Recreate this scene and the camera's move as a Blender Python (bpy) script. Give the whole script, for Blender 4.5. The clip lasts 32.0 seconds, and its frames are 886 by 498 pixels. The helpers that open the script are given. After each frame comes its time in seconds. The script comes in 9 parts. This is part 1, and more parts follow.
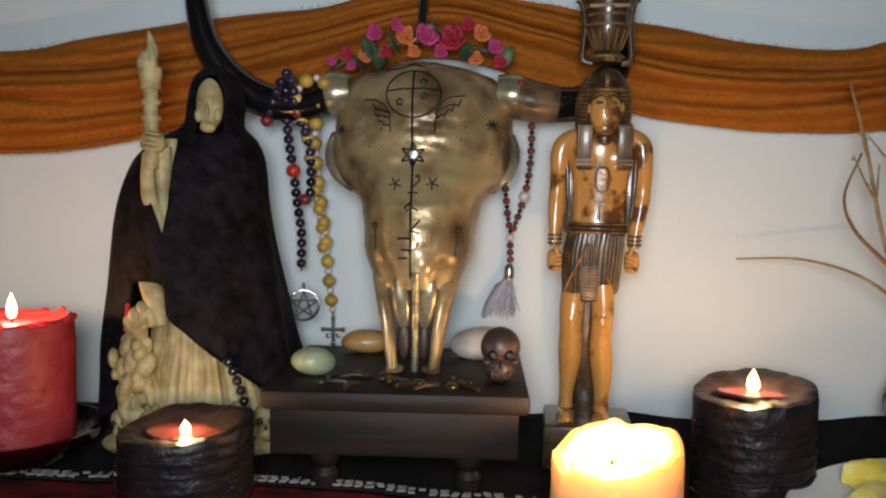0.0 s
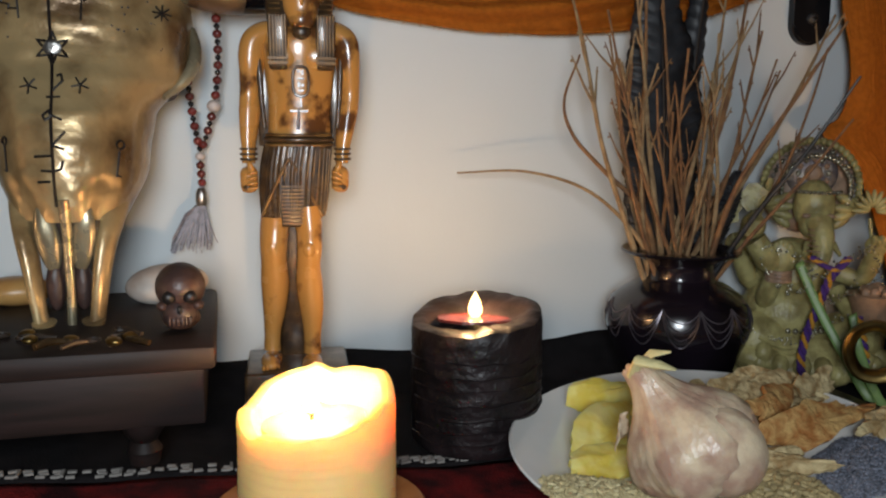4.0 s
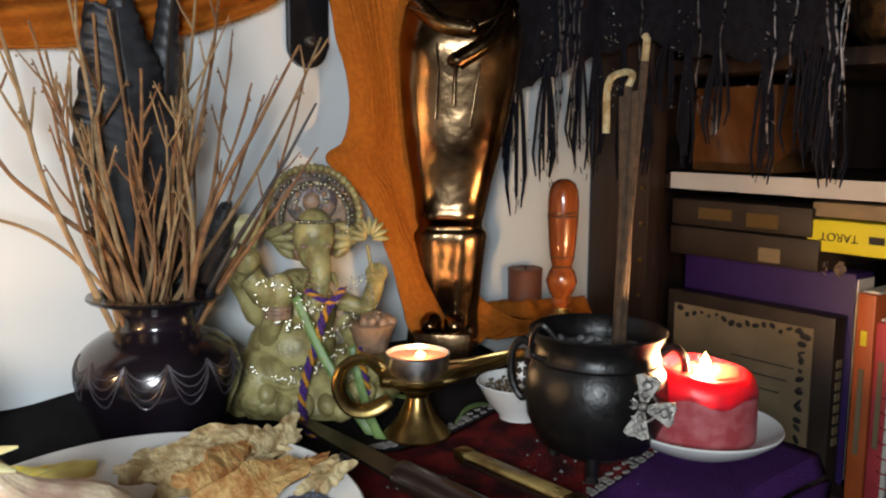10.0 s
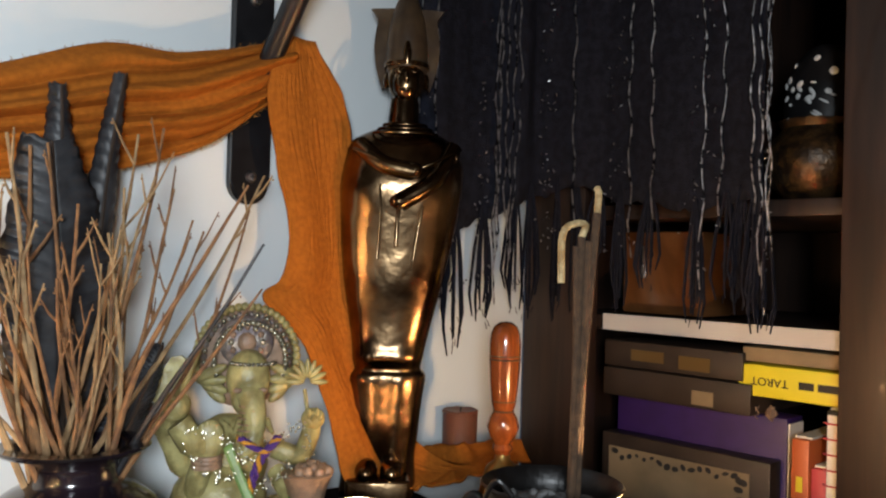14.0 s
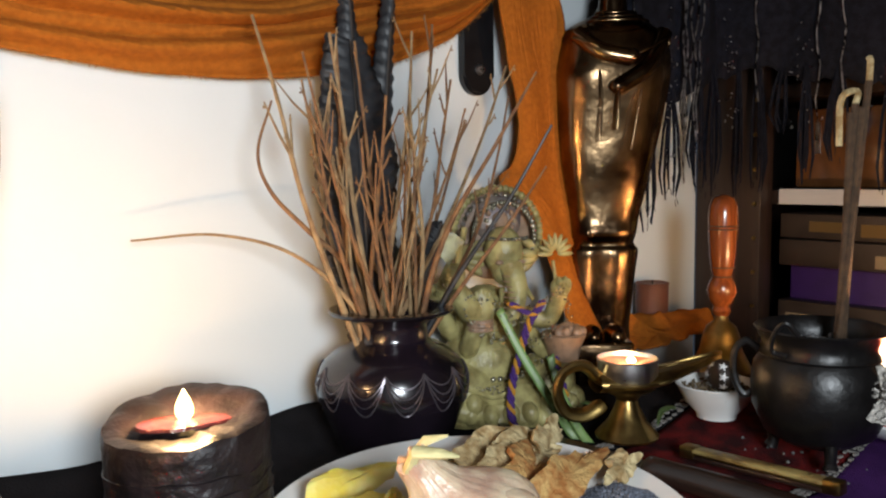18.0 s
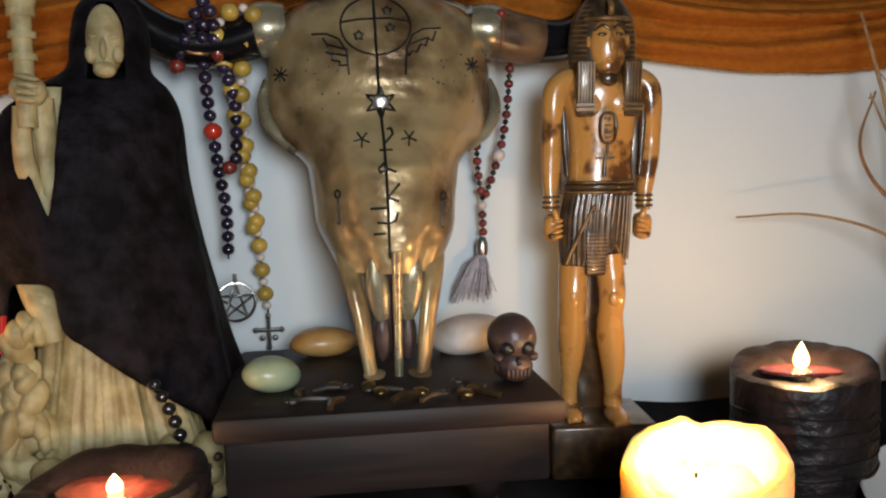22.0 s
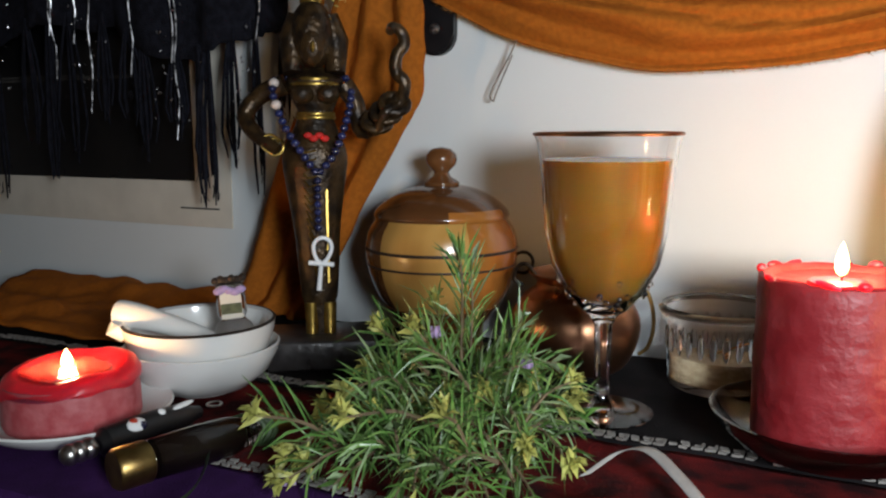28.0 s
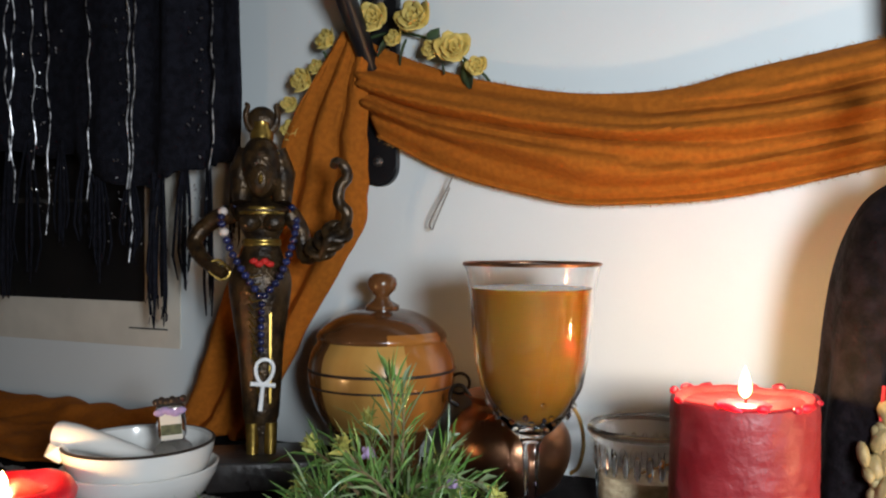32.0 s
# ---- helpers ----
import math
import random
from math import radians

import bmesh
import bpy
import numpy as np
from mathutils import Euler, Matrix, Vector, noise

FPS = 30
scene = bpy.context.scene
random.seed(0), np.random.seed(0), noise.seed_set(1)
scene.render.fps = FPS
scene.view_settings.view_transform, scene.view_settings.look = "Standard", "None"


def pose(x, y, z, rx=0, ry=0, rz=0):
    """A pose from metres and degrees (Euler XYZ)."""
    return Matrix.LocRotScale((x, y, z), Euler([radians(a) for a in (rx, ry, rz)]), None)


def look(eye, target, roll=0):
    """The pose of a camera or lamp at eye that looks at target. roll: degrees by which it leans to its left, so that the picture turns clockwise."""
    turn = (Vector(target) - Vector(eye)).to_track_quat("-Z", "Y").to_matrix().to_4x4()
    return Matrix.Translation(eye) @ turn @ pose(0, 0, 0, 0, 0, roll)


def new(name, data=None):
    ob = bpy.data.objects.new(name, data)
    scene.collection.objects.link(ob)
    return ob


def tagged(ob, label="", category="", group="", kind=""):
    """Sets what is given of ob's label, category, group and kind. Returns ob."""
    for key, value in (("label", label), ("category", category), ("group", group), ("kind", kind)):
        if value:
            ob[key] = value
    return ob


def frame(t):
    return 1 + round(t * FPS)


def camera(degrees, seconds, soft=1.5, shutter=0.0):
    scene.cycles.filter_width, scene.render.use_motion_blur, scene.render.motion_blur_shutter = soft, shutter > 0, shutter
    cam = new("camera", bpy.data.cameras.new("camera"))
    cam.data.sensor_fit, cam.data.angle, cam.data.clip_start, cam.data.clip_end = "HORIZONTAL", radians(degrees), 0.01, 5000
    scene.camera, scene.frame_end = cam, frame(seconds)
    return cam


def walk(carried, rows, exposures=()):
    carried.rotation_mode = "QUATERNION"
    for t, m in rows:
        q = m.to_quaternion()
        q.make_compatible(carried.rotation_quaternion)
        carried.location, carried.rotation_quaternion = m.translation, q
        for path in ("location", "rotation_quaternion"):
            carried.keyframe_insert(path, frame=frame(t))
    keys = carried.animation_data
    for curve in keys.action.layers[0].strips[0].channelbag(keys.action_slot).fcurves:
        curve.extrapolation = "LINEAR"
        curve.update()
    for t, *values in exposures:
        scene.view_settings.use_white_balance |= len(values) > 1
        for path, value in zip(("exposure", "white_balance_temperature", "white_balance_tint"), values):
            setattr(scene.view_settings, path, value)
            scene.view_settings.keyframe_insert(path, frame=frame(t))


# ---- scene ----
cam = camera(56.0, 32.0, soft=2.2)
PATH = [
    (0.0, 0.0037, 0.0020, 0.9269, 85.35, -0.92, 2.38),
    (0.5, 0.0132, 0.0033, 0.9241, 84.58, -0.71, 1.25),
    (1.0, 0.0196, 0.0114, 0.9202, 84.05, -0.81, -0.51),
    (1.5, 0.0269, 0.0216, 0.9157, 83.19, -1.38, -1.76),
    (2.0, 0.0402, 0.0322, 0.9140, 82.63, -1.51, -3.18),
    (2.5, 0.0509, 0.0407, 0.9120, 82.49, -1.28, -5.13),
    (4.5, 0.0402, 0.1046, 0.9084, 80.03, -0.11, -20.42),
    (5.0, 0.0392, 0.1260, 0.9057, 79.35, 0.12, -26.77),
    (5.5, 0.0358, 0.1349, 0.9050, 79.36, 0.26, -30.22),
    (6.0, 0.0235, 0.1519, 0.9012, 79.34, 0.41, -34.14),
    (6.5, 0.0206, 0.1554, 0.8951, 78.07, 0.03, -37.83),
    (7.0, 0.0478, 0.1451, 0.9001, 76.57, -0.29, -39.69),
    (7.5, 0.0918, 0.1303, 0.9025, 76.35, -1.52, -34.95),
    (8.0, 0.1276, 0.1152, 0.9027, 76.54, -0.83, -30.98),
    (8.5, 0.1476, 0.1011, 0.9069, 77.30, -0.24, -30.97),
    (9.0, 0.1657, 0.0936, 0.9126, 78.16, -0.48, -32.77),
    (9.5, 0.1740, 0.0864, 0.9155, 80.11, -0.22, -35.38),
    (10.0, 0.1761, 0.0843, 0.9201, 82.02, -0.30, -37.54),
    (10.5, 0.1705, 0.0886, 0.9228, 84.24, -1.64, -40.37),
    (11.0, 0.1680, 0.0929, 0.9239, 86.02, -1.64, -42.23),
    (11.5, 0.1670, 0.0952, 0.9251, 87.26, -1.75, -43.42),
    (12.0, 0.1668, 0.0959, 0.9268, 88.61, -1.33, -43.49),
    (12.5, 0.1650, 0.0972, 0.9301, 90.57, -0.84, -43.78),
    (13.0, 0.1615, 0.0983, 0.9306, 92.12, -0.77, -43.20),
    (13.5, 0.1635, 0.1024, 0.9303, 92.51, -1.10, -43.22),
    (14.0, 0.1666, 0.1083, 0.9293, 90.85, -1.59, -43.63),
    (14.5, 0.1688, 0.1135, 0.9265, 88.69, -1.60, -44.19),
    (16.5, 0.1154, 0.1536, 0.9149, 84.42, -0.04, -45.20),
    (17.0, 0.0922, 0.1542, 0.9096, 84.57, 0.35, -44.08),
    (17.5, 0.0559, 0.1586, 0.9117, 84.50, 0.51, -42.20),
    (18.0, 0.0271, 0.1629, 0.9123, 84.29, 0.85, -40.72),
    (18.5, 0.0053, 0.1654, 0.9097, 84.18, 1.08, -40.72),
    (19.0, -0.0002, 0.1666, 0.9080, 84.30, 1.10, -40.21),
    (19.5, 0.0054, 0.1678, 0.9081, 83.91, 0.39, -35.70),
    (20.0, 0.0226, 0.1468, 0.9098, 83.05, -0.31, -29.98),
    (20.5, 0.0255, 0.1317, 0.9081, 83.66, 0.42, -24.95),
    (21.0, 0.0127, 0.1327, 0.9061, 83.69, 0.76, -18.77),
    (21.5, -0.0216, 0.1190, 0.9075, 84.78, -0.23, -13.36),
    (22.0, -0.0728, 0.1169, 0.9108, 84.25, 1.13, -8.42),
    (22.5, -0.1220, 0.1170, 0.9074, 83.06, 1.10, -3.85),
    (23.0, -0.1520, 0.1113, 0.9068, 83.08, 0.61, 0.29),
    (23.5, -0.1756, 0.1074, 0.9062, 83.49, -0.12, 3.46),
    (24.0, -0.2012, 0.0926, 0.9104, 85.12, -0.15, 6.97),
    (24.5, -0.2222, 0.0801, 0.9082, 85.18, -0.38, 10.93),
    (25.0, -0.2374, 0.0713, 0.9078, 84.94, -0.29, 14.55),
    (25.5, -0.2535, 0.0717, 0.9024, 82.77, -0.62, 17.70),
    (27.5, -0.2734, 0.0746, 0.9042, 78.96, 0.86, 23.35),
    (28.0, -0.2830, 0.0707, 0.9090, 81.51, 0.25, 26.52),
    (28.5, -0.2876, 0.0688, 0.9099, 84.42, -0.18, 28.16),
    (29.0, -0.2906, 0.0682, 0.9071, 85.71, -0.42, 28.29),
    (29.5, -0.2916, 0.0652, 0.9079, 85.92, -0.60, 28.55),
    (30.0, -0.2877, 0.0631, 0.9109, 86.75, -0.43, 29.10),
    (30.5, -0.2861, 0.0631, 0.9117, 87.18, -0.56, 28.21),
    (31.0, -0.2776, 0.0609, 0.9103, 87.88, -0.59, 26.14),
    (31.5, -0.2716, 0.0615, 0.9131, 87.89, -0.59, 24.34),
    (32.0, -0.2579, 0.0519, 0.9165, 89.49, -0.27, 23.77),
]
walk(cam, [(t, pose(x, y, z, rx, ry, rz)) for t, x, y, z, rx, ry, rz in PATH],
     exposures=[(0.0, -0.75), (2.0, -0.75), (5.0, -0.95), (6.0, -0.75), (7.0, -0.2), (9.0, 0.15), (10.0, 0.1), (11.0, 0.15), (13.0, 0.35), (17.0, 0.2), (19.0, 0.05), (20.0, -0.2), (21.0, -0.55), (22.0, -0.75), (23.0, -0.2), (25.0, 0.0), (28.0, 0.35), (30.0, 0.5), (32.0, 0.4)])

# ---- world and light ----
world = bpy.data.worlds.new("world")
scene.world = world
world.use_nodes = True
world.node_tree.nodes["Background"].inputs[0].default_value = (0.55, 0.7, 1.0, 1)
world.node_tree.nodes["Background"].inputs[1].default_value = 0.05


def lamp(name, kind, at, energy, color, size=0.02, target=None):
    data = bpy.data.lights.new(name, kind)
    data.energy, data.color = energy, color
    if kind == "AREA":
        data.shape, data.size = "DISK", size
    else:
        data.shadow_soft_size = size
    ob = new(name, data)
    ob.matrix_world = look(at, target) if target else Matrix.Translation(at)
    return ob


# unseen cool disc added on the camera's side, standing in for a phone light
lamp("phone_light_stand_in", "AREA", (-0.005, -0.08, 0.965), 5.5, (0.86, 0.94, 1.0), 0.17, (0.0, 0.55, 0.86))

# ---- helpers for building ----
T = 0.746         # the table top
WALL = 0.655      # the back wall


def TZ(x):
    """The height of the table, which sags a little right of its middle."""
    k = min(1.0, max(0.0, (x + 0.15) / 0.35), max(0.0, (0.585 - x) / 0.10))
    return T - 0.0165 * k * k * (3 - 2 * k)


rnd = random.Random(7)


def mat(name, color, rough=0.5, metal=0.0, var=0.0, scale=40.0, bump=0.0, bscale=200.0, color2=None, **kw):
    m = bpy.data.materials.new(name)
    m.use_nodes = True
    nt = m.node_tree
    p = nt.nodes["Principled BSDF"]
    p.inputs["Roughness"].default_value, p.inputs["Metallic"].default_value = rough, metal
    p.inputs["Base Color"].default_value = (*color, 1)
    for key, value in kw.items():
        p.inputs[key.replace("_", " ")].default_value = value
    tc = nt.nodes.new("ShaderNodeTexCoord")
    if color2 is not None or var:
        n = nt.nodes.new("ShaderNodeTexNoise")
        n.inputs["Scale"].default_value, n.inputs["Detail"].default_value = scale, 6
        nt.links.new(tc.outputs["Object"], n.inputs["Vector"])
        ramp = nt.nodes.new("ShaderNodeValToRGB")
        c2 = color2 if color2 is not None else tuple(c * (1 - var) for c in color)
        ramp.color_ramp.elements[0].position, ramp.color_ramp.elements[1].position = 0.38, 0.62
        ramp.color_ramp.elements[0].color, ramp.color_ramp.elements[1].color = (*c2, 1), (*color, 1)
        nt.links.new(n.outputs["Fac"], ramp.inputs["Fac"])
        nt.links.new(ramp.outputs["Color"], p.inputs["Base Color"])
        rr = nt.nodes.new("ShaderNodeMapRange")
        rr.inputs["To Min"].default_value, rr.inputs["To Max"].default_value = max(0.02, rough - 0.1), min(1, rough + 0.12)
        nt.links.new(n.outputs["Fac"], rr.inputs["Value"])
        nt.links.new(rr.outputs["Result"], p.inputs["Roughness"])
    if bump:
        b = nt.nodes.new("ShaderNodeTexNoise")
        b.inputs["Scale"].default_value, b.inputs["Detail"].default_value = bscale, 4
        nt.links.new(tc.outputs["Object"], b.inputs["Vector"])
        bn = nt.nodes.new("ShaderNodeBump")
        bn.inputs["Strength"].default_value, bn.inputs["Distance"].default_value = bump, 0.002
        nt.links.new(b.outputs["Fac"], bn.inputs["Height"])
        nt.links.new(bn.outputs["Normal"], p.inputs["Normal"])
    return m


def mesh_of(name, bm, mats, smooth=True, angle=40):
    me = bpy.data.meshes.new(name)
    bmesh.ops.recalc_face_normals(bm, faces=bm.faces[:])
    bm.to_mesh(me)
    bm.free()
    for m in mats if isinstance(mats, (list, tuple)) else [mats]:
        me.materials.append(m)
    if smooth:
        me.shade_smooth()
        me.set_sharp_from_angle(angle=radians(angle))
    return me


def part(name, bm, mats, parent=None, label="", at=None, smooth=True, angle=40):
    """One mesh object under a thing or a part, in the parent's space."""
    ob = new(name, mesh_of(name, bm, mats, smooth, angle))
    if parent is not None:
        ob.parent = parent
    if at is not None:
        ob.matrix_basis = at if isinstance(at, Matrix) else Matrix.Translation(at)
    if label:
        ob["label"] = label
    return ob


def thing(name, label, category, m=None, group="", kind=""):
    ob = new(name)
    ob.empty_display_size = 0.02
    if m is not None:
        ob.matrix_basis = m if isinstance(m, Matrix) else Matrix.Translation(m)
    return tagged(ob, label, category, group, kind)


def whole(name, bm, mats, label, category, m=None, group="", kind="", smooth=True, angle=40):
    """A thing that is one mesh."""
    ob = part(name, bm, mats, None, "", m, smooth, angle)
    return tagged(ob, label, category, group, kind)


def smoothline(pts, n=6):
    """A smooth curve through points of any size."""
    pts = [np.array(p, float) for p in pts]
    ext = [2 * pts[0] - pts[1], *pts, 2 * pts[-1] - pts[-2]]
    out = []
    for i in range(1, len(ext) - 2):
        a, b, c, d = ext[i - 1:i + 3]
        for k in range(n):
            t = k / n
            out.append(0.5 * (2 * b + (c - a) * t + (2 * a - 5 * b + 4 * c - d) * t * t + (3 * b - a - 3 * c + d) * t ** 3))
    out.append(pts[-1])
    return out


def lathe(profile, seg=40, bm=None, mi=0, wobble=None, at=(0, 0, 0)):
    """Turn a profile of (radius, z) round the z axis. wobble(angle, r, z) gives a changed r, z."""
    bm = bm or bmesh.new()
    rings = []
    for r, z in profile:
        if r < 1e-5:
            rings.append([bm.verts.new((at[0], at[1], at[2] + z))])
            continue
        ring = []
        for k in range(seg):
            a = 2 * math.pi * k / seg
            rr, zz = wobble(a, r, z) if wobble else (r, z)
            ring.append(bm.verts.new((at[0] + rr * math.cos(a), at[1] + rr * math.sin(a), at[2] + zz)))
        rings.append(ring)
    for a, b in zip(rings, rings[1:]):
        for k in range(seg):
            j = (k + 1) % seg
            vs = [a[k % len(a)], a[j % len(a)], b[j % len(b)], b[k % len(b)]]
            vs = list(dict.fromkeys(vs))
            if len(vs) > 2:
                f = bm.faces.new(vs)
                f.material_index = mi
    return bm


def tube(pts, radii, seg=8, bm=None, mi=0, flat=1.0, caps=True):
    """A tube along points; radii one number or one for each point; flat squeezes it across."""
    bm = bm or bmesh.new()
    pts = [Vector(p) for p in pts]
    if not isinstance(radii, (list, tuple, np.ndarray)):
        radii = [radii] * len(pts)
    rings, side = [], None
    for i, p in enumerate(pts):
        d = (pts[min(i + 1, len(pts) - 1)] - pts[max(i - 1, 0)])
        d = d.normalized() if d.length > 1e-9 else Vector((0, 0, 1))
        if side is None:
            side = d.orthogonal().normalized()
        side = (side - d * side.dot(d)).normalized()
        up = d.cross(side)
        rings.append([bm.verts.new(p + radii[i] * (side * math.cos(2 * math.pi * k / seg) + flat * up * math.sin(2 * math.pi * k / seg))) for k in range(seg)])
    for a, b in zip(rings, rings[1:]):
        for k in range(seg):
            j = (k + 1) % seg
            bm.faces.new((a[k], a[j], b[j], b[k])).material_index = mi
    if caps:
        for ring in (rings[0][::-1], rings[-1]):
            bm.faces.new(ring).material_index = mi
    return bm


BALLS = {}


def ell(bm, c, r, rot=(0, 0, 0), mi=0, u=14, v=9):
    """An ellipsoid."""
    if (u, v) not in BALLS:
        pts = [(0, 0, 1)] + [(math.sin(math.pi * j / v) * math.cos(2 * math.pi * i / u), math.sin(math.pi * j / v) * math.sin(2 * math.pi * i / u), math.cos(math.pi * j / v)) for j in range(1, v) for i in range(u)] + [(0, 0, -1)]
        idx = [(0, 1 + i, 1 + (i + 1) % u) for i in range(u)]
        for j in range(v - 2):
            idx += [(1 + j * u + i, 1 + (j + 1) * u + i, 1 + (j + 1) * u + (i + 1) % u, 1 + j * u + (i + 1) % u) for i in range(u)]
        k = 1 + (v - 2) * u
        idx += [(k + i, len(pts) - 1, k + (i + 1) % u) for i in range(u)]
        BALLS[u, v] = (np.array(pts), idx)
    pts, idx = BALLS[u, v]
    rr = np.array((r,) * 3 if isinstance(r, (int, float)) else tuple(r))
    m = np.array(Euler([radians(a) for a in rot]).to_matrix())
    vs = [bm.verts.new(p) for p in (pts * rr) @ m.T + np.array(tuple(c))]
    for f in idx:
        bm.faces.new([vs[i] for i in f]).material_index = mi
    return bm


def box(bm, c, s, rot=(0, 0, 0), mi=0, bevel=0.0):
    """A box of size s round c, with rounded edges."""
    m = pose(*c, *rot)
    if not bevel:
        vs = [bm.verts.new(m @ Vector((x * s[0] / 2, y * s[1] / 2, z * s[2] / 2))) for x in (-1, 1) for y in (-1, 1) for z in (-1, 1)]
        for f in ((0, 1, 3, 2), (4, 6, 7, 5), (0, 4, 5, 1), (2, 3, 7, 6), (0, 2, 6, 4), (1, 5, 7, 3)):
            bm.faces.new([vs[i] for i in f]).material_index = mi
        return bm
    b = bmesh.new()
    bmesh.ops.create_cube(b, size=1, matrix=m @ Matrix.Diagonal((*s, 1)))
    bmesh.ops.bevel(b, geom=b.edges[:], offset=bevel, segments=2, affect="EDGES", profile=0.5)
    for f in b.faces:
        f.material_index = mi
    me = bpy.data.meshes.new("tmp")
    b.to_mesh(me)
    b.free()
    bm.from_mesh(me)
    bpy.data.meshes.remove(me)
    return bm


def sheet(fn, nu, nv, bm=None, mi=0, closed=False):
    """A grid of fn(u, v), u and v from 0 to 1."""
    bm = bm or bmesh.new()
    g = [[bm.verts.new(fn(i / nu, j / nv)) for j in range(nv + 1)] for i in range(nu if closed else nu + 1)]
    for i in range(nu):
        for j in range(nv):
            k = (i + 1) % len(g)
            bm.faces.new((g[i][j], g[k][j], g[k][j + 1], g[i][j + 1])).material_index = mi
    return bm


def thicken(ob, t, offset=0.0):
    mod = ob.modifiers.new("thick", "SOLIDIFY")
    mod.thickness, mod.offset = t, offset
    return ob


def nz(x, y=0.0, z=0.0):
    return noise.noise(Vector((x, y, z)))

# ---- materials ----
def rings_mat(name, c1, c2, rough, scale, distort=3.0, axis="Z", coat=0.0):
    """Wood grain along an axis."""
    m = mat(name, c1, rough, Coat_Weight=coat)
    nt = m.node_tree
    p = nt.nodes["Principled BSDF"]
    tc = nt.nodes["Texture Coordinate"]
    mp = nt.nodes.new("ShaderNodeMapping")
    stretch = {"X": (0.08, 1, 1), "Y": (1, 0.08, 1), "Z": (1, 1, 0.08)}[axis]
    mp.inputs["Scale"].default_value = stretch
    n = nt.nodes.new("ShaderNodeTexNoise")
    n.inputs["Scale"].default_value, n.inputs["Detail"].default_value, n.inputs["Distortion"].default_value = scale, 8, distort
    ramp = nt.nodes.new("ShaderNodeValToRGB")
    ramp.color_ramp.elements[0].position, ramp.color_ramp.elements[1].position = 0.35, 0.65
    ramp.color_ramp.elements[0].color, ramp.color_ramp.elements[1].color = (*c2, 1), (*c1, 1)
    nt.links.new(tc.outputs["Object"], mp.inputs["Vector"])
    nt.links.new(mp.outputs["Vector"], n.inputs["Vector"])
    nt.links.new(n.outputs["Fac"], ramp.inputs["Fac"])
    nt.links.new(ramp.outputs["Color"], p.inputs["Base Color"])
    bn = nt.nodes.new("ShaderNodeBump")
    bn.inputs["Strength"].default_value, bn.inputs["Distance"].default_value = 0.15, 0.001
    nt.links.new(n.outputs["Fac"], bn.inputs["Height"])
    nt.links.new(bn.outputs["Normal"], p.inputs["Normal"])
    return m


def glow(name, color, strength):
    m = bpy.data.materials.new(name)
    m.use_nodes = True
    p = m.node_tree.nodes["Principled BSDF"]
    p.inputs["Base Color"].default_value = (0, 0, 0, 1)
    p.inputs["Emission Color"].default_value = (*color, 1)
    p.inputs["Emission Strength"].default_value = strength
    return m


def island(m, dark=0.6, light=1.15):
    """Let each loose piece of a mesh, or each object, differ a little."""
    nt = m.node_tree
    p = nt.nodes["Principled BSDF"]
    g = nt.nodes.new("ShaderNodeNewGeometry")
    oi = nt.nodes.new("ShaderNodeObjectInfo")
    add = nt.nodes.new("ShaderNodeMath")
    add.operation = "ADD"
    fr = nt.nodes.new("ShaderNodeMath")
    fr.operation = "FRACT"
    mr = nt.nodes.new("ShaderNodeMapRange")
    mr.inputs["To Min"].default_value, mr.inputs["To Max"].default_value = dark, light
    mix = nt.nodes.new("ShaderNodeMix")
    mix.data_type, mix.blend_type = "RGBA", "MULTIPLY"
    mix.inputs["Factor"].default_value = 1
    nt.links.new(g.outputs["Random Per Island"], add.inputs[0])
    nt.links.new(oi.outputs["Random"], add.inputs[1])
    nt.links.new(add.outputs[0], fr.inputs[0])
    nt.links.new(fr.outputs[0], mr.inputs["Value"])
    src = p.inputs["Base Color"].links
    if src:
        nt.links.new(src[0].from_socket, mix.inputs["A"])
    else:
        mix.inputs["A"].default_value = p.inputs["Base Color"].default_value
    nt.links.new(mr.outputs["Result"], mix.inputs["B"])
    nt.links.new(mix.outputs["Result"], p.inputs["Base Color"])
    return m


def glass_mat(name, color=(1, 1, 1), rough=0.0, ior=1.46):
    return mat(name, color, rough, Transmission_Weight=1.0, IOR=ior)


M_wall = mat("wall_paint", (0.70, 0.745, 0.76), 0.85, var=0.05, scale=5, bump=0.12, bscale=70)
M_white_paint = mat("white_paint", (0.75, 0.74, 0.72), 0.6, var=0.08, scale=12)
M_shelf_edge = mat("dulled_white_paint", (0.52, 0.50, 0.49), 0.6, var=0.12, scale=14)
M_black_cloth = mat("black_cloth", (0.014, 0.012, 0.013), 0.95, var=0.4, scale=60, bump=0.6, bscale=900, Specular_IOR_Level=0.12)
M_red_cloth = mat("red_cloth", (0.15, 0.012, 0.012), 0.9, scale=55, bump=0.8, bscale=700, color2=(0.03, 0.007, 0.008), Specular_IOR_Level=0.12)
M_purple = mat("purple_cloth", (0.060, 0.017, 0.105), 0.95, var=0.35, scale=40, bump=0.7, bscale=800, Specular_IOR_Level=0.12)
M_dash = mat("pale_thread", (0.26, 0.24, 0.22), 0.9, var=0.3, scale=200)
M_velvet = mat("crushed_velvet", (0.0025, 0.0018, 0.002), 0.7, scale=95, bump=1.0, bscale=130, color2=(0.010, 0.0075, 0.010), Sheen_Weight=0.012, Sheen_Roughness=0.35, Specular_IOR_Level=0.10)
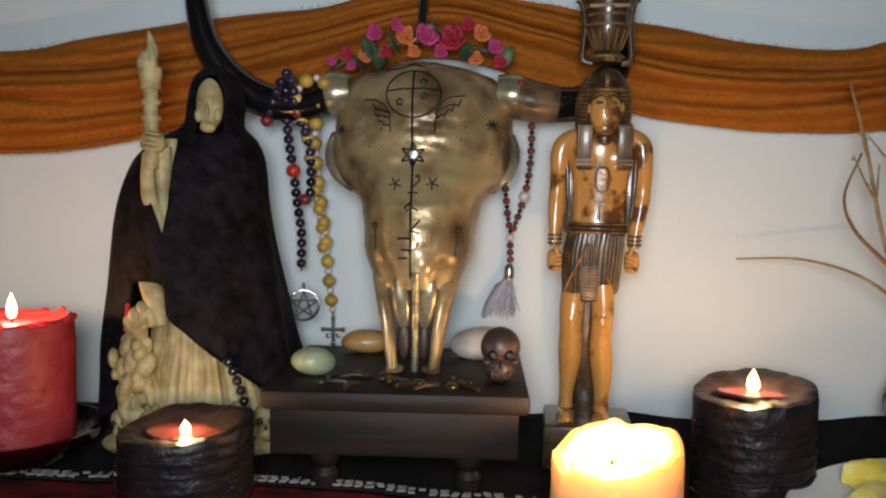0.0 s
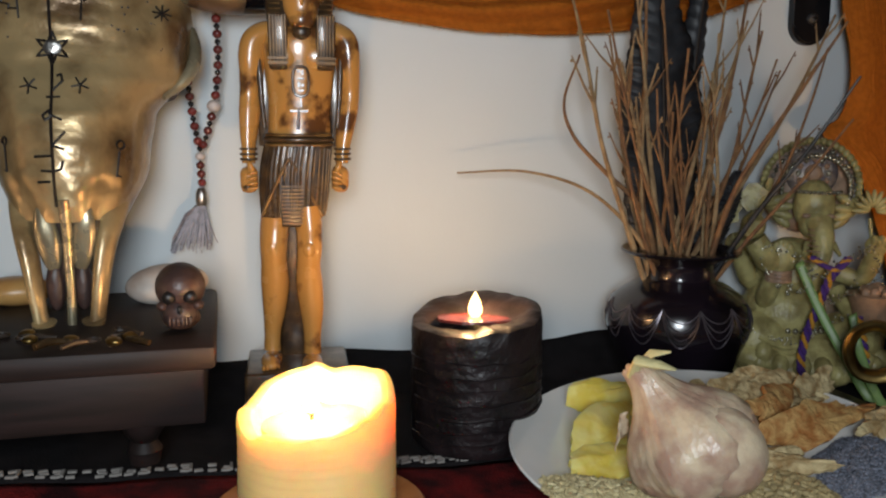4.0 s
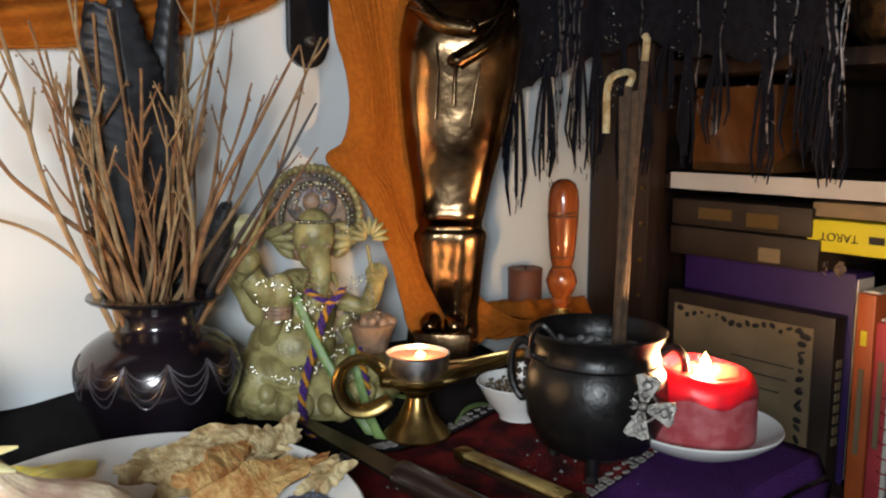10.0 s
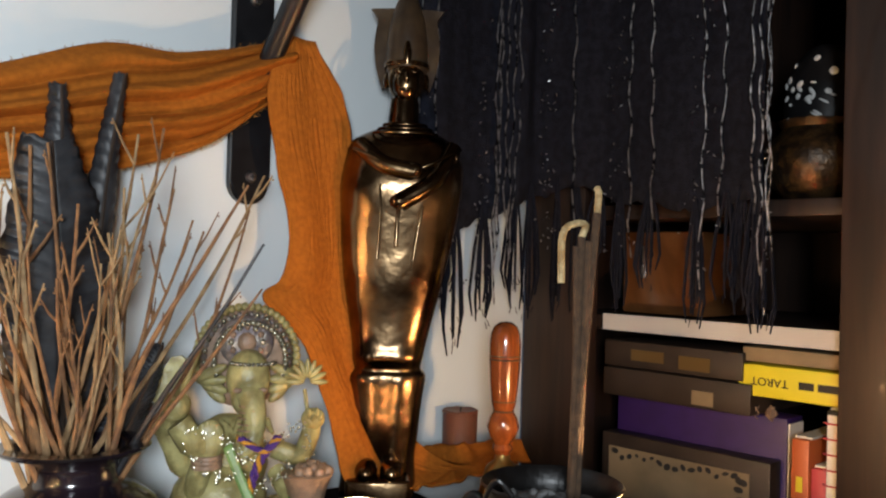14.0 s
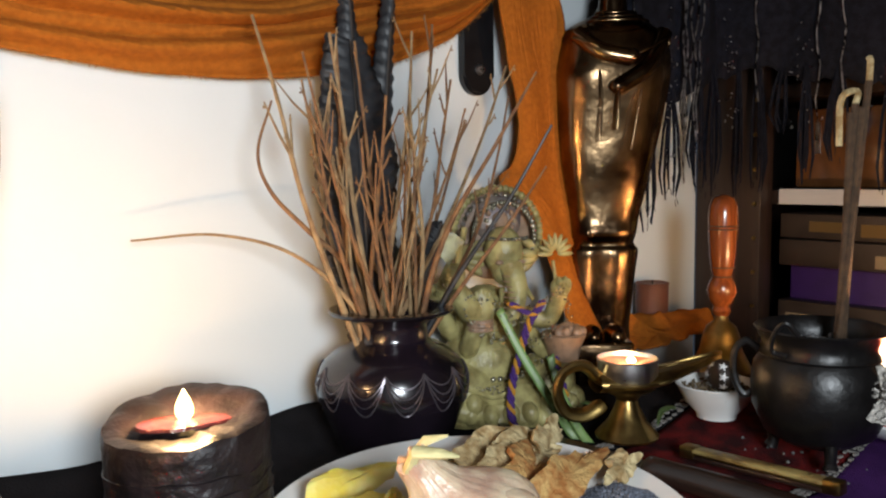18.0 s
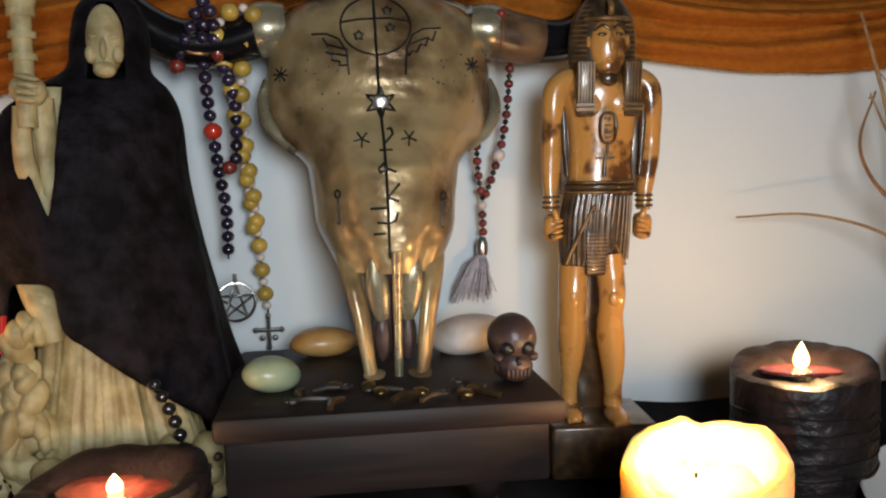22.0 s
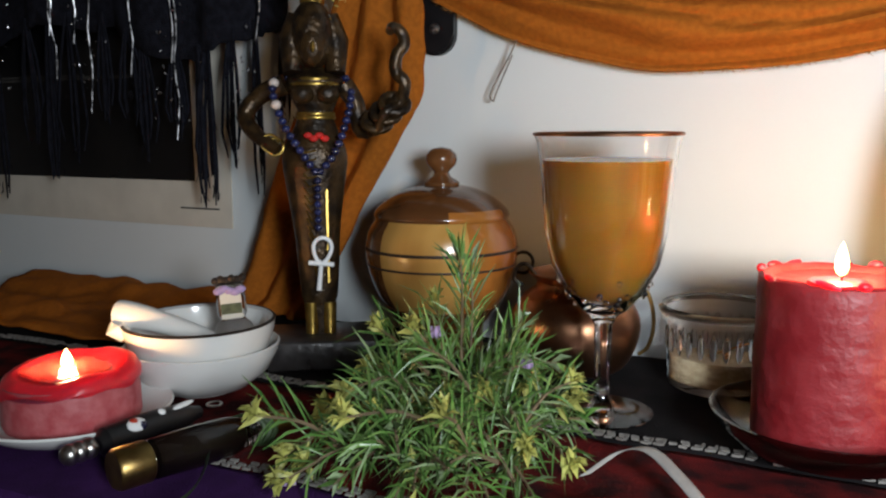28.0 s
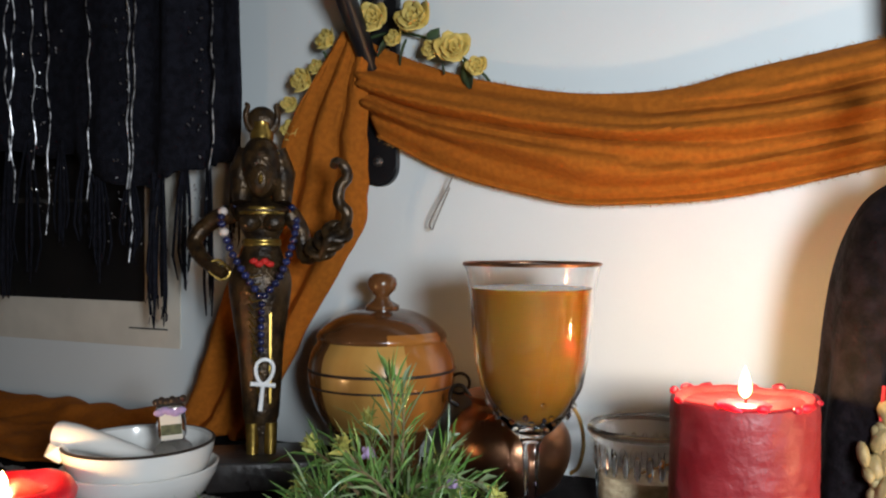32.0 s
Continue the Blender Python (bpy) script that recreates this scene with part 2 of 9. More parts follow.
M_shawl = mat("dark_blue_yarn", (0.013, 0.014, 0.022), 0.95, var=0.5, scale=150, bump=0.8, bscale=600, Specular_IOR_Level=0.12)
M_silver_thread = mat("silver_thread", (0.72, 0.72, 0.75), 0.28, 0.9, scale=130, color2=(0.02, 0.02, 0.025))
M_white = mat("white_glaze", (0.78, 0.78, 0.76), 0.18, var=0.06, scale=25, Coat_Weight=0.3)
M_ivory_wax = mat("ivory_wax", (0.92, 0.64, 0.26), 0.45, var=0.08, scale=30, bump=0.15, bscale=50, Subsurface_Weight=1.0, Subsurface_Radius=(0.05, 0.028, 0.010), Subsurface_Scale=0.45)
M_black_wax = mat("black_wax", (0.006, 0.0045, 0.005), 0.42, scale=60, bump=1.0, bscale=110, color2=(0.017, 0.011, 0.012), Specular_IOR_Level=0.35)
M_pool_dark = mat("molten_dark_wax", (0.16, 0.035, 0.03), 0.12, scale=150, bump=0.7, bscale=220, color2=(0.07, 0.014, 0.014), Coat_Weight=0.6)
M_red_wax = mat("red_wax", (0.24, 0.010, 0.015), 0.48, scale=70, bump=0.6, bscale=130, color2=(0.30, 0.028, 0.034), Subsurface_Weight=0.4, Subsurface_Radius=(0.03, 0.004, 0.004), Subsurface_Scale=0.5)
M_red_wax_rim = mat("translucent_red_wax", (0.75, 0.02, 0.04), 0.35, var=0.15, scale=40, Subsurface_Weight=1.0, Subsurface_Radius=(0.06, 0.006, 0.010), Subsurface_Scale=0.5)
M_pink_wax = mat("speckled_pink_wax", (0.50, 0.13, 0.14), 0.55, scale=120, bump=0.3, bscale=200, color2=(0.40, 0.06, 0.07))
M_pool_red = mat("molten_red_wax", (0.85, 0.09, 0.07), 0.1, var=0.3, scale=200, bump=0.5, bscale=300, Subsurface_Weight=0.8, Subsurface_Radius=(0.05, 0.008, 0.006), Subsurface_Scale=0.5, Coat_Weight=0.5)
M_wick = mat("charred_wick", (0.015, 0.012, 0.01), 0.9)
M_flame = glow("flame", (1.0, 0.62, 0.22), 14.0)
M_flame_blue = glow("flame_root", (0.9, 0.25, 0.55), 2.0)
M_orange = mat("orange_scarf", (0.41, 0.122, 0.014), 0.9, scale=260, bump=0.5, bscale=1100, color2=(0.33, 0.097, 0.011), Specular_IOR_Level=0.12)
M_orange_fuzz = mat("gold_fuzz", (0.42, 0.20, 0.05), 0.9, var=0.4, scale=200)
M_dark_wood = rings_mat("dark_stained_wood", (0.020, 0.012, 0.011), (0.009, 0.006, 0.005), 0.55, 60, 2, "X", 0.0)
M_dark_wood.node_tree.nodes["Principled BSDF"].inputs["Specular IOR Level"].default_value = 0.25
M_case_wood = rings_mat("bookcase_wood", (0.032, 0.015, 0.009), (0.014, 0.007, 0.0045), 0.5, 80, 1, "Z", 0.1)
M_turned = rings_mat("varnished_red_wood", (0.22, 0.060, 0.014), (0.11, 0.026, 0.007), 0.2, 90, 2, "Z", 0.6)
M_red_lacquer = rings_mat("dark_red_lacquer", (0.050, 0.014, 0.008), (0.022, 0.007, 0.005), 0.35, 60, 2, "X", 0.2)
M_jar_wood = rings_mat("pale_turned_wood", (0.56, 0.31, 0.085), (0.44, 0.22, 0.05), 0.25, 22, 1, "Z", 0.5)
M_jar_orange = rings_mat("orange_turned_wood", (0.40, 0.15, 0.03), (0.30, 0.10, 0.018), 0.25, 22, 1, "Z", 0.5)
M_jar_dark = rings_mat("brown_turned_wood", (0.16, 0.065, 0.022), (0.09, 0.034, 0.011), 0.22, 25, 1, "X", 0.5)
M_burnt = mat("burnt_line", (0.03, 0.014, 0.008), 0.6)
M_tray_wood = rings_mat("orange_wood_dish", (0.34, 0.13, 0.035), (0.24, 0.08, 0.02), 0.35, 40, 2, "X", 0.3)
M_iron = mat("black_iron", (0.008, 0.007, 0.007), 0.36, 0.1, var=0.3, scale=90, bump=0.2, bscale=220)
M_bracket = mat("black_bracket_metal", (0.012, 0.012, 0.014), 0.35, 0.2, var=0.3, scale=60)
M_screw = mat("steel_screw", (0.45, 0.45, 0.45), 0.35, 1.0)
M_ash = mat("grey_ash", (0.22, 0.22, 0.22), 0.95, scale=200, bump=1.0, bscale=260, color2=(0.07, 0.07, 0.07))
M_brass = mat("aged_brass", (0.42, 0.29, 0.10), 0.33, 1.0, scale=55, bump=0.1, color2=(0.22, 0.14, 0.05))
M_bronze = mat("polished_bronze", (0.27, 0.175, 0.092), 0.20, 1.0, scale=26, bump=0.6, bscale=40, color2=(0.052, 0.029, 0.016))
M_dark_bronze = mat("dark_bronze", (0.017, 0.011, 0.007), 0.3, 0.5, scale=110, bump=0.5, bscale=260, color2=(0.070, 0.040, 0.016))
M_gold_paint = mat("rubbed_gold", (0.5, 0.33, 0.08), 0.3, 0.9, var=0.4, scale=120)
M_old_gold = mat("dulled_amber_gold", (0.23, 0.125, 0.038), 0.38, 0.2, scale=120, color2=(0.09, 0.045, 0.016))
M_copper = mat("copper", (0.44, 0.215, 0.12), 0.3, 1.0, var=0.35, scale=25)
M_silver = mat("worn_silver", (0.55, 0.53, 0.50), 0.3, 1.0, var=0.4, scale=120, bump=0.3)
M_alu = mat("tealight_aluminium", (0.75, 0.72, 0.70), 0.3, 1.0, var=0.2, scale=90)
M_pink_tealight = mat("pink_tealight_wax", (0.75, 0.30, 0.24), 0.4, var=0.2, scale=120, Subsurface_Weight=0.8, Subsurface_Radius=(0.03, 0.01, 0.008), Subsurface_Scale=0.4)
M_vase = mat("iridescent_black_glaze", (0.006, 0.0045, 0.006), 0.2, 0.1, scale=25, color2=(0.012, 0.008, 0.013), Coat_Weight=0.5, Coat_Roughness=0.12)
M_vase_loop = mat("silvery_glaze_line", (0.17, 0.15, 0.17), 0.34, 0.7, var=0.4, scale=60)
M_skull = mat("gilded_bone_lacquer", (0.42, 0.305, 0.15), 0.30, 0.4, scale=30, bump=0.7, bscale=60, color2=(0.12, 0.070, 0.030), Coat_Weight=0.35)
M_skull.node_tree.nodes["Color Ramp"].color_ramp.elements[0].position, M_skull.node_tree.nodes["Color Ramp"].color_ramp.elements[1].position = 0.36, 0.58
M_skull_light = mat("silvered_bone", (0.40, 0.35, 0.23), 0.26, 0.6, var=0.4, scale=45, bump=0.25, bscale=70, Coat_Weight=0.4)
M_ink = mat("black_ink", (0.010, 0.008, 0.008), 0.45, var=0.3, scale=200)
M_horn = mat("black_horn", (0.008, 0.007, 0.008), 0.17, var=0.4, scale=20, bump=0.25, bscale=40, Coat_Weight=0.4)
M_horn_brown = mat("brown_horn_base", (0.16, 0.085, 0.04), 0.3, scale=60, color2=(0.05, 0.028, 0.016), bump=0.4, bscale=90)
M_amber = mat("amber_resin", (0.46, 0.22, 0.056), 0.24, scale=46, bump=0.25, bscale=70, color2=(0.10, 0.040, 0.014), Coat_Weight=0.4)
M_amber.node_tree.nodes["Color Ramp"].color_ramp.elements[0].position, M_amber.node_tree.nodes["Color Ramp"].color_ramp.elements[1].position = 0.37, 0.45
M_patina = mat("black_brown_patina", (0.028, 0.016, 0.009), 0.3, 0.1, scale=140, color2=(0.085, 0.048, 0.021), Coat_Weight=0.3)
M_bone = mat("bone_resin", (0.44, 0.36, 0.18), 0.55, scale=80, bump=0.6, bscale=190, color2=(0.27, 0.205, 0.09))
M_olive = mat("olive_cream_resin", (0.42, 0.37, 0.155), 0.38, scale=95, bump=0.6, bscale=230, color2=(0.23, 0.19, 0.075))
M_pinkish = mat("rosy_resin", (0.35, 0.22, 0.14), 0.45, var=0.35, scale=120, bump=0.5)
M_garland = mat("silver_tinsel", (0.5, 0.47, 0.36), 0.25, 0.8, var=0.5, scale=300)
M_twig = mat("dry_brown_twig", (0.25, 0.125, 0.05), 0.8, scale=120, bump=0.6, bscale=300, color2=(0.13, 0.062, 0.028))
M_twig_tip = mat("pale_twig_bark", (0.36, 0.24, 0.12), 0.8, scale=120, bump=0.6, bscale=300, color2=(0.22, 0.13, 0.06))
M_feather = mat("dark_feather", (0.010, 0.010, 0.012), 0.5, scale=60, color2=(0.032, 0.033, 0.037))
M_leafgreen = island(mat("rosemary_leaf", (0.065, 0.165, 0.030), 0.32, scale=60, color2=(0.15, 0.25, 0.07)), 0.45, 1.3)
M_leafpale = island(mat("rosemary_leaf_underside", (0.20, 0.28, 0.13), 0.6, var=0.3, scale=60), 0.7, 1.2)
M_leafyellow = island(mat("young_yellow_leaf", (0.50, 0.50, 0.13), 0.5, var=0.3, scale=60), 0.7, 1.15)
M_stem = mat("rosemary_stem", (0.17, 0.12, 0.065), 0.8, var=0.4, scale=90)
M_lilac = mat("lilac_flower", (0.42, 0.30, 0.52), 0.7, var=0.3, scale=80)
M_garlic = mat("garlic_skin", (0.64, 0.51, 0.35), 0.34, scale=55, bump=0.8, bscale=95, color2=(0.40, 0.25, 0.18), Subsurface_Weight=0.2, Subsurface_Radius=(0.02, 0.012, 0.008), Subsurface_Scale=0.3)
M_garlic_skin = mat("papery_garlic_skin", (0.66, 0.56, 0.40), 0.6, scale=120, bump=0.6, bscale=200, color2=(0.50, 0.36, 0.24))
M_garlic_stalk = mat("garlic_stalk", (0.62, 0.55, 0.27), 0.6, var=0.3, scale=60, bump=0.5)
M_grain = island(mat("barley_grain", (0.50, 0.39, 0.19), 0.6, var=0.25, scale=90), 0.7, 1.15)
M_rice = island(mat("rice_grain", (0.60, 0.51, 0.28), 0.5, var=0.2, scale=90), 0.75, 1.15)
M_poppy = island(mat("blue_grey_seed", (0.15, 0.165, 0.21), 0.6, var=0.3, scale=300), 0.4, 1.6)
M_lemon = mat("yellow_fruit_slice", (0.84, 0.72, 0.26), 0.35, scale=75, bump=.3, bscale=160, color2=(0.74, 0.56, 0.09), Subsurface_Weight=0.4, Subsurface_Radius=(0.02, 0.012, 0.004), Subsurface_Scale=0.3)
M_bread = mat("toasted_flatbread", (0.58, 0.36, 0.13), 0.8, scale=130, bump=1.0, bscale=260, color2=(0.34, 0.13, 0.03))
M_crust = mat("pale_dried_petal", (0.60, 0.48, 0.26), 0.75, scale=150, bump=1.0, bscale=260, color2=(0.30, 0.19, 0.075))
M_salt = mat("white_salt", (0.8, 0.8, 0.78), 0.5, var=0.1, scale=200)
M_glass = glass_mat("clear_glass")
M_dark_glass = glass_mat("smoked_glass", (0.35, 0.30, 0.28), 0.02)
M_juice = mat("cloudy_amber_drink", (0.46, 0.185, 0.018), 0.15, scale=20, color2=(0.46, 0.21, 0.03), Subsurface_Weight=0.7, Subsurface_Radius=(0.04, 0.016, 0.004), Subsurface_Scale=0.5)
M_sand = mat("pale_sand", (0.48, 0.40, 0.27), 0.95, scale=300, bump=0.8, bscale=500, color2=(0.34, 0.27, 0.17))
M_bead_y = island(mat("yellow_wood_bead", (0.50, 0.32, 0.055), 0.35, var=0.2, scale=90, Coat_Weight=0.4), 0.7, 1.1)
M_bead_d = island(mat("dark_purple_bead", (0.020, 0.013, 0.030), 0.2, var=0.3, scale=90, Coat_Weight=0.5), 0.6, 1.4)
M_bead_r = island(mat("dark_red_bead", (0.16, 0.022, 0.016), 0.25, var=0.4, scale=120, Coat_Weight=0.5), 0.6, 1.3)
M_bead_red = mat("bright_red_bead", (0.55, 0.035, 0.015), 0.3, var=0.2, scale=90, Coat_Weight=0.4)
M_bead_clear = mat("milky_bead", (0.65, 0.55, 0.50), 0.25, var=0.2, scale=90)
M_bead_k = mat("black_bead", (0.012, 0.012, 0.013), 0.15, Coat_Weight=0.6)
M_bead_b = island(mat("blue_bead", (0.012, 0.018, 0.075), 0.2, var=0.3, scale=90, Coat_Weight=0.5), 0.6, 1.5)
M_tassel = mat("grey_tassel_thread", (0.28, 0.25, 0.27), 0.5, 0.3, var=0.5, scale=300)
M_stone_g = mat("green_calcite", (0.34, 0.38, 0.24), 0.3, scale=40, color2=(0.22, 0.26, 0.16), Subsurface_Weight=0.3, Subsurface_Radius=(0.01, 0.01, 0.006), Subsurface_Scale=0.4)
M_stone_o = mat("orange_pebble", (0.45, 0.26, 0.09), 0.3, scale=40, color2=(0.32, 0.15, 0.04))
M_stone_w = mat("white_shell_stone", (0.60, 0.55, 0.50), 0.35, scale=35, color2=(0.40, 0.30, 0.24))
# the stone skull, and the shade in the ox skull's hollows put in as colour
M_skull_dark = mat("dark_stone_and_hollow_shade", (0.030, 0.018, 0.016), 0.4, scale=60, bump=0.6, bscale=120, color2=(0.06, 0.034, 0.03))
M_yellow_rose = mat("yellow_silk_petal", (0.66, 0.54, 0.17), 0.7, scale=40, color2=(0.56, 0.40, 0.09))
M_pink = mat("pink_silk_petal", (0.52, 0.06, 0.19), 0.7, scale=40, color2=(0.36, 0.03, 0.11))
M_crimson = mat("crimson_silk_petal", (0.45, 0.02, 0.04), 0.7, scale=40, color2=(0.30, 0.01, 0.03))
M_coral = mat("orange_silk_petal", (0.66, 0.22, 0.06), 0.7, scale=40, color2=(0.5, 0.13, 0.03))
M_silk_leaf = mat("dark_silk_leaf", (0.018, 0.035, 0.016), 0.5, scale=50, color2=(0.05, 0.085, 0.03))
M_white_gloss = mat("white_enamel", (0.85, 0.85, 0.85), 0.25)
M_knife_wood = rings_mat("knife_handle_wood", (0.026, 0.012, 0.008), (0.014, 0.007, 0.005), 0.3, 60, 2, "X", 0.4)
M_horn_handle = mat("yellowed_handle_scale", (0.36, 0.26, 0.09), 0.4, scale=70, color2=(0.15, 0.09, 0.03))
M_blade = mat("dull_steel", (0.17, 0.16, 0.15), 0.35, 1.0, var=0.3, scale=60)
M_ribbon_g = mat("green_ribbon", (0.20, 0.32, 0.10), 0.4, var=0.4, scale=120)
M_ribbon_w = mat("grey_satin_ribbon", (0.42, 0.40, 0.38), 0.35, var=0.2, scale=90)
M_cord_p = mat("purple_cord", (0.06, 0.02, 0.16), 0.8)
M_cord_o = mat("gold_cord", (0.50, 0.23, 0.02), 0.8)
M_leaf_bright = mat("green_leaf", (0.12, 0.19, 0.06), 0.5, var=0.3, scale=60)
M_paper = mat("aged_paper", (0.66, 0.62, 0.54), 0.8, var=0.1, scale=30)
M_poster_dark = mat("poster_black_print", (0.006, 0.006, 0.007), 0.3, var=0.3, scale=8)
M_poster_line = mat("poster_grey_print", (0.06, 0.058, 0.055), 0.5)
M_bk_purple = mat("purple_book_cloth", (0.035, 0.012, 0.10), 0.5, var=0.2, scale=60)
M_bk_brown = mat("brown_book_board", (0.035, 0.022, 0.015), 0.5, var=0.4, scale=30)
M_bk_olive = mat("olive_print", (0.10, 0.11, 0.05), 0.6, var=0.5, scale=300)
M_bk_tan = mat("tan_printed_board", (0.25, 0.18, 0.10), 0.6, var=0.25, scale=25)
M_bk_print = mat("dark_print", (0.015, 0.012, 0.010), 0.6)
M_bk_gold = mat("gold_print", (0.16, 0.10, 0.035), 0.4, 0.5)
M_bk_yellow = mat("yellow_card", (0.72, 0.62, 0.03), 0.45, var=0.06, scale=40)
M_bk_orange = mat("orange_book_cover", (0.50, 0.11, 0.03), 0.45, var=0.15, scale=40)
M_bk_red = mat("rose_book_cover", (0.52, 0.06, 0.07), 0.45, var=0.15, scale=40)
M_bk_black = mat("black_book_cover", (0.012, 0.011, 0.012), 0.4, var=0.3, scale=40)
M_pages = mat("book_pages", (0.74, 0.70, 0.62), 0.85, var=0.1, scale=300)
M_redtag = mat("red_lining", (0.55, 0.015, 0.01), 0.7)
M_incense = mat("incense_stick", (0.085, 0.048, 0.025), 0.9, var=0.4, scale=200, bump=0.5, bscale=500)
M_wall_dark = mat("room_wall", (0.45, 0.44, 0.43), 0.9, var=0.1, scale=3)
M_floor = rings_mat("floor_boards", (0.15, 0.085, 0.045), (0.10, 0.055, 0.03), 0.5, 20, 1, "X")
M_marble = mat("dark_marble_base", (0.045, 0.042, 0.042), 0.3, scale=60, bump=0.3, color2=(0.02, 0.018, 0.018))
M_red_small = mat("red_wrapper", (0.50, 0.02, 0.02), 0.35, var=0.3, scale=60)
M_brown_wax = mat("brown_wax", (0.17, 0.062, 0.035), 0.5, var=0.3, scale=50, bump=0.3, bscale=90, Subsurface_Weight=0.2)

M_tarnished = mat("tarnished_silver", (0.30, 0.28, 0.25), 0.42, 0.7, scale=200, bump=0.7, bscale=300, color2=(0.12, 0.11, 0.10))

# ---- the large structure ----
def slab(name, c, s, m, label, bevel=0.0):
    return whole(name, box(bmesh.new(), c, s, bevel=bevel), m, label, name.split("_")[0], kind="structure")


slab("wall_north", (-0.35, WALL + 0.05, 1.25), (2.3, 0.1, 2.5), M_wall, "pale blue-white painted plaster wall behind the table")
slab("wall_east", (1.18, -0.40, 1.25), (0.1, 2.4, 2.5), M_wall_dark, "plain painted wall behind the bookcase")
slab("wall_west", (-1.5, -0.40, 1.25), (0.1, 2.0, 2.5), M_wall_dark, "plain painted wall at the end of the room")
slab("wall_south", (-0.15, -1.65, 1.25), (2.75, 0.1, 2.5), M_wall_dark, "plain painted wall across the room")
slab("floor", (-0.15, -0.45, -0.03), (2.75, 2.5, 0.06), M_floor, "brown wooden floor boards of the room")
slab("ceiling", (-0.15, -0.45, 2.53), (2.75, 2.5, 0.06), M_white_paint, "plain white painted ceiling of the room")

# ---- the table and its cloths ----
table = thing("altar_table", "long narrow dark wooden table set against the wall", "table", (0, 0, 0))
part("tabletop", box(bmesh.new(), (-0.2, 0.485, T - 0.037), (1.62, 0.33, 0.024), bevel=0.003), M_dark_wood, table)
for x in (-0.97, 0.57):
    for y in (0.36, 0.61):
        part("leg", box(bmesh.new(), (x, y, (T - 0.049) / 2), (0.05, 0.05, T - 0.049), bevel=0.004), M_dark_wood, table)

# the cloth: bands along x, hanging over the front edge
FRONT = 0.312
cloth = thing("altar_cloth", "black, red and purple striped woven cloth laid over the table", "cloth", (0, 0, 0))
LEFT, RIGHT = -1.02, 0.622


def cloth_band(name, y0, y1, m, n, label, drop=None):
    def fn(u, v):
        x = LEFT + (RIGHT - LEFT) * u
        s = y0 + (y1 - y0) * v
        x2 = x + 0.006 * nz(3 * s * 8, 1.3) * (u > 0.98)
        bumpy = 0.0016 * nz(x * 22, s * 30) + 0.0022 * nz(x * 7, s * 11, 4)
        if s >= FRONT:
            rise = (0.004 + T - TZ(x)) * max(0, (s - 0.615) / 0.036) * (1.1 + .4 * nz(x * 14, 2))
            return (x2, s + 0.0015 * nz(x * 20, s), TZ(x) - 0.0055 + bumpy + rise)
        d = FRONT - s
        bend = min(1, d / 0.01)
        return (x2, FRONT - 0.006 * bend - 0.012 * nz(x * 9, 5) * min(1, d / 0.2), TZ(x) - 0.0055 - d + bumpy * (1 - bend))
    ob = part(name, sheet(fn, 150, n), m, cloth, label)
    return thicken(ob, 0.0025, -1)


cloth_band("black_band", 0.497, WALL - 0.004, M_black_cloth, 26, "plain black band")
cloth_band("red_band", 0.378, 0.494, M_red_cloth, 22, "dark red patterned band")
cloth_band("purple_band", 0.302, 0.375, M_purple, 22, "deep purple velvety band")
cloth_band("front_purple", 0.20, 0.2995, M_purple, 14, "hanging purple front edge")
cloth_band("front_red", 0.02, 0.1975, M_red_cloth, 14, "hanging red front edge")


def dashes(y, rows):
    bm = bmesh.new()
    r = random.Random(3)
    x = LEFT + 0.01
    while x < RIGHT - 0.01:
        for k in range(rows):
            if r.random() < 0.86:
                z = TZ(x) - 0.0042 + 0.0016 * nz(x * 22, y * 30) + 0.0022 * nz(x * 7, y * 11, 4)
                box(bm, (x + 0.001 * (k % 2), y + (k - (rows - 1) / 2) * 0.0032, z + 0.0012), (0.0042, 0.0017, 0.0012), (0, 0, r.uniform(-12, 12)))
        if r.random() < 0.5:
            box(bm, (x + 0.0028, y, TZ(x) - 0.0028 + 0.0016 * nz(x * 22, y * 30) + 0.0022 * nz(x * 7, y * 11, 4)), (0.0014, 0.0075, 0.0012))
        x += 0.0066
    tagged(part("woven_border", bm, M_dash, cloth, "row of pale woven dashes", smooth=False), kind="stuff")


dashes(0.499, 3)
dashes(0.376, 3)
for i, x in enumerate((0.30, 0.40, 0.52)):      # short stitched seams on the hanging front
    bm = bmesh.new()
    for k in range(16):
        box(bm, (x, FRONT - 0.0105 - 0.012 * nz(x * 9, 5) * min(1, (0.02 + k * 0.009) / 0.2), T - 0.02 - k * 0.009), (0.006, 0.0014, 0.004))
    part("stitched_seam", bm, M_dash, cloth, smooth=False)

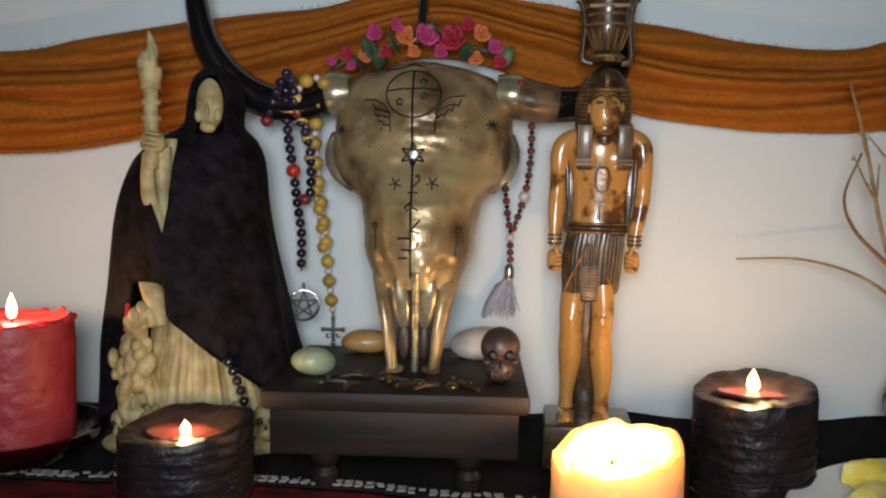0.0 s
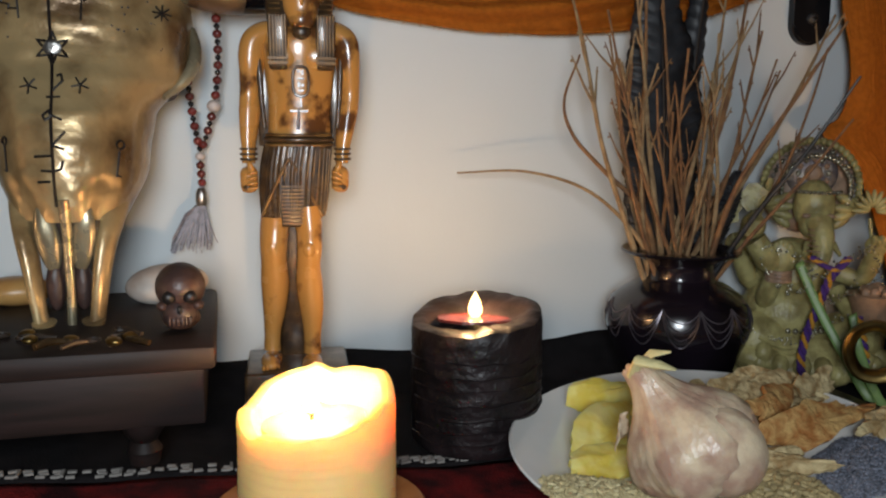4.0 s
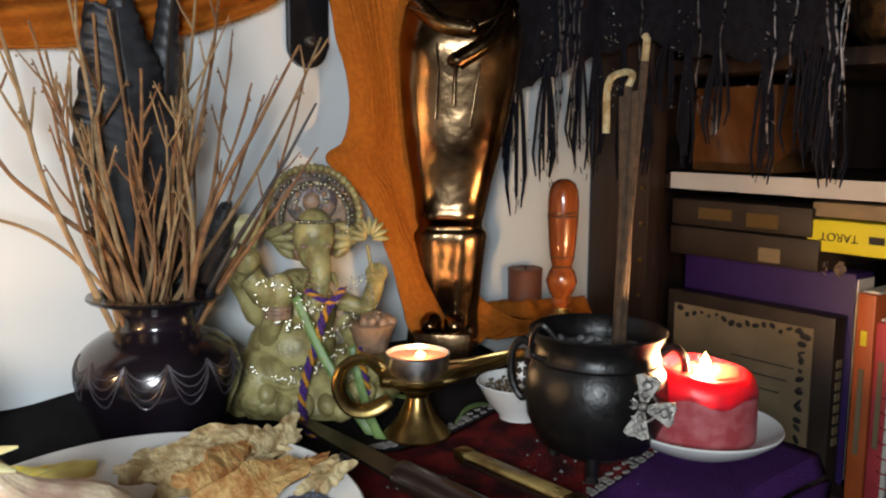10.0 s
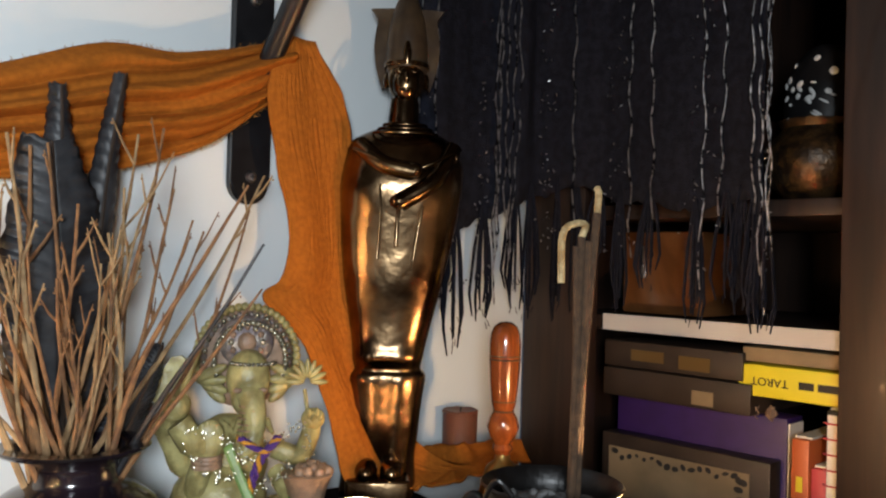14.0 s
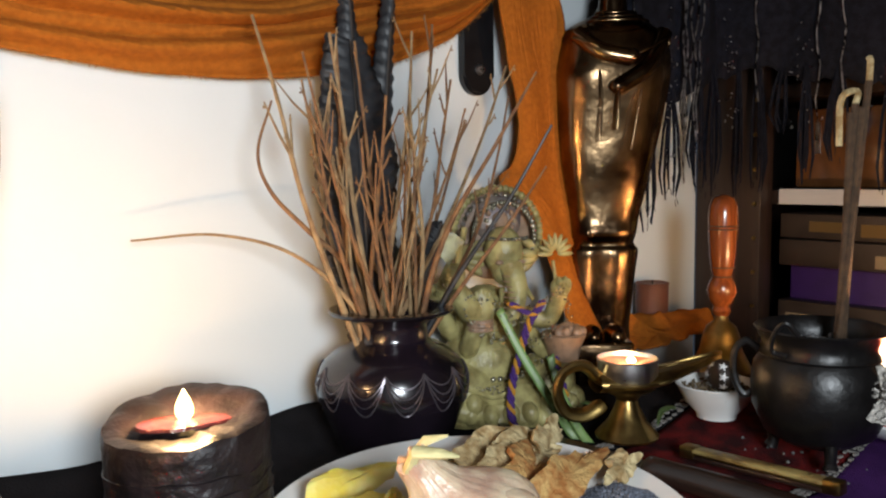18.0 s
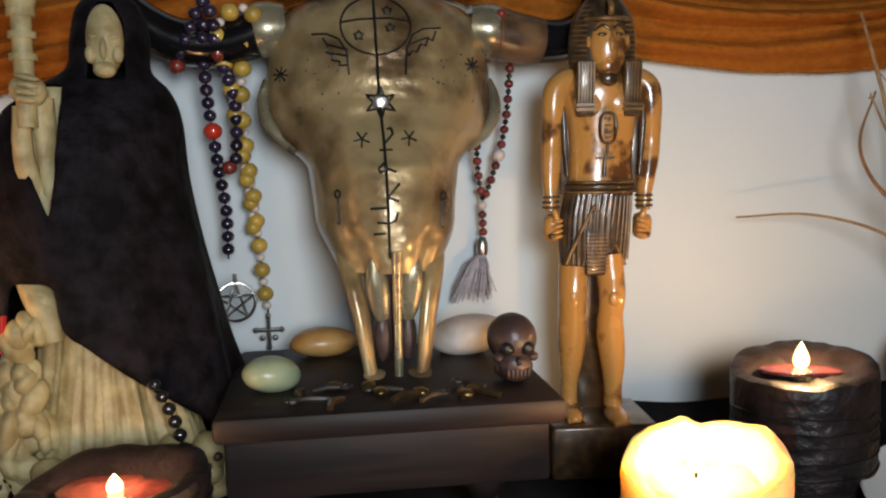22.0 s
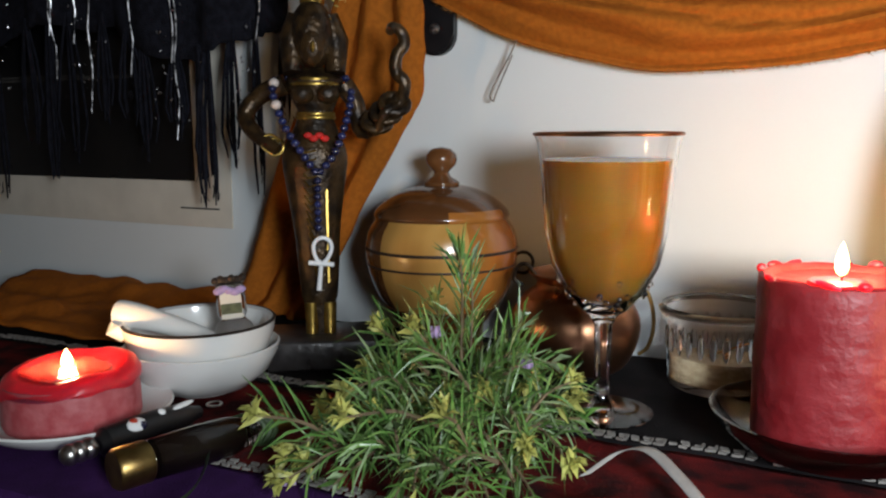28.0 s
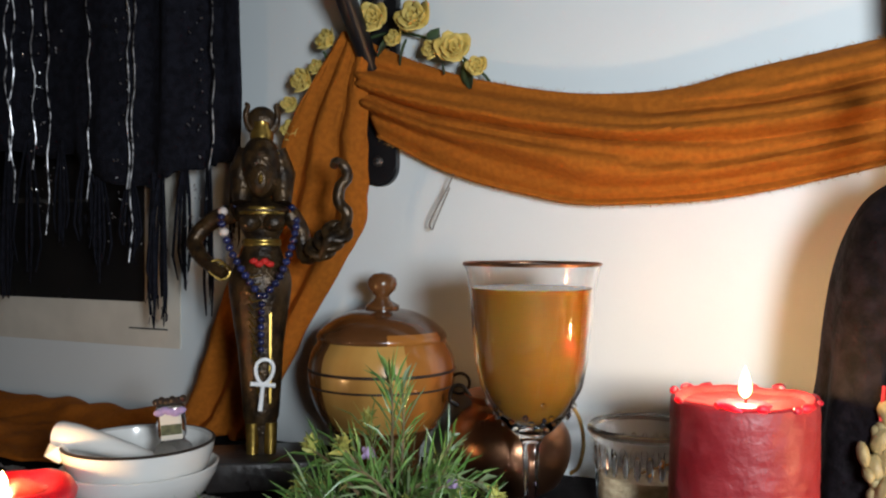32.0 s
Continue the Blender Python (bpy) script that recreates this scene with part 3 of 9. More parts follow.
# ---- the shelf brackets on the wall ----
def bracket(x, lean, z_low, label):
    b = thing("shelf_bracket", label, "bracket", (x, WALL, 0), "brackets of the shelf above")
    bm = bmesh.new()
    prof = [(-0.016, 0.55), *[(0.016 * math.cos(a), 0.016 * math.sin(a)) for a in np.linspace(math.pi, 2 * math.pi, 12)], (0.016, 0.55)]
    back = [bm.verts.new((u, 0, z_low + v)) for u, v in prof]
    front = [bm.verts.new((u, -0.007, z_low + v)) for u, v in prof]
    bm.faces.new(front)
    bm.faces.new(back[::-1])
    for k in range(len(prof)):
        j = (k + 1) % len(prof)
        bm.faces.new((front[k], front[j], back[j], back[k]))
    bmesh.ops.bevel(bm, geom=[e for e in bm.edges if all(abs(v.co.y + 0.007) < 1e-5 for v in e.verts)], offset=0.002, segments=2, affect="EDGES")
    part("wall_plate", bm, M_bracket, b)
    arm = tube([(0, -0.008, z_low + 0.062), (lean * 0.16, -0.10, z_low + 0.19), (lean * 0.36, -0.24, z_low + 0.37)], [0.008, 0.009, 0.009], 10)
    part("diagonal_arm", arm, M_bracket, b)
    for z in (z_low + 0.004, z_low + 0.134):
        s = part("screw", lathe([(0, 0.0035), (0.0030, 0.003), (0.0042, 0.0012), (0.0044, 0)], 14), M_screw, b, "steel cross-head screw", pose(0, -0.007, z, 90, 0, 0))
        bm = bmesh.new()
        box(bm, (0, 0, 0.0034), (0.0045, 0.0009, 0.0008))
        box(bm, (0, 0, 0.0034), (0.0009, 0.0045, 0.0008))
        part("cross_slot", bm, M_bk_black, s, smooth=False)


bracket(0.484, 0.05, 0.983, "black metal shelf bracket screwed to the wall")
bracket(-0.578, -0.05, 0.977, "black metal shelf bracket screwed to the wall")

# the shelf that the brackets carry, out of view above
upper = thing("wall_shelf", "dark wooden shelf board carried by two brackets", "shelf", (0, 0, 0))
part("board", box(bmesh.new(), (-0.05, 0.53, 1.545), (1.5, 0.25, 0.02), bevel=0.002), M_dark_wood, upper)

# ---- the orange scarf ----
scarf = thing("orange_scarf", "orange wool scarf draped in a swag over two wall brackets", "scarf", (0, 0, 0))
KEYS_TOP = [(-0.59, 1.078), (-0.50, 1.042), (-0.38, 1.020), (-0.30, 1.030), (-0.21, 1.046), (-0.12, 1.056), (-0.035, 1.072), (0.05, 1.060), (0.142, 1.043), (0.22, 1.030), (0.29, 1.030), (0.37, 1.061), (0.43, 1.066), (0.505, 1.090)]
KEYS_BOT = [(-0.575, 1.000), (-0.507, 0.967), (-0.42, 0.946), (-0.34, 0.944), (-0.256, 0.956), (-0.15, 0.985), (-0.035, 1.020), (0.05, 1.000), (0.13, 0.978), (0.22, 0.968), (0.30, 0.970), (0.38, 0.982), (0.44, 1.004), (0.497, 1.045)]
TOP_LINE, BOT_LINE = smoothline(KEYS_TOP, 10), smoothline(KEYS_BOT, 10)


def swag(u, v):
    i = u * (len(TOP_LINE) - 1)
    k = min(int(i), len(TOP_LINE) - 2)
    f = i - k
    a = TOP_LINE[k] * (1 - f) + TOP_LINE[k + 1] * f
    b = BOT_LINE[k] * (1 - f) + BOT_LINE[k + 1] * f
    p = a * (1 - v) + b * v
    # long folds that run along the swag and slide into one another
    ph = v * 5.2 + 0.55 * math.sin(u * 9) + 1.1 * nz(u * 5, v * 2)
    fold = 0.0042 * math.sin(ph * 2 * math.pi * 0.55) + 0.0022 * math.sin(ph * 2 * math.pi * 1.25 + 2 * u) + 0.0016 * nz(u * 60, v * 14)
    belly = 0.016 * math.sin(math.pi * min(1, v * 1.05)) + 0.007
    return (p[0], WALL - 0.008 - belly - fold * (0.35 + math.sin(math.pi * v)), p[1] + 0.0025 * nz(u * 22, 8.1) * (v - 0.5))


thicken(part("swag", sheet(swag, 220, 56), M_orange, scarf), 0.0022, 0)


def hanging(rows, folds, depth, seed, y_off=0.02, n=26):
    """A hanging end: rows of (z, left x, right x, y)."""
    line = smoothline(rows, 12)

    def fn(u, v):
        i = v * (len(line) - 1)
        k = min(int(i), len(line) - 2)
        r = line[k] * (1 - (i - k)) + line[k + 1] * (i - k)
        z, xl, xr, y = r
        w = math.sin(u * math.pi * folds + 1.4 * nz(v * 3, seed)) * depth * min(1, 0.25 + v * 2)
        return (xl + (xr - xl) * u + 0.002 * nz(v * 18, u * 3, seed), y - y_off - w - 0.0014 * nz(u * 30, v * 30, seed), z)
    return sheet(fn, n * 2, 60)


thicken(part("right_end", hanging([(1.090, 0.495, 0.52, .645), (1.05, 0.482, 0.548, .645), (1.00, 0.490, 0.560, .645), (0.95, 0.503, 0.563, .645), (0.915, 0.500, 0.565, .645), (0.900, 0.484, 0.566, .645), (0.87, 0.512, 0.570, .64), (0.82, 0.530, 0.582, .63), (0.77, 0.540, 0.635, .62), (0.754, 0.545, 0.70, .61)], 2.2, 0.004, 3), M_orange, scarf), 0.0022, 0)
thicken(part("left_end", hanging([(1.082, -0.598, -0.575, .645), (1.02, -0.640, -0.577, .645), (0.97, -0.664, -0.577, .645), (0.93, -0.682, -0.576, .64), (0.895, -0.698, -0.598, .64), (0.84, -0.722, -0.632, .64), (0.78, -0.747, -0.664, .64), (0.752, -0.765, -0.680, .635)], 5.2, 0.0065, 5), M_orange, scarf), 0.0022, 0)


def tail(u, v):      # the end that lies on the table
    x = 0.60 + 0.135 * u
    return (x, 0.585 + 0.055 * v + 0.01 * nz(u * 5, 3), TZ(x) + 0.006 + 0.024 * math.exp(-((v - 0.75 + 0.3 * u) / 0.22) ** 2) * (1 - 0.35 * u) + 0.008 * max(0, nz(u * 8, v * 6)) + 0.012 * math.exp(-((v - 0.2) / 0.15) ** 2) * u)


thicken(part("table_end", sheet(tail, 44, 30), M_orange, scarf), 0.0022, 0)


def left_tail(u, v):
    x = -1.02 + 0.275 * u
    return (x, 0.50 + 0.14 * v + 0.008 * nz(u * 6, 9), T + 0.004 + 0.016 * math.exp(-((v - 0.85) / 0.2) ** 2) + 0.012 * math.exp(-((v - 0.3) / 0.2) ** 2) * (0.6 + 0.4 * math.sin(u * 6)) + 0.005 * nz(u * 10, v * 8))


thicken(part("left_table_end", sheet(left_tail, 50, 26), M_orange, scarf, "end bunched on the dim end of the table"), 0.0022, 0)
# a loose thread at the hem
part("loose_thread", tube(smoothline([(-0.507, .637, .968), (-0.514, .638, .955), (-0.524, .640, .940), (-0.529, .641, .930), (-0.527, .642, .926), (-0.5245, .641, .931), (-0.519, .640, .942), (-0.511, .639, .958)], 5), 0.0007, 5), M_dash, scarf, "pale loose thread")
# fine wool hairs along the hems
bm = bmesh.new()
hair = random.Random(12)
for line, sgn in ((TOP_LINE, 1), (BOT_LINE, -1)):
    for k in range(0, len(line) - 1):
        for _ in range(5):
            f = hair.random()
            p = line[k] * (1 - f) + line[k + 1] * f
            a = Vector((p[0], WALL - 0.018, p[1]))
            d = Vector((hair.uniform(-.003, .003), hair.uniform(-.003, .001), sgn * hair.uniform(.0005, .003)))
            tube([a, a + d * 0.6, a + d], [0.00018, 0.00015, 0.00008], 3, bm, caps=False)
tagged(part("wool_fuzz", bm, M_orange_fuzz, scarf), kind="stuff")

# ---- candles ----
def flame(parent, at, h, energy, r=0.0042, light_up=0.5, blue=True):
    prof = [(0, 0)] + [(r * math.sin(math.pi * min(1, s) ** 0.62) ** 0.9, h * s) for s in np.linspace(0.06, 0.97, 10)] + [(0, h)]
    f = part("flame", lathe(prof, 14), M_flame, parent, "bright yellow-white flame", at)
    f.visible_shadow = False
    w = part("wick", tube([(0, 0, -0.006), (0.0003, 0, 0.0), (0.0012, 0, 0.004)], 0.0008, 6), M_wick, parent, "", at)
    base = parent.matrix_basis.translation
    lamp("candle_light", "POINT", (base[0] + at[0], base[1] + at[1], base[2] + at[2] + h * light_up), energy, (1.0, 0.58, 0.26), 0.0045)


def pillar(name, c, r, h, mats, label, group, rim, well, pool, pool_m, seed, wall=0.006, z0=0.0, tilt=0.0, skirt=0.0, at_pool=(0, 0), slot=1.0):
    """A burnt pillar: an uneven rim round a well with a molten pool."""
    t = thing(name, label, "candle", (c[0], c[1], T + z0), group)

    def wob(a, rr, z):
        top = min(1, max(0, (z - h * 0.55) / (h * 0.45)))
        dz = rim * (nz(math.cos(a) * 1.6, math.sin(a) * 1.6, seed) + 0.5 * nz(math.cos(a) * 4, math.sin(a) * 4, seed + 3)) + tilt * math.cos(a - 0.7)
        dr = 1 + 0.012 * nz(math.cos(a) * 2, math.sin(a) * 2, z * 40 + seed) + skirt * top * nz(math.cos(a) * 3, math.sin(a) * 3, seed + 9)
        if skirt > .02 and z > .003:      # crinkled wax
            dr += .014 * nz(math.cos(a) * 5, math.sin(a) * 5, z * 170 + seed) + .008 * nz(math.cos(a) * 12, math.sin(a) * 12, z * 330)
        if rr < r - wall * 1.01:      # a long melted hollow
            dr *= 1 / math.sqrt((math.cos(a + .25) / 1.0) ** 2 + (math.sin(a + .25) / slot) ** 2)
        return rr * dr, z + dz * top
    prof = [(0, 0), (r * 0.97, 0), (r, 0.002)] + [(r * (1 + 0.004 * math.sin(k * 2.1)), h * s) for k, s in enumerate(np.linspace(0.06, 0.93, 30))]
    prof += [(r * 0.985, h * 0.985), (r - wall * 0.5, h), (r - wall, h - 0.001), (r - wall - well * 0.25, h - well * 0.6), (pool * 1.02, h - well), (0, h - well)]
    part("wax_body", lathe(prof, 64, wobble=wob), mats, t)
    part("molten_pool", lathe([(0, 0.0012), (pool * 0.8, 0.0012), (pool * 1.08, 0.0006), (pool * 1.1, -0.001)], 40, wobble=lambda a, rr, z: (rr * (1 + 0.14 * nz(math.cos(a) * 2, math.sin(a) * 2, seed)) / math.sqrt(math.cos(a + .25) ** 2 + (math.sin(a + .25) / slot) ** 2), z)), pool_m, t, "", (at_pool[0], at_pool[1], h - well + 0.0006))
    return t


PIL = "lit pillar candles on the table"
white = pillar("pillar_candle", (.0785, .427), .0338, .0520, M_ivory_wax, "short ivory pillar candle glowing from inside, on a wooden dish", PIL, .0040, .012, .0215, M_ivory_wax, 2, .006, TZ(.0785) - T + .0045, .0070)
flame(white, (-.002, .004, .0445), .013, .75, .0034, 1.0)
dish = thing("candle_dish", "round orange-brown wooden dish under the ivory candle", "dish", pose(.079, .427, TZ(.079) - .001) @ Matrix.Diagonal((.93, .93, 1, 1)))
part("bowl", lathe([(0, 0), (.040, 0), (.047, .003), (.051, .0075), (.050, .0085), (.046, .0075), (.040, .0040), (0, .0035)], 48), M_tray_wood, dish)

bl_r = pillar("pillar_candle", (.1785, .519), .0366, .0730, M_black_wax, "black pillar candle with burnt uneven rim and wax ridges", PIL, .0030, .0045, .0215, M_pool_dark, 5, .0085, TZ(.1785) - T, .005, .03, (0, 0), .5)
flame(bl_r, (-.001, .001, .0692), .0150, .46, .0040, 1.2)
bl_l = pillar("pillar_candle", (-.159, .459), .0375, .042, M_black_wax, "wide black pillar candle with a sunken glowing pool", PIL, .003, .0060, .0220, M_pool_dark, 8, .009, 0, .003, .035, (0, 0), .7)
flame(bl_l, (.001, -.004, .0365), .0085, .22, .0032, 1.3)
red = pillar("pillar_candle", (-.2890, .511), .0370, .083, [M_red_wax], "tall red pillar candle with a ragged rim in a glass dish", PIL, .0016, .005, .013, M_red_wax_rim, 11, .006, .008, .0008, .012)
flame(red, (.001, -.001, .082), .017, .43, .0032)
# the ragged edge and the drips of each pillar
for cnd, r, h, m, n, sd in ((red, .0370, .083, M_red_wax_rim, 15, 4),):
    q = random.Random(sd)
    for k in range(n):
        a = q.uniform(0, 6.28)
        bm = bmesh.new()
        ell(bm, (0, 0, 0), (q.uniform(.0025, .006), q.uniform(.0014, .0024), q.uniform(.0012, .0026)), (0, q.uniform(-15, 15), 0), u=10, v=6)
        part("wax_fringe", bm, m, cnd, "", pose(r * .985 * math.cos(a), r * .985 * math.sin(a), h + q.uniform(-.0012, .0006), 0, 0, math.degrees(a) + 90))
for cnd, r, zz in ((bl_r, .0366, (.006, .013, .021, .028, .036, .043, .050)), (bl_l, .0377, (.010, .020, .029))):
    for i, z in enumerate(zz):      # thin curled ridges round the black candles
        q = random.Random(60 + i)
        a0 = q.uniform(2.6, 4.0)
        pts = [(r * math.cos(a0 + s * 2.6), r * math.sin(a0 + s * 2.6), z + .0025 * nz(s * 5, i) + .003 * s) for s in np.linspace(0, 1, 18)]
        part("wax_ridge", tube(pts, .0009, 5), M_black_wax, cnd)

gl = thing("glass_dish", "round shallow smoked glass dish under the red candle", "dish", (-.2895, .509, T))
part("bowl", lathe([(0, .001), (.030, .001), (.044, .006), (.054, .016), (.0565, .022), (.0550, .0222), (.052, .016), (.043, .0085), (.030, .0045), (0, .0042)], 56), M_dark_glass, gl)

# squat red candles on white plates
def squat(c, r, h, label, energy, seed):
    p = thing("candle_plate", "small round white china plate under a red candle", "plate", (*c, TZ(c[0]) - .001), "white candle plates")
    R = r * 1.48
    part("plate_body", lathe([(0, .001), (R * .6, .001), (R * .62, .0005), (R * .78, .004), (R * .97, .0105), (R, .0125), (R * .985, .0135), (R * .93, .0115), (R * .7, .0062), (0, .0058)], 56), M_white, p)
    t = thing("squat_candle", label, "candle", (*c, TZ(c[0]) + .0052), "squat red candles")

    def edge(a):
        return h * .66 + .006 * nz(math.cos(a) * 1.7, math.sin(a) * 1.7, seed)
    part("wax_body", lathe([(0, 0), (r * .98, 0), (r, .002), (r, h * .3), (r * .995, h * .6), (r * .97, h * .80), (0, h * .80)], 56, wobble=lambda a, rr, z: (rr * (1 + .01 * nz(math.cos(a) * 3, math.sin(a) * 3, z * 60)), z)), M_pink_wax, t, "speckled pink lower wax")

    def melt(a, rr, z):
        k = rr / r
        if z < h * .7:
            return rr, edge(a)
        return rr * (1 + .035 * nz(math.cos(a) * 2.4, math.sin(a) * 2.4, seed + 4) * k), z + .0035 * nz(math.cos(a) * 1.4, math.sin(a) * 1.4, seed + 7) * k + .0028 * math.cos(a - 1.6) * k
    part("melted_top", lathe([(r * 1.006, h * .6), (r * 1.01, h * .78), (r * .965, h * .9), (r * .86, h * .985), (r * .74, h), (r * .66, h * .97), (r * .60, h * .94), (0, h * .93)], 56, wobble=melt), M_red_wax_rim, t, "glossy melted scarlet top")
    part("molten_pool", lathe([(0, .0015), (r * .45, .0015), (r * .62, .0005), (r * .63, -.001)], 40, wobble=lambda a, rr, z: (rr * (1 + .22 * nz(math.cos(a) * 2, math.sin(a) * 2, seed + 1)), z)), M_pool_red, t, "", (0, -.001, h * .945))
    flame(t, (0, -.002, h * .95), .011 if energy > .2 else .004, energy, .003)
    return t


squat((.571, .357), .0308, .0395, "squat red candle with a pink speckled base, burning beside the cauldron", 1.7, 21)
squat((-.660, .372), .0355, .030, "squat red candle with a molten scarlet top, burnt low", .22, 33)

bc = thing("small_candle", "short unlit brown pillar candle by the wall", "candle", pose(.691, .631, TZ(.69)) @ Matrix.Diagonal((1, 1, 1.08, 1)))
part("wax_body", lathe([(0, 0), (.0155, 0), (.0157, .002), (.0152, .02), (.0155, .046), (.0162, .0475), (.0150, .0490), (.0120, .0478), (0, .0470)], 32, wobble=lambda a, r, z: (r, z + .0015 * nz(math.cos(a) * 2, math.sin(a) * 2, 4) * (z > .04))), M_brown_wax, bc)
part("wick", tube([(0, 0, .046), (.001, 0, .051)], .0007, 6), M_wick, bc)

# ---- brass oil lamp with a tealight ----
ol = thing("oil_lamp", "aged brass oil lamp with a ring handle and long spout", "lamp", pose(.4735, .4965, TZ(.47), 0, 0, -26) @ Matrix.Diagonal((1.06, 1.06, 1.0, 1)))
part("foot", lathe([(0, .0005), (.0195, .0005), (.0200, .002), (.0185, .004), (.0120, .012), (.0078, .021), (.0066, .026), (.0085, .029), (.0150, .0325), (.0170, .034), (0, .034)], 40), M_brass, ol)


def boat(u, v):
    x = -.022 + .088 * u
    w = .0185 * math.sin(math.pi * min(1, .16 + u * .84)) ** .7 if u < .45 else .0185 * (1 - ((u - .45) / .55)) ** 1.2 * .93 + .0016
    a = math.pi * (v - .5) * 1.9
    zc = .036 + .016 * max(0, u - .3) ** 1.3
    return (x, w * math.sin(a), zc - .0065 * math.cos(a) * (1 - .55 * u) + .003)


part("bowl", sheet(boat, 36, 20), M_brass, ol)
part("spout_lip", tube(smoothline([(.012, -.0105, .043), (.034, -.0075, .0455), (.052, -.003, .050), (.066, 0, .0525), (.052, .003, .050), (.034, .0075, .0455), (.012, .0105, .043)], 6), .0012, 8), M_brass, ol)
part("ring_handle", tube(smoothline([(-.018, 0, .040), (-.030, 0, .051), (-.043, 0, .047), (-.047, 0, .034), (-.041, 0, .021), (-.029, 0, .018), (-.016, 0, .024)], 8), [.0026, .003] + [.0034] * 45 + [.003, .0026], 10, flat=1.5), M_brass, ol)
part("drip_pan", lathe([(0, .0375), (.0205, .0375), (.0225, .0395), (.0215, .0405), (0, .0395)], 40), M_brass, ol)
tl = thing("tealight", "lit tealight with pink wax in an aluminium cup", "candle", pose(.4735, .4965, TZ(.47) + .0405) @ Matrix.Diagonal((1.05, 1.05, 1.0, 1)))
part("metal_cup", lathe([(0, 0), (.0185, 0), (.0190, .0012), (.0188, .0125), (.0194, .0132), (.0185, .0138), (.0181, .012), (.0180, .002), (0, .002)], 40), M_alu, tl)
part("wax", lathe([(0, .0098), (.0145, .0098), (.0178, .0108), (.0179, .002), (0, .002)], 40), M_pink_tealight, tl)
flame(tl, (0, -.003, .0105), .005, .08, .003)

# ---- cauldron with incense ----
ca = thing("cauldron", "small black cast-iron cauldron on three feet, filled with ash", "cauldron", pose(.519, .389, TZ(.519), 0, 0, -50) @ Matrix.Diagonal((.92, .92, 1.04, 1)))
part("pot", lathe([(0, .008), (.022, .0088), (.034, .0150), (.0415, .029), (.0430, .042), (.0412, .054), (.0375, .0595), (.0385, .061), (.0375, .063), (.0365, .067), (.0395, .0735), (.0415, .0755), (.0405, .0765), (.0375, .0745), (.0345, .067), (.0350, .060), (.0345, .058), (0, .0575)], 56), M_iron, ca)
part("ash", lathe([(0, .0655), (.018, .0665), (.030, .0655), (.0352, .062)], 40, wobble=lambda a, r, z: (r, z + .0022 * nz(math.cos(a) * r * 120, math.sin(a) * r * 120, 3))), M_ash, ca)
for k in range(12):
    q = random.Random(90 + k)
    bm = bmesh.new()
    ell(bm, (0, 0, 0), (q.uniform(.002, .006), q.uniform(.002, .004), q.uniform(.0015, .003)), (q.uniform(-40, 40), q.uniform(-40, 40), 0), u=8, v=5)
    a, r = q.uniform(0, 6.28), q.uniform(.006, .03)
    part("ash_lump", bm, M_ash, ca, "", (r * math.cos(a), r * math.sin(a), .067))
for a in (-90, 30, 150):
    part("foot", tube([(.026, 0, .022), (.029, 0, .012), (.0285, 0, .004), (.030, 0, .0005)], [.006, .0042, .0036, .0046], 10), M_iron, ca, "", pose(0, 0, 0, 0, 0, a))
for a in (172, 12):
    part("ear_handle", tube(smoothline([(.037, 0, .061), (.046, 0, .066), (.053, 0, .059), (.053, 0, .044), (.047, 0, .034), (.041, 0, .036)], 7), .0024, 9), M_iron, ca, "", pose(0, 0, 0, 0, 0, a))
part("bail_ring", tube(smoothline([(-.022, -.033, .076), (-.030, -.034, .083), (-.036, -.030, .076), (-.036, -.026, .066), (-.028, -.030, .064)], 7), .0016, 8), M_iron, ca)

inc_at = Vector((.530, .382, TZ(.519) + .068))
for k, (tip, droop) in enumerate((((.5265, .3695, .957), .008), ((.5190, .3735, .944), -.02), ((.5220, .3715, .942), 0), ((.5170, .3750, .939), 0))):
    s = thing("incense_stick", "brown incense stick burning in the cauldron ash", "incense", (0, 0, 0), "incense sticks in the cauldron")
    b = inc_at + Vector((.003 * (k - 1.5), .002 * (k % 2), -.006))
    tp = Vector(tip)
    part("stick", tube([b, b.lerp(tp, .5), tp], [.0021, .0022, .0021], 8), M_incense, s)
    if k < 2:
        e = tp + Vector((.001, 0, .011))
        if k == 0:
            pts = [tp, tp.lerp(e, .6), e, e + Vector((-.002, 0, .002))]
        else:
            pts = smoothline([tp, tp + Vector((.003, 0, .006)), tp + Vector((-.003, .001, .007)), tp + Vector((-.012, .003, .001)), tp + Vector((-.0125, .003, -.024))], 5)
        part("curled_ash", tube(pts, .0019, 7), M_crust, s, "long pale curl of ash")

cr = thing("celtic_cross", "silver knotwork cross pendant leaning on the cauldron", "pendant", pose(.5095, .3485, .7810, 0, 0, -58) @ pose(0, 0, 0, -10, 10, 0) @ Matrix.Diagonal((.9, .9, .9, 1)))
for k in range(4):
    bm = bmesh.new()
    vs = []
    for y in (-.0012, .0012):
        vs.append([bm.verts.new((x, y, z)) for x, z in ((-.0022, .003), (-.0075, .0165), (-.004, .0185), (0, .0175), (.004, .0185), (.0075, .0165), (.0022, .003))])
    bm.faces.new(vs[0])
    bm.faces.new(vs[1][::-1])
    for i in range(7):
        j = (i + 1) % 7
        bm.faces.new((vs[0][i], vs[0][j], vs[1][j], vs[1][i]))
    part("cross_arm", bm, M_tarnished, cr, "", pose(0, 0, 0, 0, 90 * k, 0), smooth=False)
bm = bmesh.new()
ring = [(.0085 * math.cos(a), 0, .0085 * math.sin(a)) for a in np.linspace(0, 2 * math.pi, 33)]
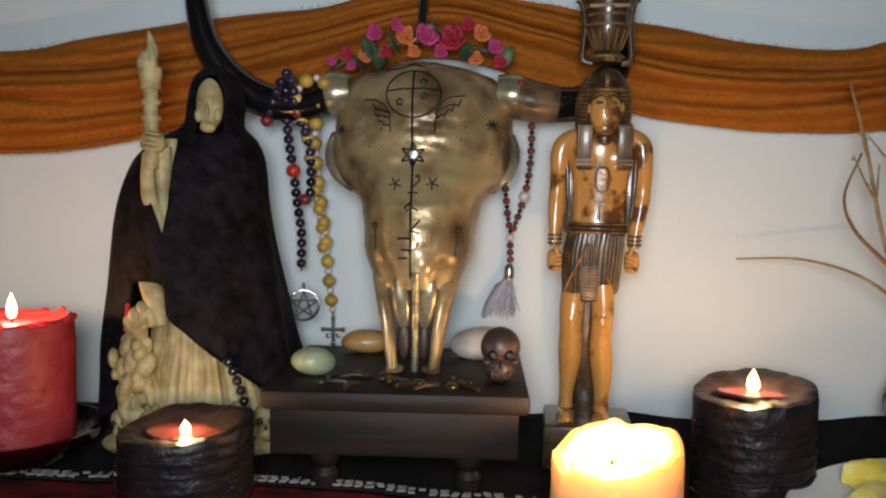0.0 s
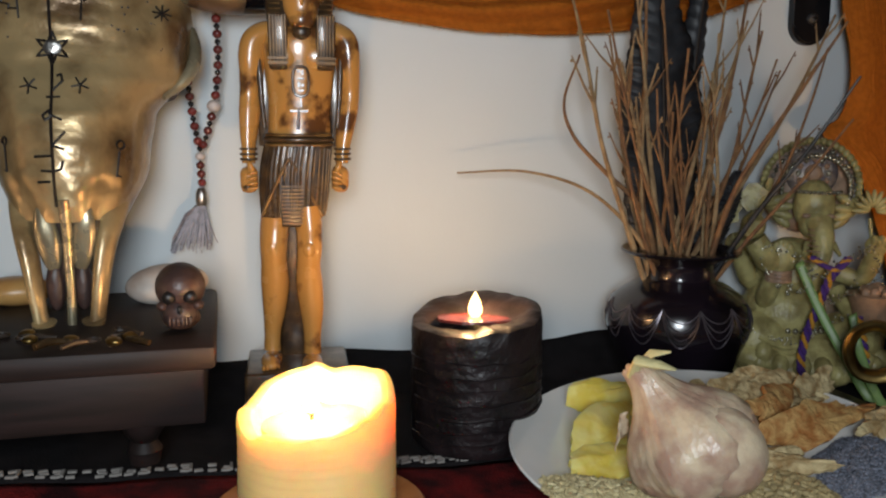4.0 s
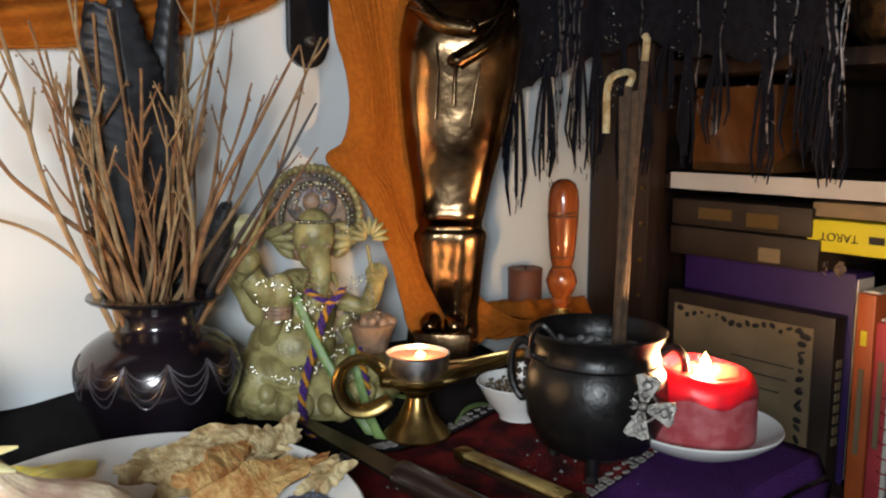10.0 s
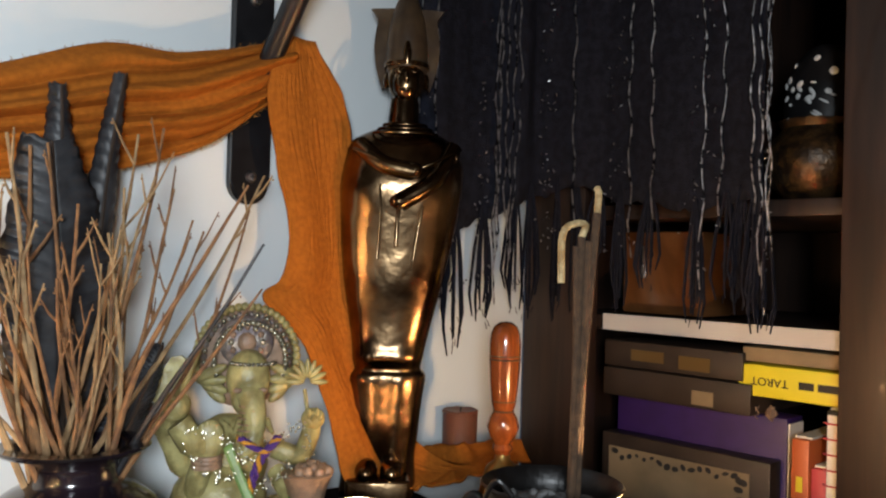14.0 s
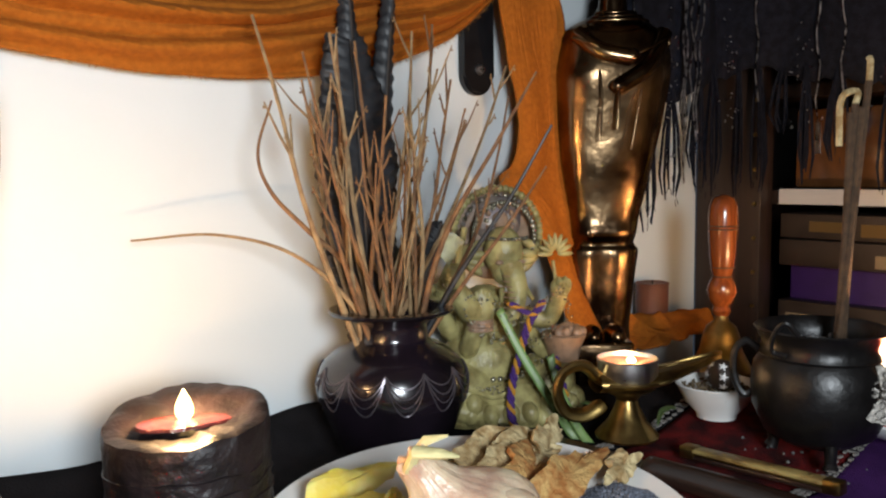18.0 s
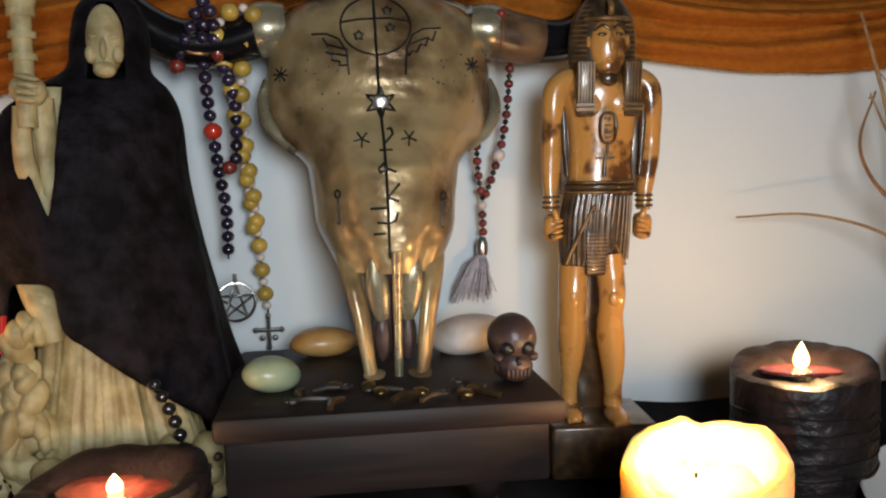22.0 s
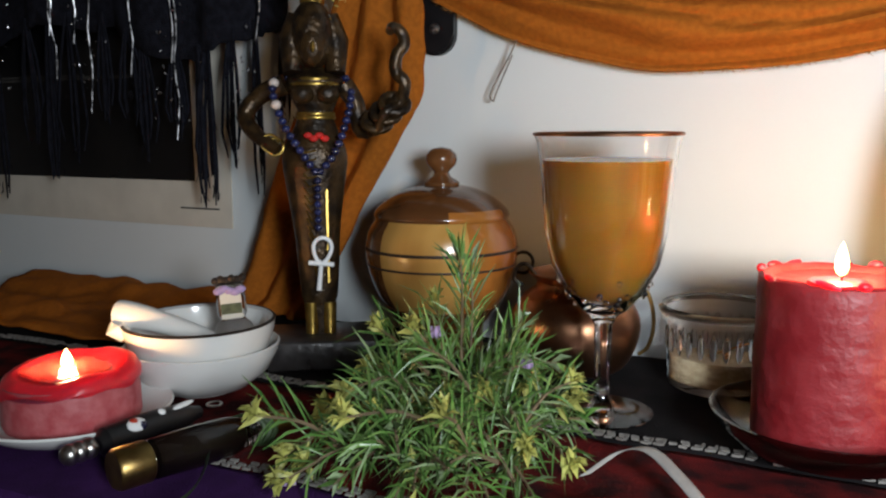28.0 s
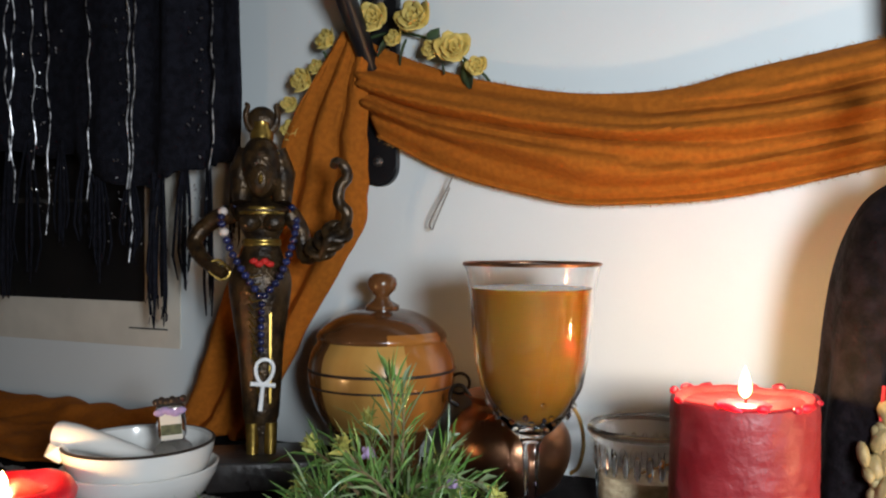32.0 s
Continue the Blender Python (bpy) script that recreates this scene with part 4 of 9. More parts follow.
tube(ring, .0009, 6, bm, caps=False)
for k in range(4):
    m = pose(0, 0, 0, 0, k * 90, 0)
    for ph in (0, math.pi):
        tube([m @ Vector((.0030 * math.sin(s * 7 + ph) * (.5 + s * .6), -.0016, .004 + .0125 * s)) for s in np.linspace(0, 1, 14)], .0006, 5, bm)
part("knotwork", bm, M_tarnished, cr)
bm = bmesh.new()
ell(bm, (0, -.002, 0), (.0028, .0018, .0028), u=12, v=8)
part("centre_boss", bm, M_tarnished, cr)

# ---- bell, small white dish with a ball ----
be = thing("hand_bell", "brass hand bell with a turned red wooden handle", "bell", pose(.618, .514, TZ(.6)) @ Matrix.Diagonal((1, 1, .985, 1)))
part("bell_cup", lathe([(.0245, .0005), (.0250, .002), (.0215, .008), (.0165, .018), (.0140, .030), (.0115, .037), (.0060, .0415), (.0050, .046), (0, .046)], 40), M_brass, be)
part("handle", lathe([(0, .046), (.0058, .046), (.0075, .050), (.0062, .0535), (.0090, .058), (.0118, .066), (.0100, .0725), (.0072, .0775), (.0088, .083), (.0102, .096), (.0112, .112), (.0114, .126), (.0106, .134), (.0085, .1395), (.0045, .1425), (0, .1432)], 32), M_turned, be)
for z, r in ((.0775, .0079), (.118, .0117), (.1155, .0117), (.085, .0094)):
    part("turned_groove", lathe([(r - .0006, z - .0008), (r, z), (r - .0006, z + .0008)], 32), M_burnt, be)
wb = thing("small_dish", "small white china dish of dried herbs", "dish", pose(.533, .466, TZ(.533)) @ Matrix.Diagonal((.94, .94, 1.12, 1)))
part("bowl", lathe([(0, .0005), (.014, .0005), (.0145, .003), (.022, .010), (.0285, .0195), (.0300, .0215), (.0290, .0222), (.0270, .0195), (.020, .0118), (0, .0095)], 44), M_white, wb)
bm = bmesh.new()
q = random.Random(5)
for k in range(150):
    a, r = q.uniform(0, 6.28), .025 * math.sqrt(q.random())
    ell(bm, (r * math.cos(a), r * math.sin(a), .0165 + q.uniform(0, .003)), (.0022, .0009, .0007), (q.uniform(-30, 30), q.uniform(-30, 30), q.uniform(0, 180)), u=6, v=4)
tagged(part("herb_filling", bm, M_stem, wb), kind="stuff")
ba = thing("patterned_ball", "small dark ball with white star shapes lying in the dish", "ball", (.532, .462, TZ(.533) + .0305))
bm = bmesh.new()
ell(bm, (0, 0, 0), .0105, u=24, v=16)
part("sphere", bm, M_bk_brown, ba)
for k, (th, ph) in enumerate([(i * 72 + 20 * (j % 2), j) for j in (-35, 5, 45) for i in range(5)]):
    bm = bmesh.new()
    vs = [bm.verts.new((rr * math.cos(a), rr * math.sin(a), .0108 - .0006 * (rr > .003))) for a, rr in [(math.pi * i / 5, .0036 if i % 2 == 0 else .0015) for i in range(10)]]
    bm.faces.new(vs)
    part("white_star", bm, M_white_gloss, ba, "", pose(0, 0, 0, 90 - ph, 0, th), smooth=False)
ht = thing("red_charm", "small shiny red paper charm tucked behind the dish", "charm", pose(.557, .500, TZ(.55) + .006, 20, 30, 15))
bm = bmesh.new()
box(bm, (0, 0, .004), (.022, .0016, .016), bevel=.0006)
part("charm_body", bm, M_red_small, ht)

# ---- vase, twigs and feathers ----
va = thing("black_vase", "round-bellied iridescent black vase with a flared rim", "vase", pose(.339, .577, T) @ Matrix.Diagonal((.885, .885, 1.08, 1)))
part("vase_body", lathe([tuple(p) for p in smoothline([(.0, -.0145), (.030, -.0145), (.041, -.004), (.0475, .009), (.0535, .022), (.0545, .030), (.050, .041), (.038, .049), (.0275, .0535), (.0255, .058), (.0265, .064), (.034, .0685)], 4)] + [(.0435, .0700), (.0448, .0712), (.0440, .0724), (.033, .0722), (.0245, .066), (.0225, .058), (.024, .052), (0, .030)], 64), M_vase, va)
for k in range(12):      # nested trailed loops round the shoulder
    for dip in (.007, .0115, .016, .0205):
        pts = []
        for f_ in np.linspace(0, 1, 12):
            a = -3.1 + k * 2 * math.pi / 12 + .52 * (f_ - .5)
            z = .0425 - dip * math.sin(math.pi * f_) ** .8 - .0008 * dip / .007
            r = float(np.interp(z, [.009, .022, .030, .0355, .041, .045, .049], [.0475, .0535, .0545, .0531, .0502, .0452, .0382])) + .0003
            pts.append((r * math.cos(a), r * math.sin(a), z))
        part("trailed_loop", tube(pts, .0005, 5), M_vase_loop, va, "silvery trailed line")

tw = thing("twig_bunch", "bunch of dry brown twigs standing in the black vase", "twigs", (.341, .584, T))
q = random.Random(17)


def twig(base, tip, r0, bend, sides, mat_):
    bm = bmesh.new()
    b, t_ = Vector(base), Vector(tip)
    mid = b.lerp(t_, .5) + Vector(bend)
    line = smoothline([b, b.lerp(mid, .5) + Vector(bend) * .12, mid, mid.lerp(t_, .55) + Vector((q.uniform(-.003, .003), 0, 0)), t_], 5)
    n = len(line)
    tube(line, [r0 * (1 - .62 * i / n) * (1 + .18 * (i % 4 == 0)) for i in range(n)], 7, bm)
    for k in range(sides):
        i = int(n * q.uniform(.45, .92))
        p = Vector(line[i])
        d = (Vector(line[min(i + 1, n - 1)]) - Vector(line[i - 1])).normalized()
        o = (d + Vector((q.uniform(-.8, .8), q.uniform(-.5, .5), q.uniform(0, .5)))).normalized()
        L = q.uniform(.006, .034)
        tube([p, p + o * L * .5, p + o * L + Vector((0, 0, .003))], [r0 * .5, r0 * .42, r0 * .22], 5, bm)
        ell(bm, p + o * L, r0 * .5, u=6, v=4)
    part("twig", bm, mat_, tw)


TIPS = [(.328, .987), (.39, 1.001), (.433, .944), (.300, .964), (.298, .932), (.377, .967), (.402, .968), (.272, .999), (.288, .977), (.39, .974), (.404, 1.006), (.301, .948), (.333, .988), (.479, .984), (.45, .958), (.31, .99), (.345, .955), (.36, .94), (.415, .95), (.318, .93), (.37, .93)]
for k, (x, z) in enumerate(TIPS):
    a = q.uniform(0, 6.28)
    twig((.018 * math.cos(a), .014 * math.sin(a), .035), (x - .352, q.uniform(-.018, .022), z - T), q.uniform(.0014, .0021), ((x - .352) * .12 + q.uniform(-.006, .006), q.uniform(-.006, .006), .004), 4, (M_twig, M_twig_tip)[k % 2])
for k in range(14):      # shorter ones crowding the neck
    a = q.uniform(0, 6.28)
    x, z = q.uniform(-.05, .05), q.uniform(.11, .185)
    twig((.019 * math.cos(a), .016 * math.sin(a), .035), (x, q.uniform(-.03, .02), z), q.uniform(.0010, .0017), (x * .1, q.uniform(-.005, .005), 0), 2, (M_twig, M_twig_tip)[k % 2])
# long single twigs: one drooping far over the wall side, two dark ones to the other side
def lone(pts, r, m):
    line = smoothline(pts, 8)
    bm = tube(line, [r * (1 - .7 * i / len(line)) for i in range(len(line))], 7)
    for i in range(3, len(line), 4):
        ell(bm, line[i], r * .9 * (1 - .6 * i / len(line)), u=6, v=4)
    part("long_twig", bm, m, tw)


lone([(-.014, -.01, .045), (-.031, -.006, .083), (-.060, .012, .115), (-.098, .034, .128), (-.144, .045, .127)], .0018, M_twig_tip)
lone([(-.012, 0, .045), (-.026, 0, .10), (-.055, .004, .130), (-.076, .006, .152), (-.083, .008, .175), (-.072, .010, .205)], .0021, M_twig)
lone([(.012, -.01, .045), (.030, -.035, .098), (.050, -.06, .145), (.069, -.078, .190)], .0022, M_feather)
lone([(.016, -.008, .045), (.032, -.03, .085), (.055, -.055, .130), (.075, -.068, .165)], .0019, M_twig)
lone([(.010, -.012, .045), (.022, -.03, .12), (.045, -.055, .18), (.062, -.072, .222)], .0022, M_twig)


def feather(pts, widths, label, m=M_feather, notch=True, seed=1):
    """A broad dark feather: a shaft with two combed vanes."""
    t = thing("feather", label, "feather", (.345, .588, T), "dark feathers in the vase")
    line = smoothline(pts, 10)
    W = [float(np.interp(i / (len(line) - 1), np.linspace(0, 1, len(widths)), widths)) for i in range(len(line))]
    part("shaft", tube(line, [.0017 * (1 - .6 * i / len(line)) + .0003 for i in range(len(line))], 7), M_bk_brown, t)
    for sgn in (-1, 1):
        def fn(u, v, sgn=sgn):
            i = min(int(u * (len(line) - 1)), len(line) - 2)
            f = u * (len(line) - 1) - i
            p = np.array(line[i]) * (1 - f) + np.array(line[i + 1]) * f
            w = (W[i] * (1 - f) + W[i + 1] * f) * (1 + .10 * nz(u * 14, seed) + (.22 * max(0, nz(u * 9, sgn * 3, seed)) if notch else 0))
            return (p[0] + sgn * w * v, p[1] + .006 * v * v - .0012 * math.sin(u * 170) * v, p[2] + .30 * w * v + .002 * nz(u * 40, v * 4))
        thicken(part("vane", sheet(fn, 110, 8), m, t), .0005)


feather([(0, .012, .04), (-.006, .012, .10), (-.010, .012, .17), (-.016, .012, .245)], [.016, .028, .031, .014], "broad grey-black feather with a torn edge in the vase", seed=3)
feather([(.006, .016, .04), (.010, .018, .12), (.018, .02, .22), (.028, .022, .292)], [.007, .009, .0085, .004], "narrow black feather with a ragged tip in the vase", seed=5)
feather([(-.004, .017, .05), (-.005, .019, .14), (-.006, .022, .22), (-.008, .024, .280)], [.008, .012, .010, .005], "tall black feather behind the twigs in the vase", seed=8)
feather([(.012, .006, .04), (.028, .006, .075), (.040, .004, .105), (.048, .002, .128)], [.006, .014, .012, .003], "short black feather leaning out of the vase", seed=11, notch=False)

# ---- left side: bowls, jar, goblet, pots ----
mo = thing("white_bowl", "plain white china bowl holding a mortar", "bowl", pose(-.643, .455, T - .001) @ Matrix.Diagonal((.97, .97, .77, 1)))
part("bowl_body", lathe([(0, .001), (.020, .001), (.0215, .003), (.030, .006), (.0415, .018), (.0475, .032), (.0492, .0395), (.0480, .0402), (.0455, .032), (.0395, .0195), (.028, .0095), (0, .007)], 60), M_white, mo)
mr = thing("mortar", "white porcelain mortar nested in a bowl", "mortar", pose(-.644, .455, T + .0095) @ Matrix.Diagonal((.985, .985, .93, 1)))
part("mortar_cup", lathe([(0, .001), (.022, .001), (.034, .008), (.0425, .019), (.0460, .031), (.0468, .0365), (.0455, .0378), (.0425, .0365), (.0405, .027), (.034, .014), (0, .008)], 60), M_white, mr)
part("brown_rim", lathe([(.0466, .0362), (.0472, .0372), (.0462, .0382), (.0452, .0380)], 60), M_bk_brown, mr, "thin dark brown rim line")
part("spout_lip", tube([(-.030, -.032, .030), (-.035, -.036, .0355), (-.0345, -.0345, .0375)], [.005, .0065, .0045], 10), M_white, mr)
pe = thing("pestle", "white porcelain pestle resting across the mortar", "pestle", (.0085, .0090, -.0115))
part("pestle_body", tube(smoothline([(-.694, .420, .8065), (-.691, .421, .8062), (-.680, .427, .804), (-.660, .437, .797), (-.640, .447, .788), (-.628, .453, .783)], 4), [.004, .0068, .0085, .0088, .0088, .0088, .0085, .0082, .0078, .0074, .007, .0066, .0064, .0062, .006, .006, .006, .0062, .0066, .0068, .005], 20), M_white, pe)
sp = thing("glass_stopper", "small faceted glass ornament with a pink flower picture", "ornament", pose(-.622, .462, T + .030, 6, -4, 40) @ Matrix.Scale(1.06, 4))
part("foot", lathe([(0, 0), (.011, 0), (.0125, .004), (.0105, .011), (.006, .016), (0, .016)], 24), M_glass, sp)
bm = bmesh.new()
box(bm, (0, 0, .0265), (.0165, .010, .022), bevel=.0035)
part("crystal", bm, M_glass, sp)
bm = bmesh.new()
box(bm, (0, -.0056, .0265), (.0120, .0008, .017), bevel=.0003)
part("picture", bm, M_paper, sp, "faded white flower picture", smooth=False)
bm = bmesh.new()
box(bm, (0, -.0062, .0232), (.0116, .0005, .0062), bevel=.0002)
part("printed_leaves", bm, M_bk_olive, sp, "muted green printed leaves", smooth=False)
bm = bmesh.new()
box(bm, (0, -.0060, .0182), (.0124, .0008, .0022), bevel=.0002)
part("white_scroll", bm, M_paper, sp, "small white scroll", smooth=False)
for k in range(5):
    bm = bmesh.new()
    ell(bm, (0, 0, 0), (.0032, .0012, .0022), u=8, v=5)
    part("petal", bm, M_lilac, sp, "", pose(-.006 + .003 * k, -.0062, .034 + .0012 * math.sin(k * 1.6), 0, 0, 0))
for k in range(6):
    bm = bmesh.new()
    ell(bm, (0, 0, 0), (.0024, .003, .0022), u=8, v=5)
    part("crown_knob", bm, M_bk_brown, sp, "", (-.0075 + .003 * k, 0, .0385 + .0008 * (k % 2)))

jar = thing("wooden_jar", "round turned wooden jar with a knobbed lid", "jar", pose(-.550, .603, T, 0, 0, 26.6))
stave = lambda f: 0 if -2.45 < f < -1.22 else 1 if -1.22 <= f < -.1 else 2 if f <= -2.45 or f > 2.6 else 0
bm = lathe([tuple(p) for p in smoothline([(.040, .034), (.0475, .045), (.0530, .060), (.0548, .075), (.0525, .088), (.0468, .0975)], 5)] + [(.044, .0975), (.043, .09), (0, .05)], 72)
for f in bm.faces:
    c = f.calc_center_median()
    f.material_index = stave(math.atan2(c.y, c.x))
part("jar_body", bm, [M_jar_wood, M_jar_orange, M_jar_dark], jar, "pale and orange wooden staves")
part("jar_foot", lathe([(0, .0005), (.030, .0005), (.031, .003), (.0285, .010), (.0295, .018), (.0375, .030), (.0415, .0345), (.0395, .036), (0, .036)], 48), M_jar_dark, jar, "dark brown turned foot")
bm = lathe([tuple(p) for p in smoothline([(.0480, .0978), (.0484, .1005), (.0455, .105), (.036, .1125), (.024, .118), (.013, .1205)], 4)] + [(0, .1205)], 64)
for f in bm.faces:
    c = f.calc_center_median()
    f.material_index = 1 if c.z < .1045 and -1.5 < math.atan2(c.y, c.x) < -.5 else 0
part("lid", bm, [M_jar_dark, M_jar_orange], jar, "brown turned wooden lid")
part("knob", lathe([(.0125, .1200), (.0130, .1225), (.0110, .1240), (.0065, .1265), (.0052, .1295), (.0070, .1315), (.0100, .1345), (.0112, .1385), (.0104, .1425), (.0070, .1460), (0, .1475)], 32), M_jar_dark, jar)
for z, r in ((.0765, .0549), (.0655, .0540)):
    part("burnt_line", lathe([(r, z - .0011), (r + .0004, z), (r, z + .0011)], 64), M_burnt, jar)
part("side_ring", tube([(.0075 * math.cos(a), 0, .0075 * math.sin(a)) for a in np.linspace(0, 2 * math.pi, 25)], .0012, 8, caps=False), M_iron, jar, "small dark metal ring", pose(.0575, -.012, .066, 0, 0, 10))

go = thing("goblet", "stemmed glass goblet filled with cloudy amber drink", "goblet", pose(-.4065, .5184, T) @ Matrix.Diagonal((.945, .945, 1, 1)))
gob = [(.0000, .0008), (.030, .0008), (.0305, .0018), (.020, .0032), (.008, .0052), (.0045, .010), (.0040, .022), (.0042, .040), (.0055, .052), (.0085, .0575), (.0140, .0610), (.0235, .0715), (.0315, .0865), (.0350, .1020), (.0368, .1200), (.0385, .1400), (.0410, .1535), (.0425, .1575)]
gin = [(.0415, .1577), (.0398, .1532), (.0373, .1400), (.0356, .1200), (.0338, .1020), (.0304, .0875), (.0224, .0730), (.0130, .0632), (0, .0605)]
part("glass_body", lathe(gob + gin, 64), M_glass, go)
liq = [(0, .0615), (.0126, .0642), (.0218, .0738), (.0298, .0880), (.0332, .1022), (.0350, .1200), (.0366, .1390), (.0371, .1440), (0, .1440)]
part("drink", lathe(liq, 64), M_juice, go, "cloudy amber liquid")
# copper-coloured ring for the dark band that refraction makes at the rim
part("rim_refraction", lathe([(.0428, .1568), (.0430, .1580), (.0420, .1588), (.0412, .1580)], 64), M_copper, go, "thin brown ring for the refracted dark band of the rim")
q = random.Random(70)
for k in range(46):      # moulded glass beads round the base of the bowl
    a, z = q.uniform(0, 6.28), q.uniform(.063, .080)
    r = float(np.interp(z, [.061, .0715, .0865], [.0148, .0242, .0322]))
    bm = bmesh.new()
    ell(bm, (0, 0, 0), q.uniform(.0010, .0019), u=8, v=6)
    part("glass_bead", bm, (M_glass, M_bead_k, M_glass)[k % 3], go, "", (r * math.cos(a), r * math.sin(a), z))
part("stem_facet", lathe([(.0046, .012), (.0052, .020), (.0050, .036), (.0058, .046), (.0048, .054)], 6), M_glass, go)

gj = thing("glass_jar", "small clear cut-glass jar half full of pale sand", "jar", pose(-.354, .602, T) @ Matrix.Diagonal((1.30, 1.30, .92, 1)))
part("glass_wall", lathe([(0, .0006), (.0235, .0006), (.0248, .003), (.0256, .020), (.0262, .045), (.0284, .0485), (.0296, .0520), (.0296, .0545), (.0283, .0565), (.0264, .0550), (.0250, .048), (.0243, .020), (.0234, .006), (0, .005)], 56), M_glass, gj).visible_shadow = False
part("sand", lathe([(0, .0055), (.0230, .0065), (.0240, .0205), (.0232, .0225), (.010, .0215), (0, .0205)], 40), M_sand, gj)
for k in range(28):
    a = 2 * math.pi * k / 28
    bm = bmesh.new()
    ell(bm, (0, 0, 0), (.0018, .0010, .0090), u=6, v=6)
    part("cut_facet", bm, M_glass, gj, "", pose(.0257 * math.cos(a), .0257 * math.sin(a), .034, 0, 0, math.degrees(a) + 90))
part("straw", tube([(-.010, .0, .018), (.006, .004, .030), (.021, .006, .040)], .0009, 6), M_cord_o, gj, "dry golden straw")
# tinted ring over the clear rim, its refracted darkness put in as colour
part("rim_band", lathe([(.0291, .0512), (.0299, .0525), (.0299, .0540), (.0291, .0552)], 56), M_dark_glass, gj, "dark glass ring for the refraction in the thick rim")

cp = thing("copper_kettle", "round copper pot with a lip and wire handles", "kettle", pose(-.448, .598, T, 0, 0, 17))
part("pot_body", lathe([tuple(p) for p in smoothline([(0, .0006), (.026, .0008), (.036, .008), (.0425, .024), (.0420, .038), (.0345, .050), (.027, .056), (.0255, .060)], 5)] + [(.0300, .0645), (.0310, .0655), (.0302, .0662), (.0245, .061), (0, .058)], 60), M_copper, cp)
part("wire_handle", tube(smoothline([(.028, -.004, .063), (.038, -.006, .064), (.0475, -.006, .052), (.0510, -.005, .034), (.0480, -.004, .018), (.042, -.003, .012)], 7), .0013, 8), M_brass, cp, "bent brass wire handle")
part("ring_handle", tube(smoothline([(-.026, -.008, .064), (-.032, -.010, .072), (-.038, -.010, .070), (-.040, -.010, .062), (-.034, -.010, .058)], 6), .0014, 8), M_iron, cp)
part("knuckle", tube([(.026, -.004, .0625), (.034, -.006, .066), (.037, -.006, .062)], .0028, 8), M_iron, cp)
cup = thing("china_cup", "small white china cup at the dim table end", "cup", (-.825, .388, T - .001))
part("cup_body", lathe([(0, .001), (.016, .001), (.018, .004), (.024, .014), (.0265, .026), (.0258, .0265), (.022, .014), (0, .006)], 40), M_white, cup)

# ---- rosemary bunch ----
ro = thing("rosemary_bunch", "fresh green rosemary sprigs with yellow young tips, laid in a heap", "herbs", pose(-.440, .418, T) @ Matrix.Diagonal((.70, .74, .92, 1)))
q = random.Random(23)


def needle(bm, p, d, n_, L, w, mi):
    """One narrow leaf, folded along its middle and curved towards its tip."""
    d = Vector(d).normalized()
    s = d.cross(Vector(n_)).normalized() * w
    nn = s.cross(d).normalized() * w * .45
    bend = Vector(n_).normalized() * L * q.uniform(-.16, .16)
    a = Vector(p)
    tip = a + d * L + Vector((0, 0, -L * .06)) + bend
    m1 = a + d * L * .5 + Vector((0, 0, L * .05)) + bend * .2
    v = [bm.verts.new(x) for x in (a - s * .5, a + s * .5, m1 + s + nn, m1, m1 - s + nn, tip)]
    for f in ((0, 1, 2, 3), (0, 3, 4), (2, 5, 3), (3, 5, 4)):
        bm.faces.new([v[i] for i in f]).material_index = mi


def sprig(base, tip, bend, dense, yellow):
    bm = bmesh.new()
    line = [Vector(x) for x in smoothline([base, Vector(base).lerp(Vector(tip), .5) + Vector(bend), tip], 14)]
    tube(line, [.0013 * (1 - .5 * i / len(line)) for i in range(len(line))], 5, bm, 2)
    n = int(dense)
    for k in range(n):
        u = k / n
        i = min(int(u * (len(line) - 1)), len(line) - 2)
        p, d = line[i], (line[i + 1] - line[i]).normalized()
        o = d.orthogonal().normalized()
        o = Matrix.Rotation(k * 2.4 + q.uniform(-.4, .4), 3, d) @ o
        way = (d * q.uniform(.5, 1.9) + o + Vector((q.uniform(-.3, .3), q.uniform(-.3, .3), q.uniform(-.1, .4)))).normalized()
        young = u > .86
        L = q.uniform(.016, .040) * (.5 if young else 1) * (.8 + .2 * u)
        needle(bm, p, way if not young else (d * 1.2 + o * .6), o.cross(d), L, .00085 if not young else .0020, (3 if young and yellow else 1 if q.random() < .18 else 0))
    if yellow:
        for k in range(13):
            o = Vector((q.uniform(-1, 1), q.uniform(-1, 1), q.uniform(-.2, 1))).normalized()
            needle(bm, line[-1], o + (line[-1] - line[-4]).normalized() * .6, (0, 0, 1), .0110, .0027, 3)
    tagged(part("sprig", bm, [M_leafgreen, M_leafpale, M_stem, M_leafyellow], ro, smooth=False), kind="stuff")


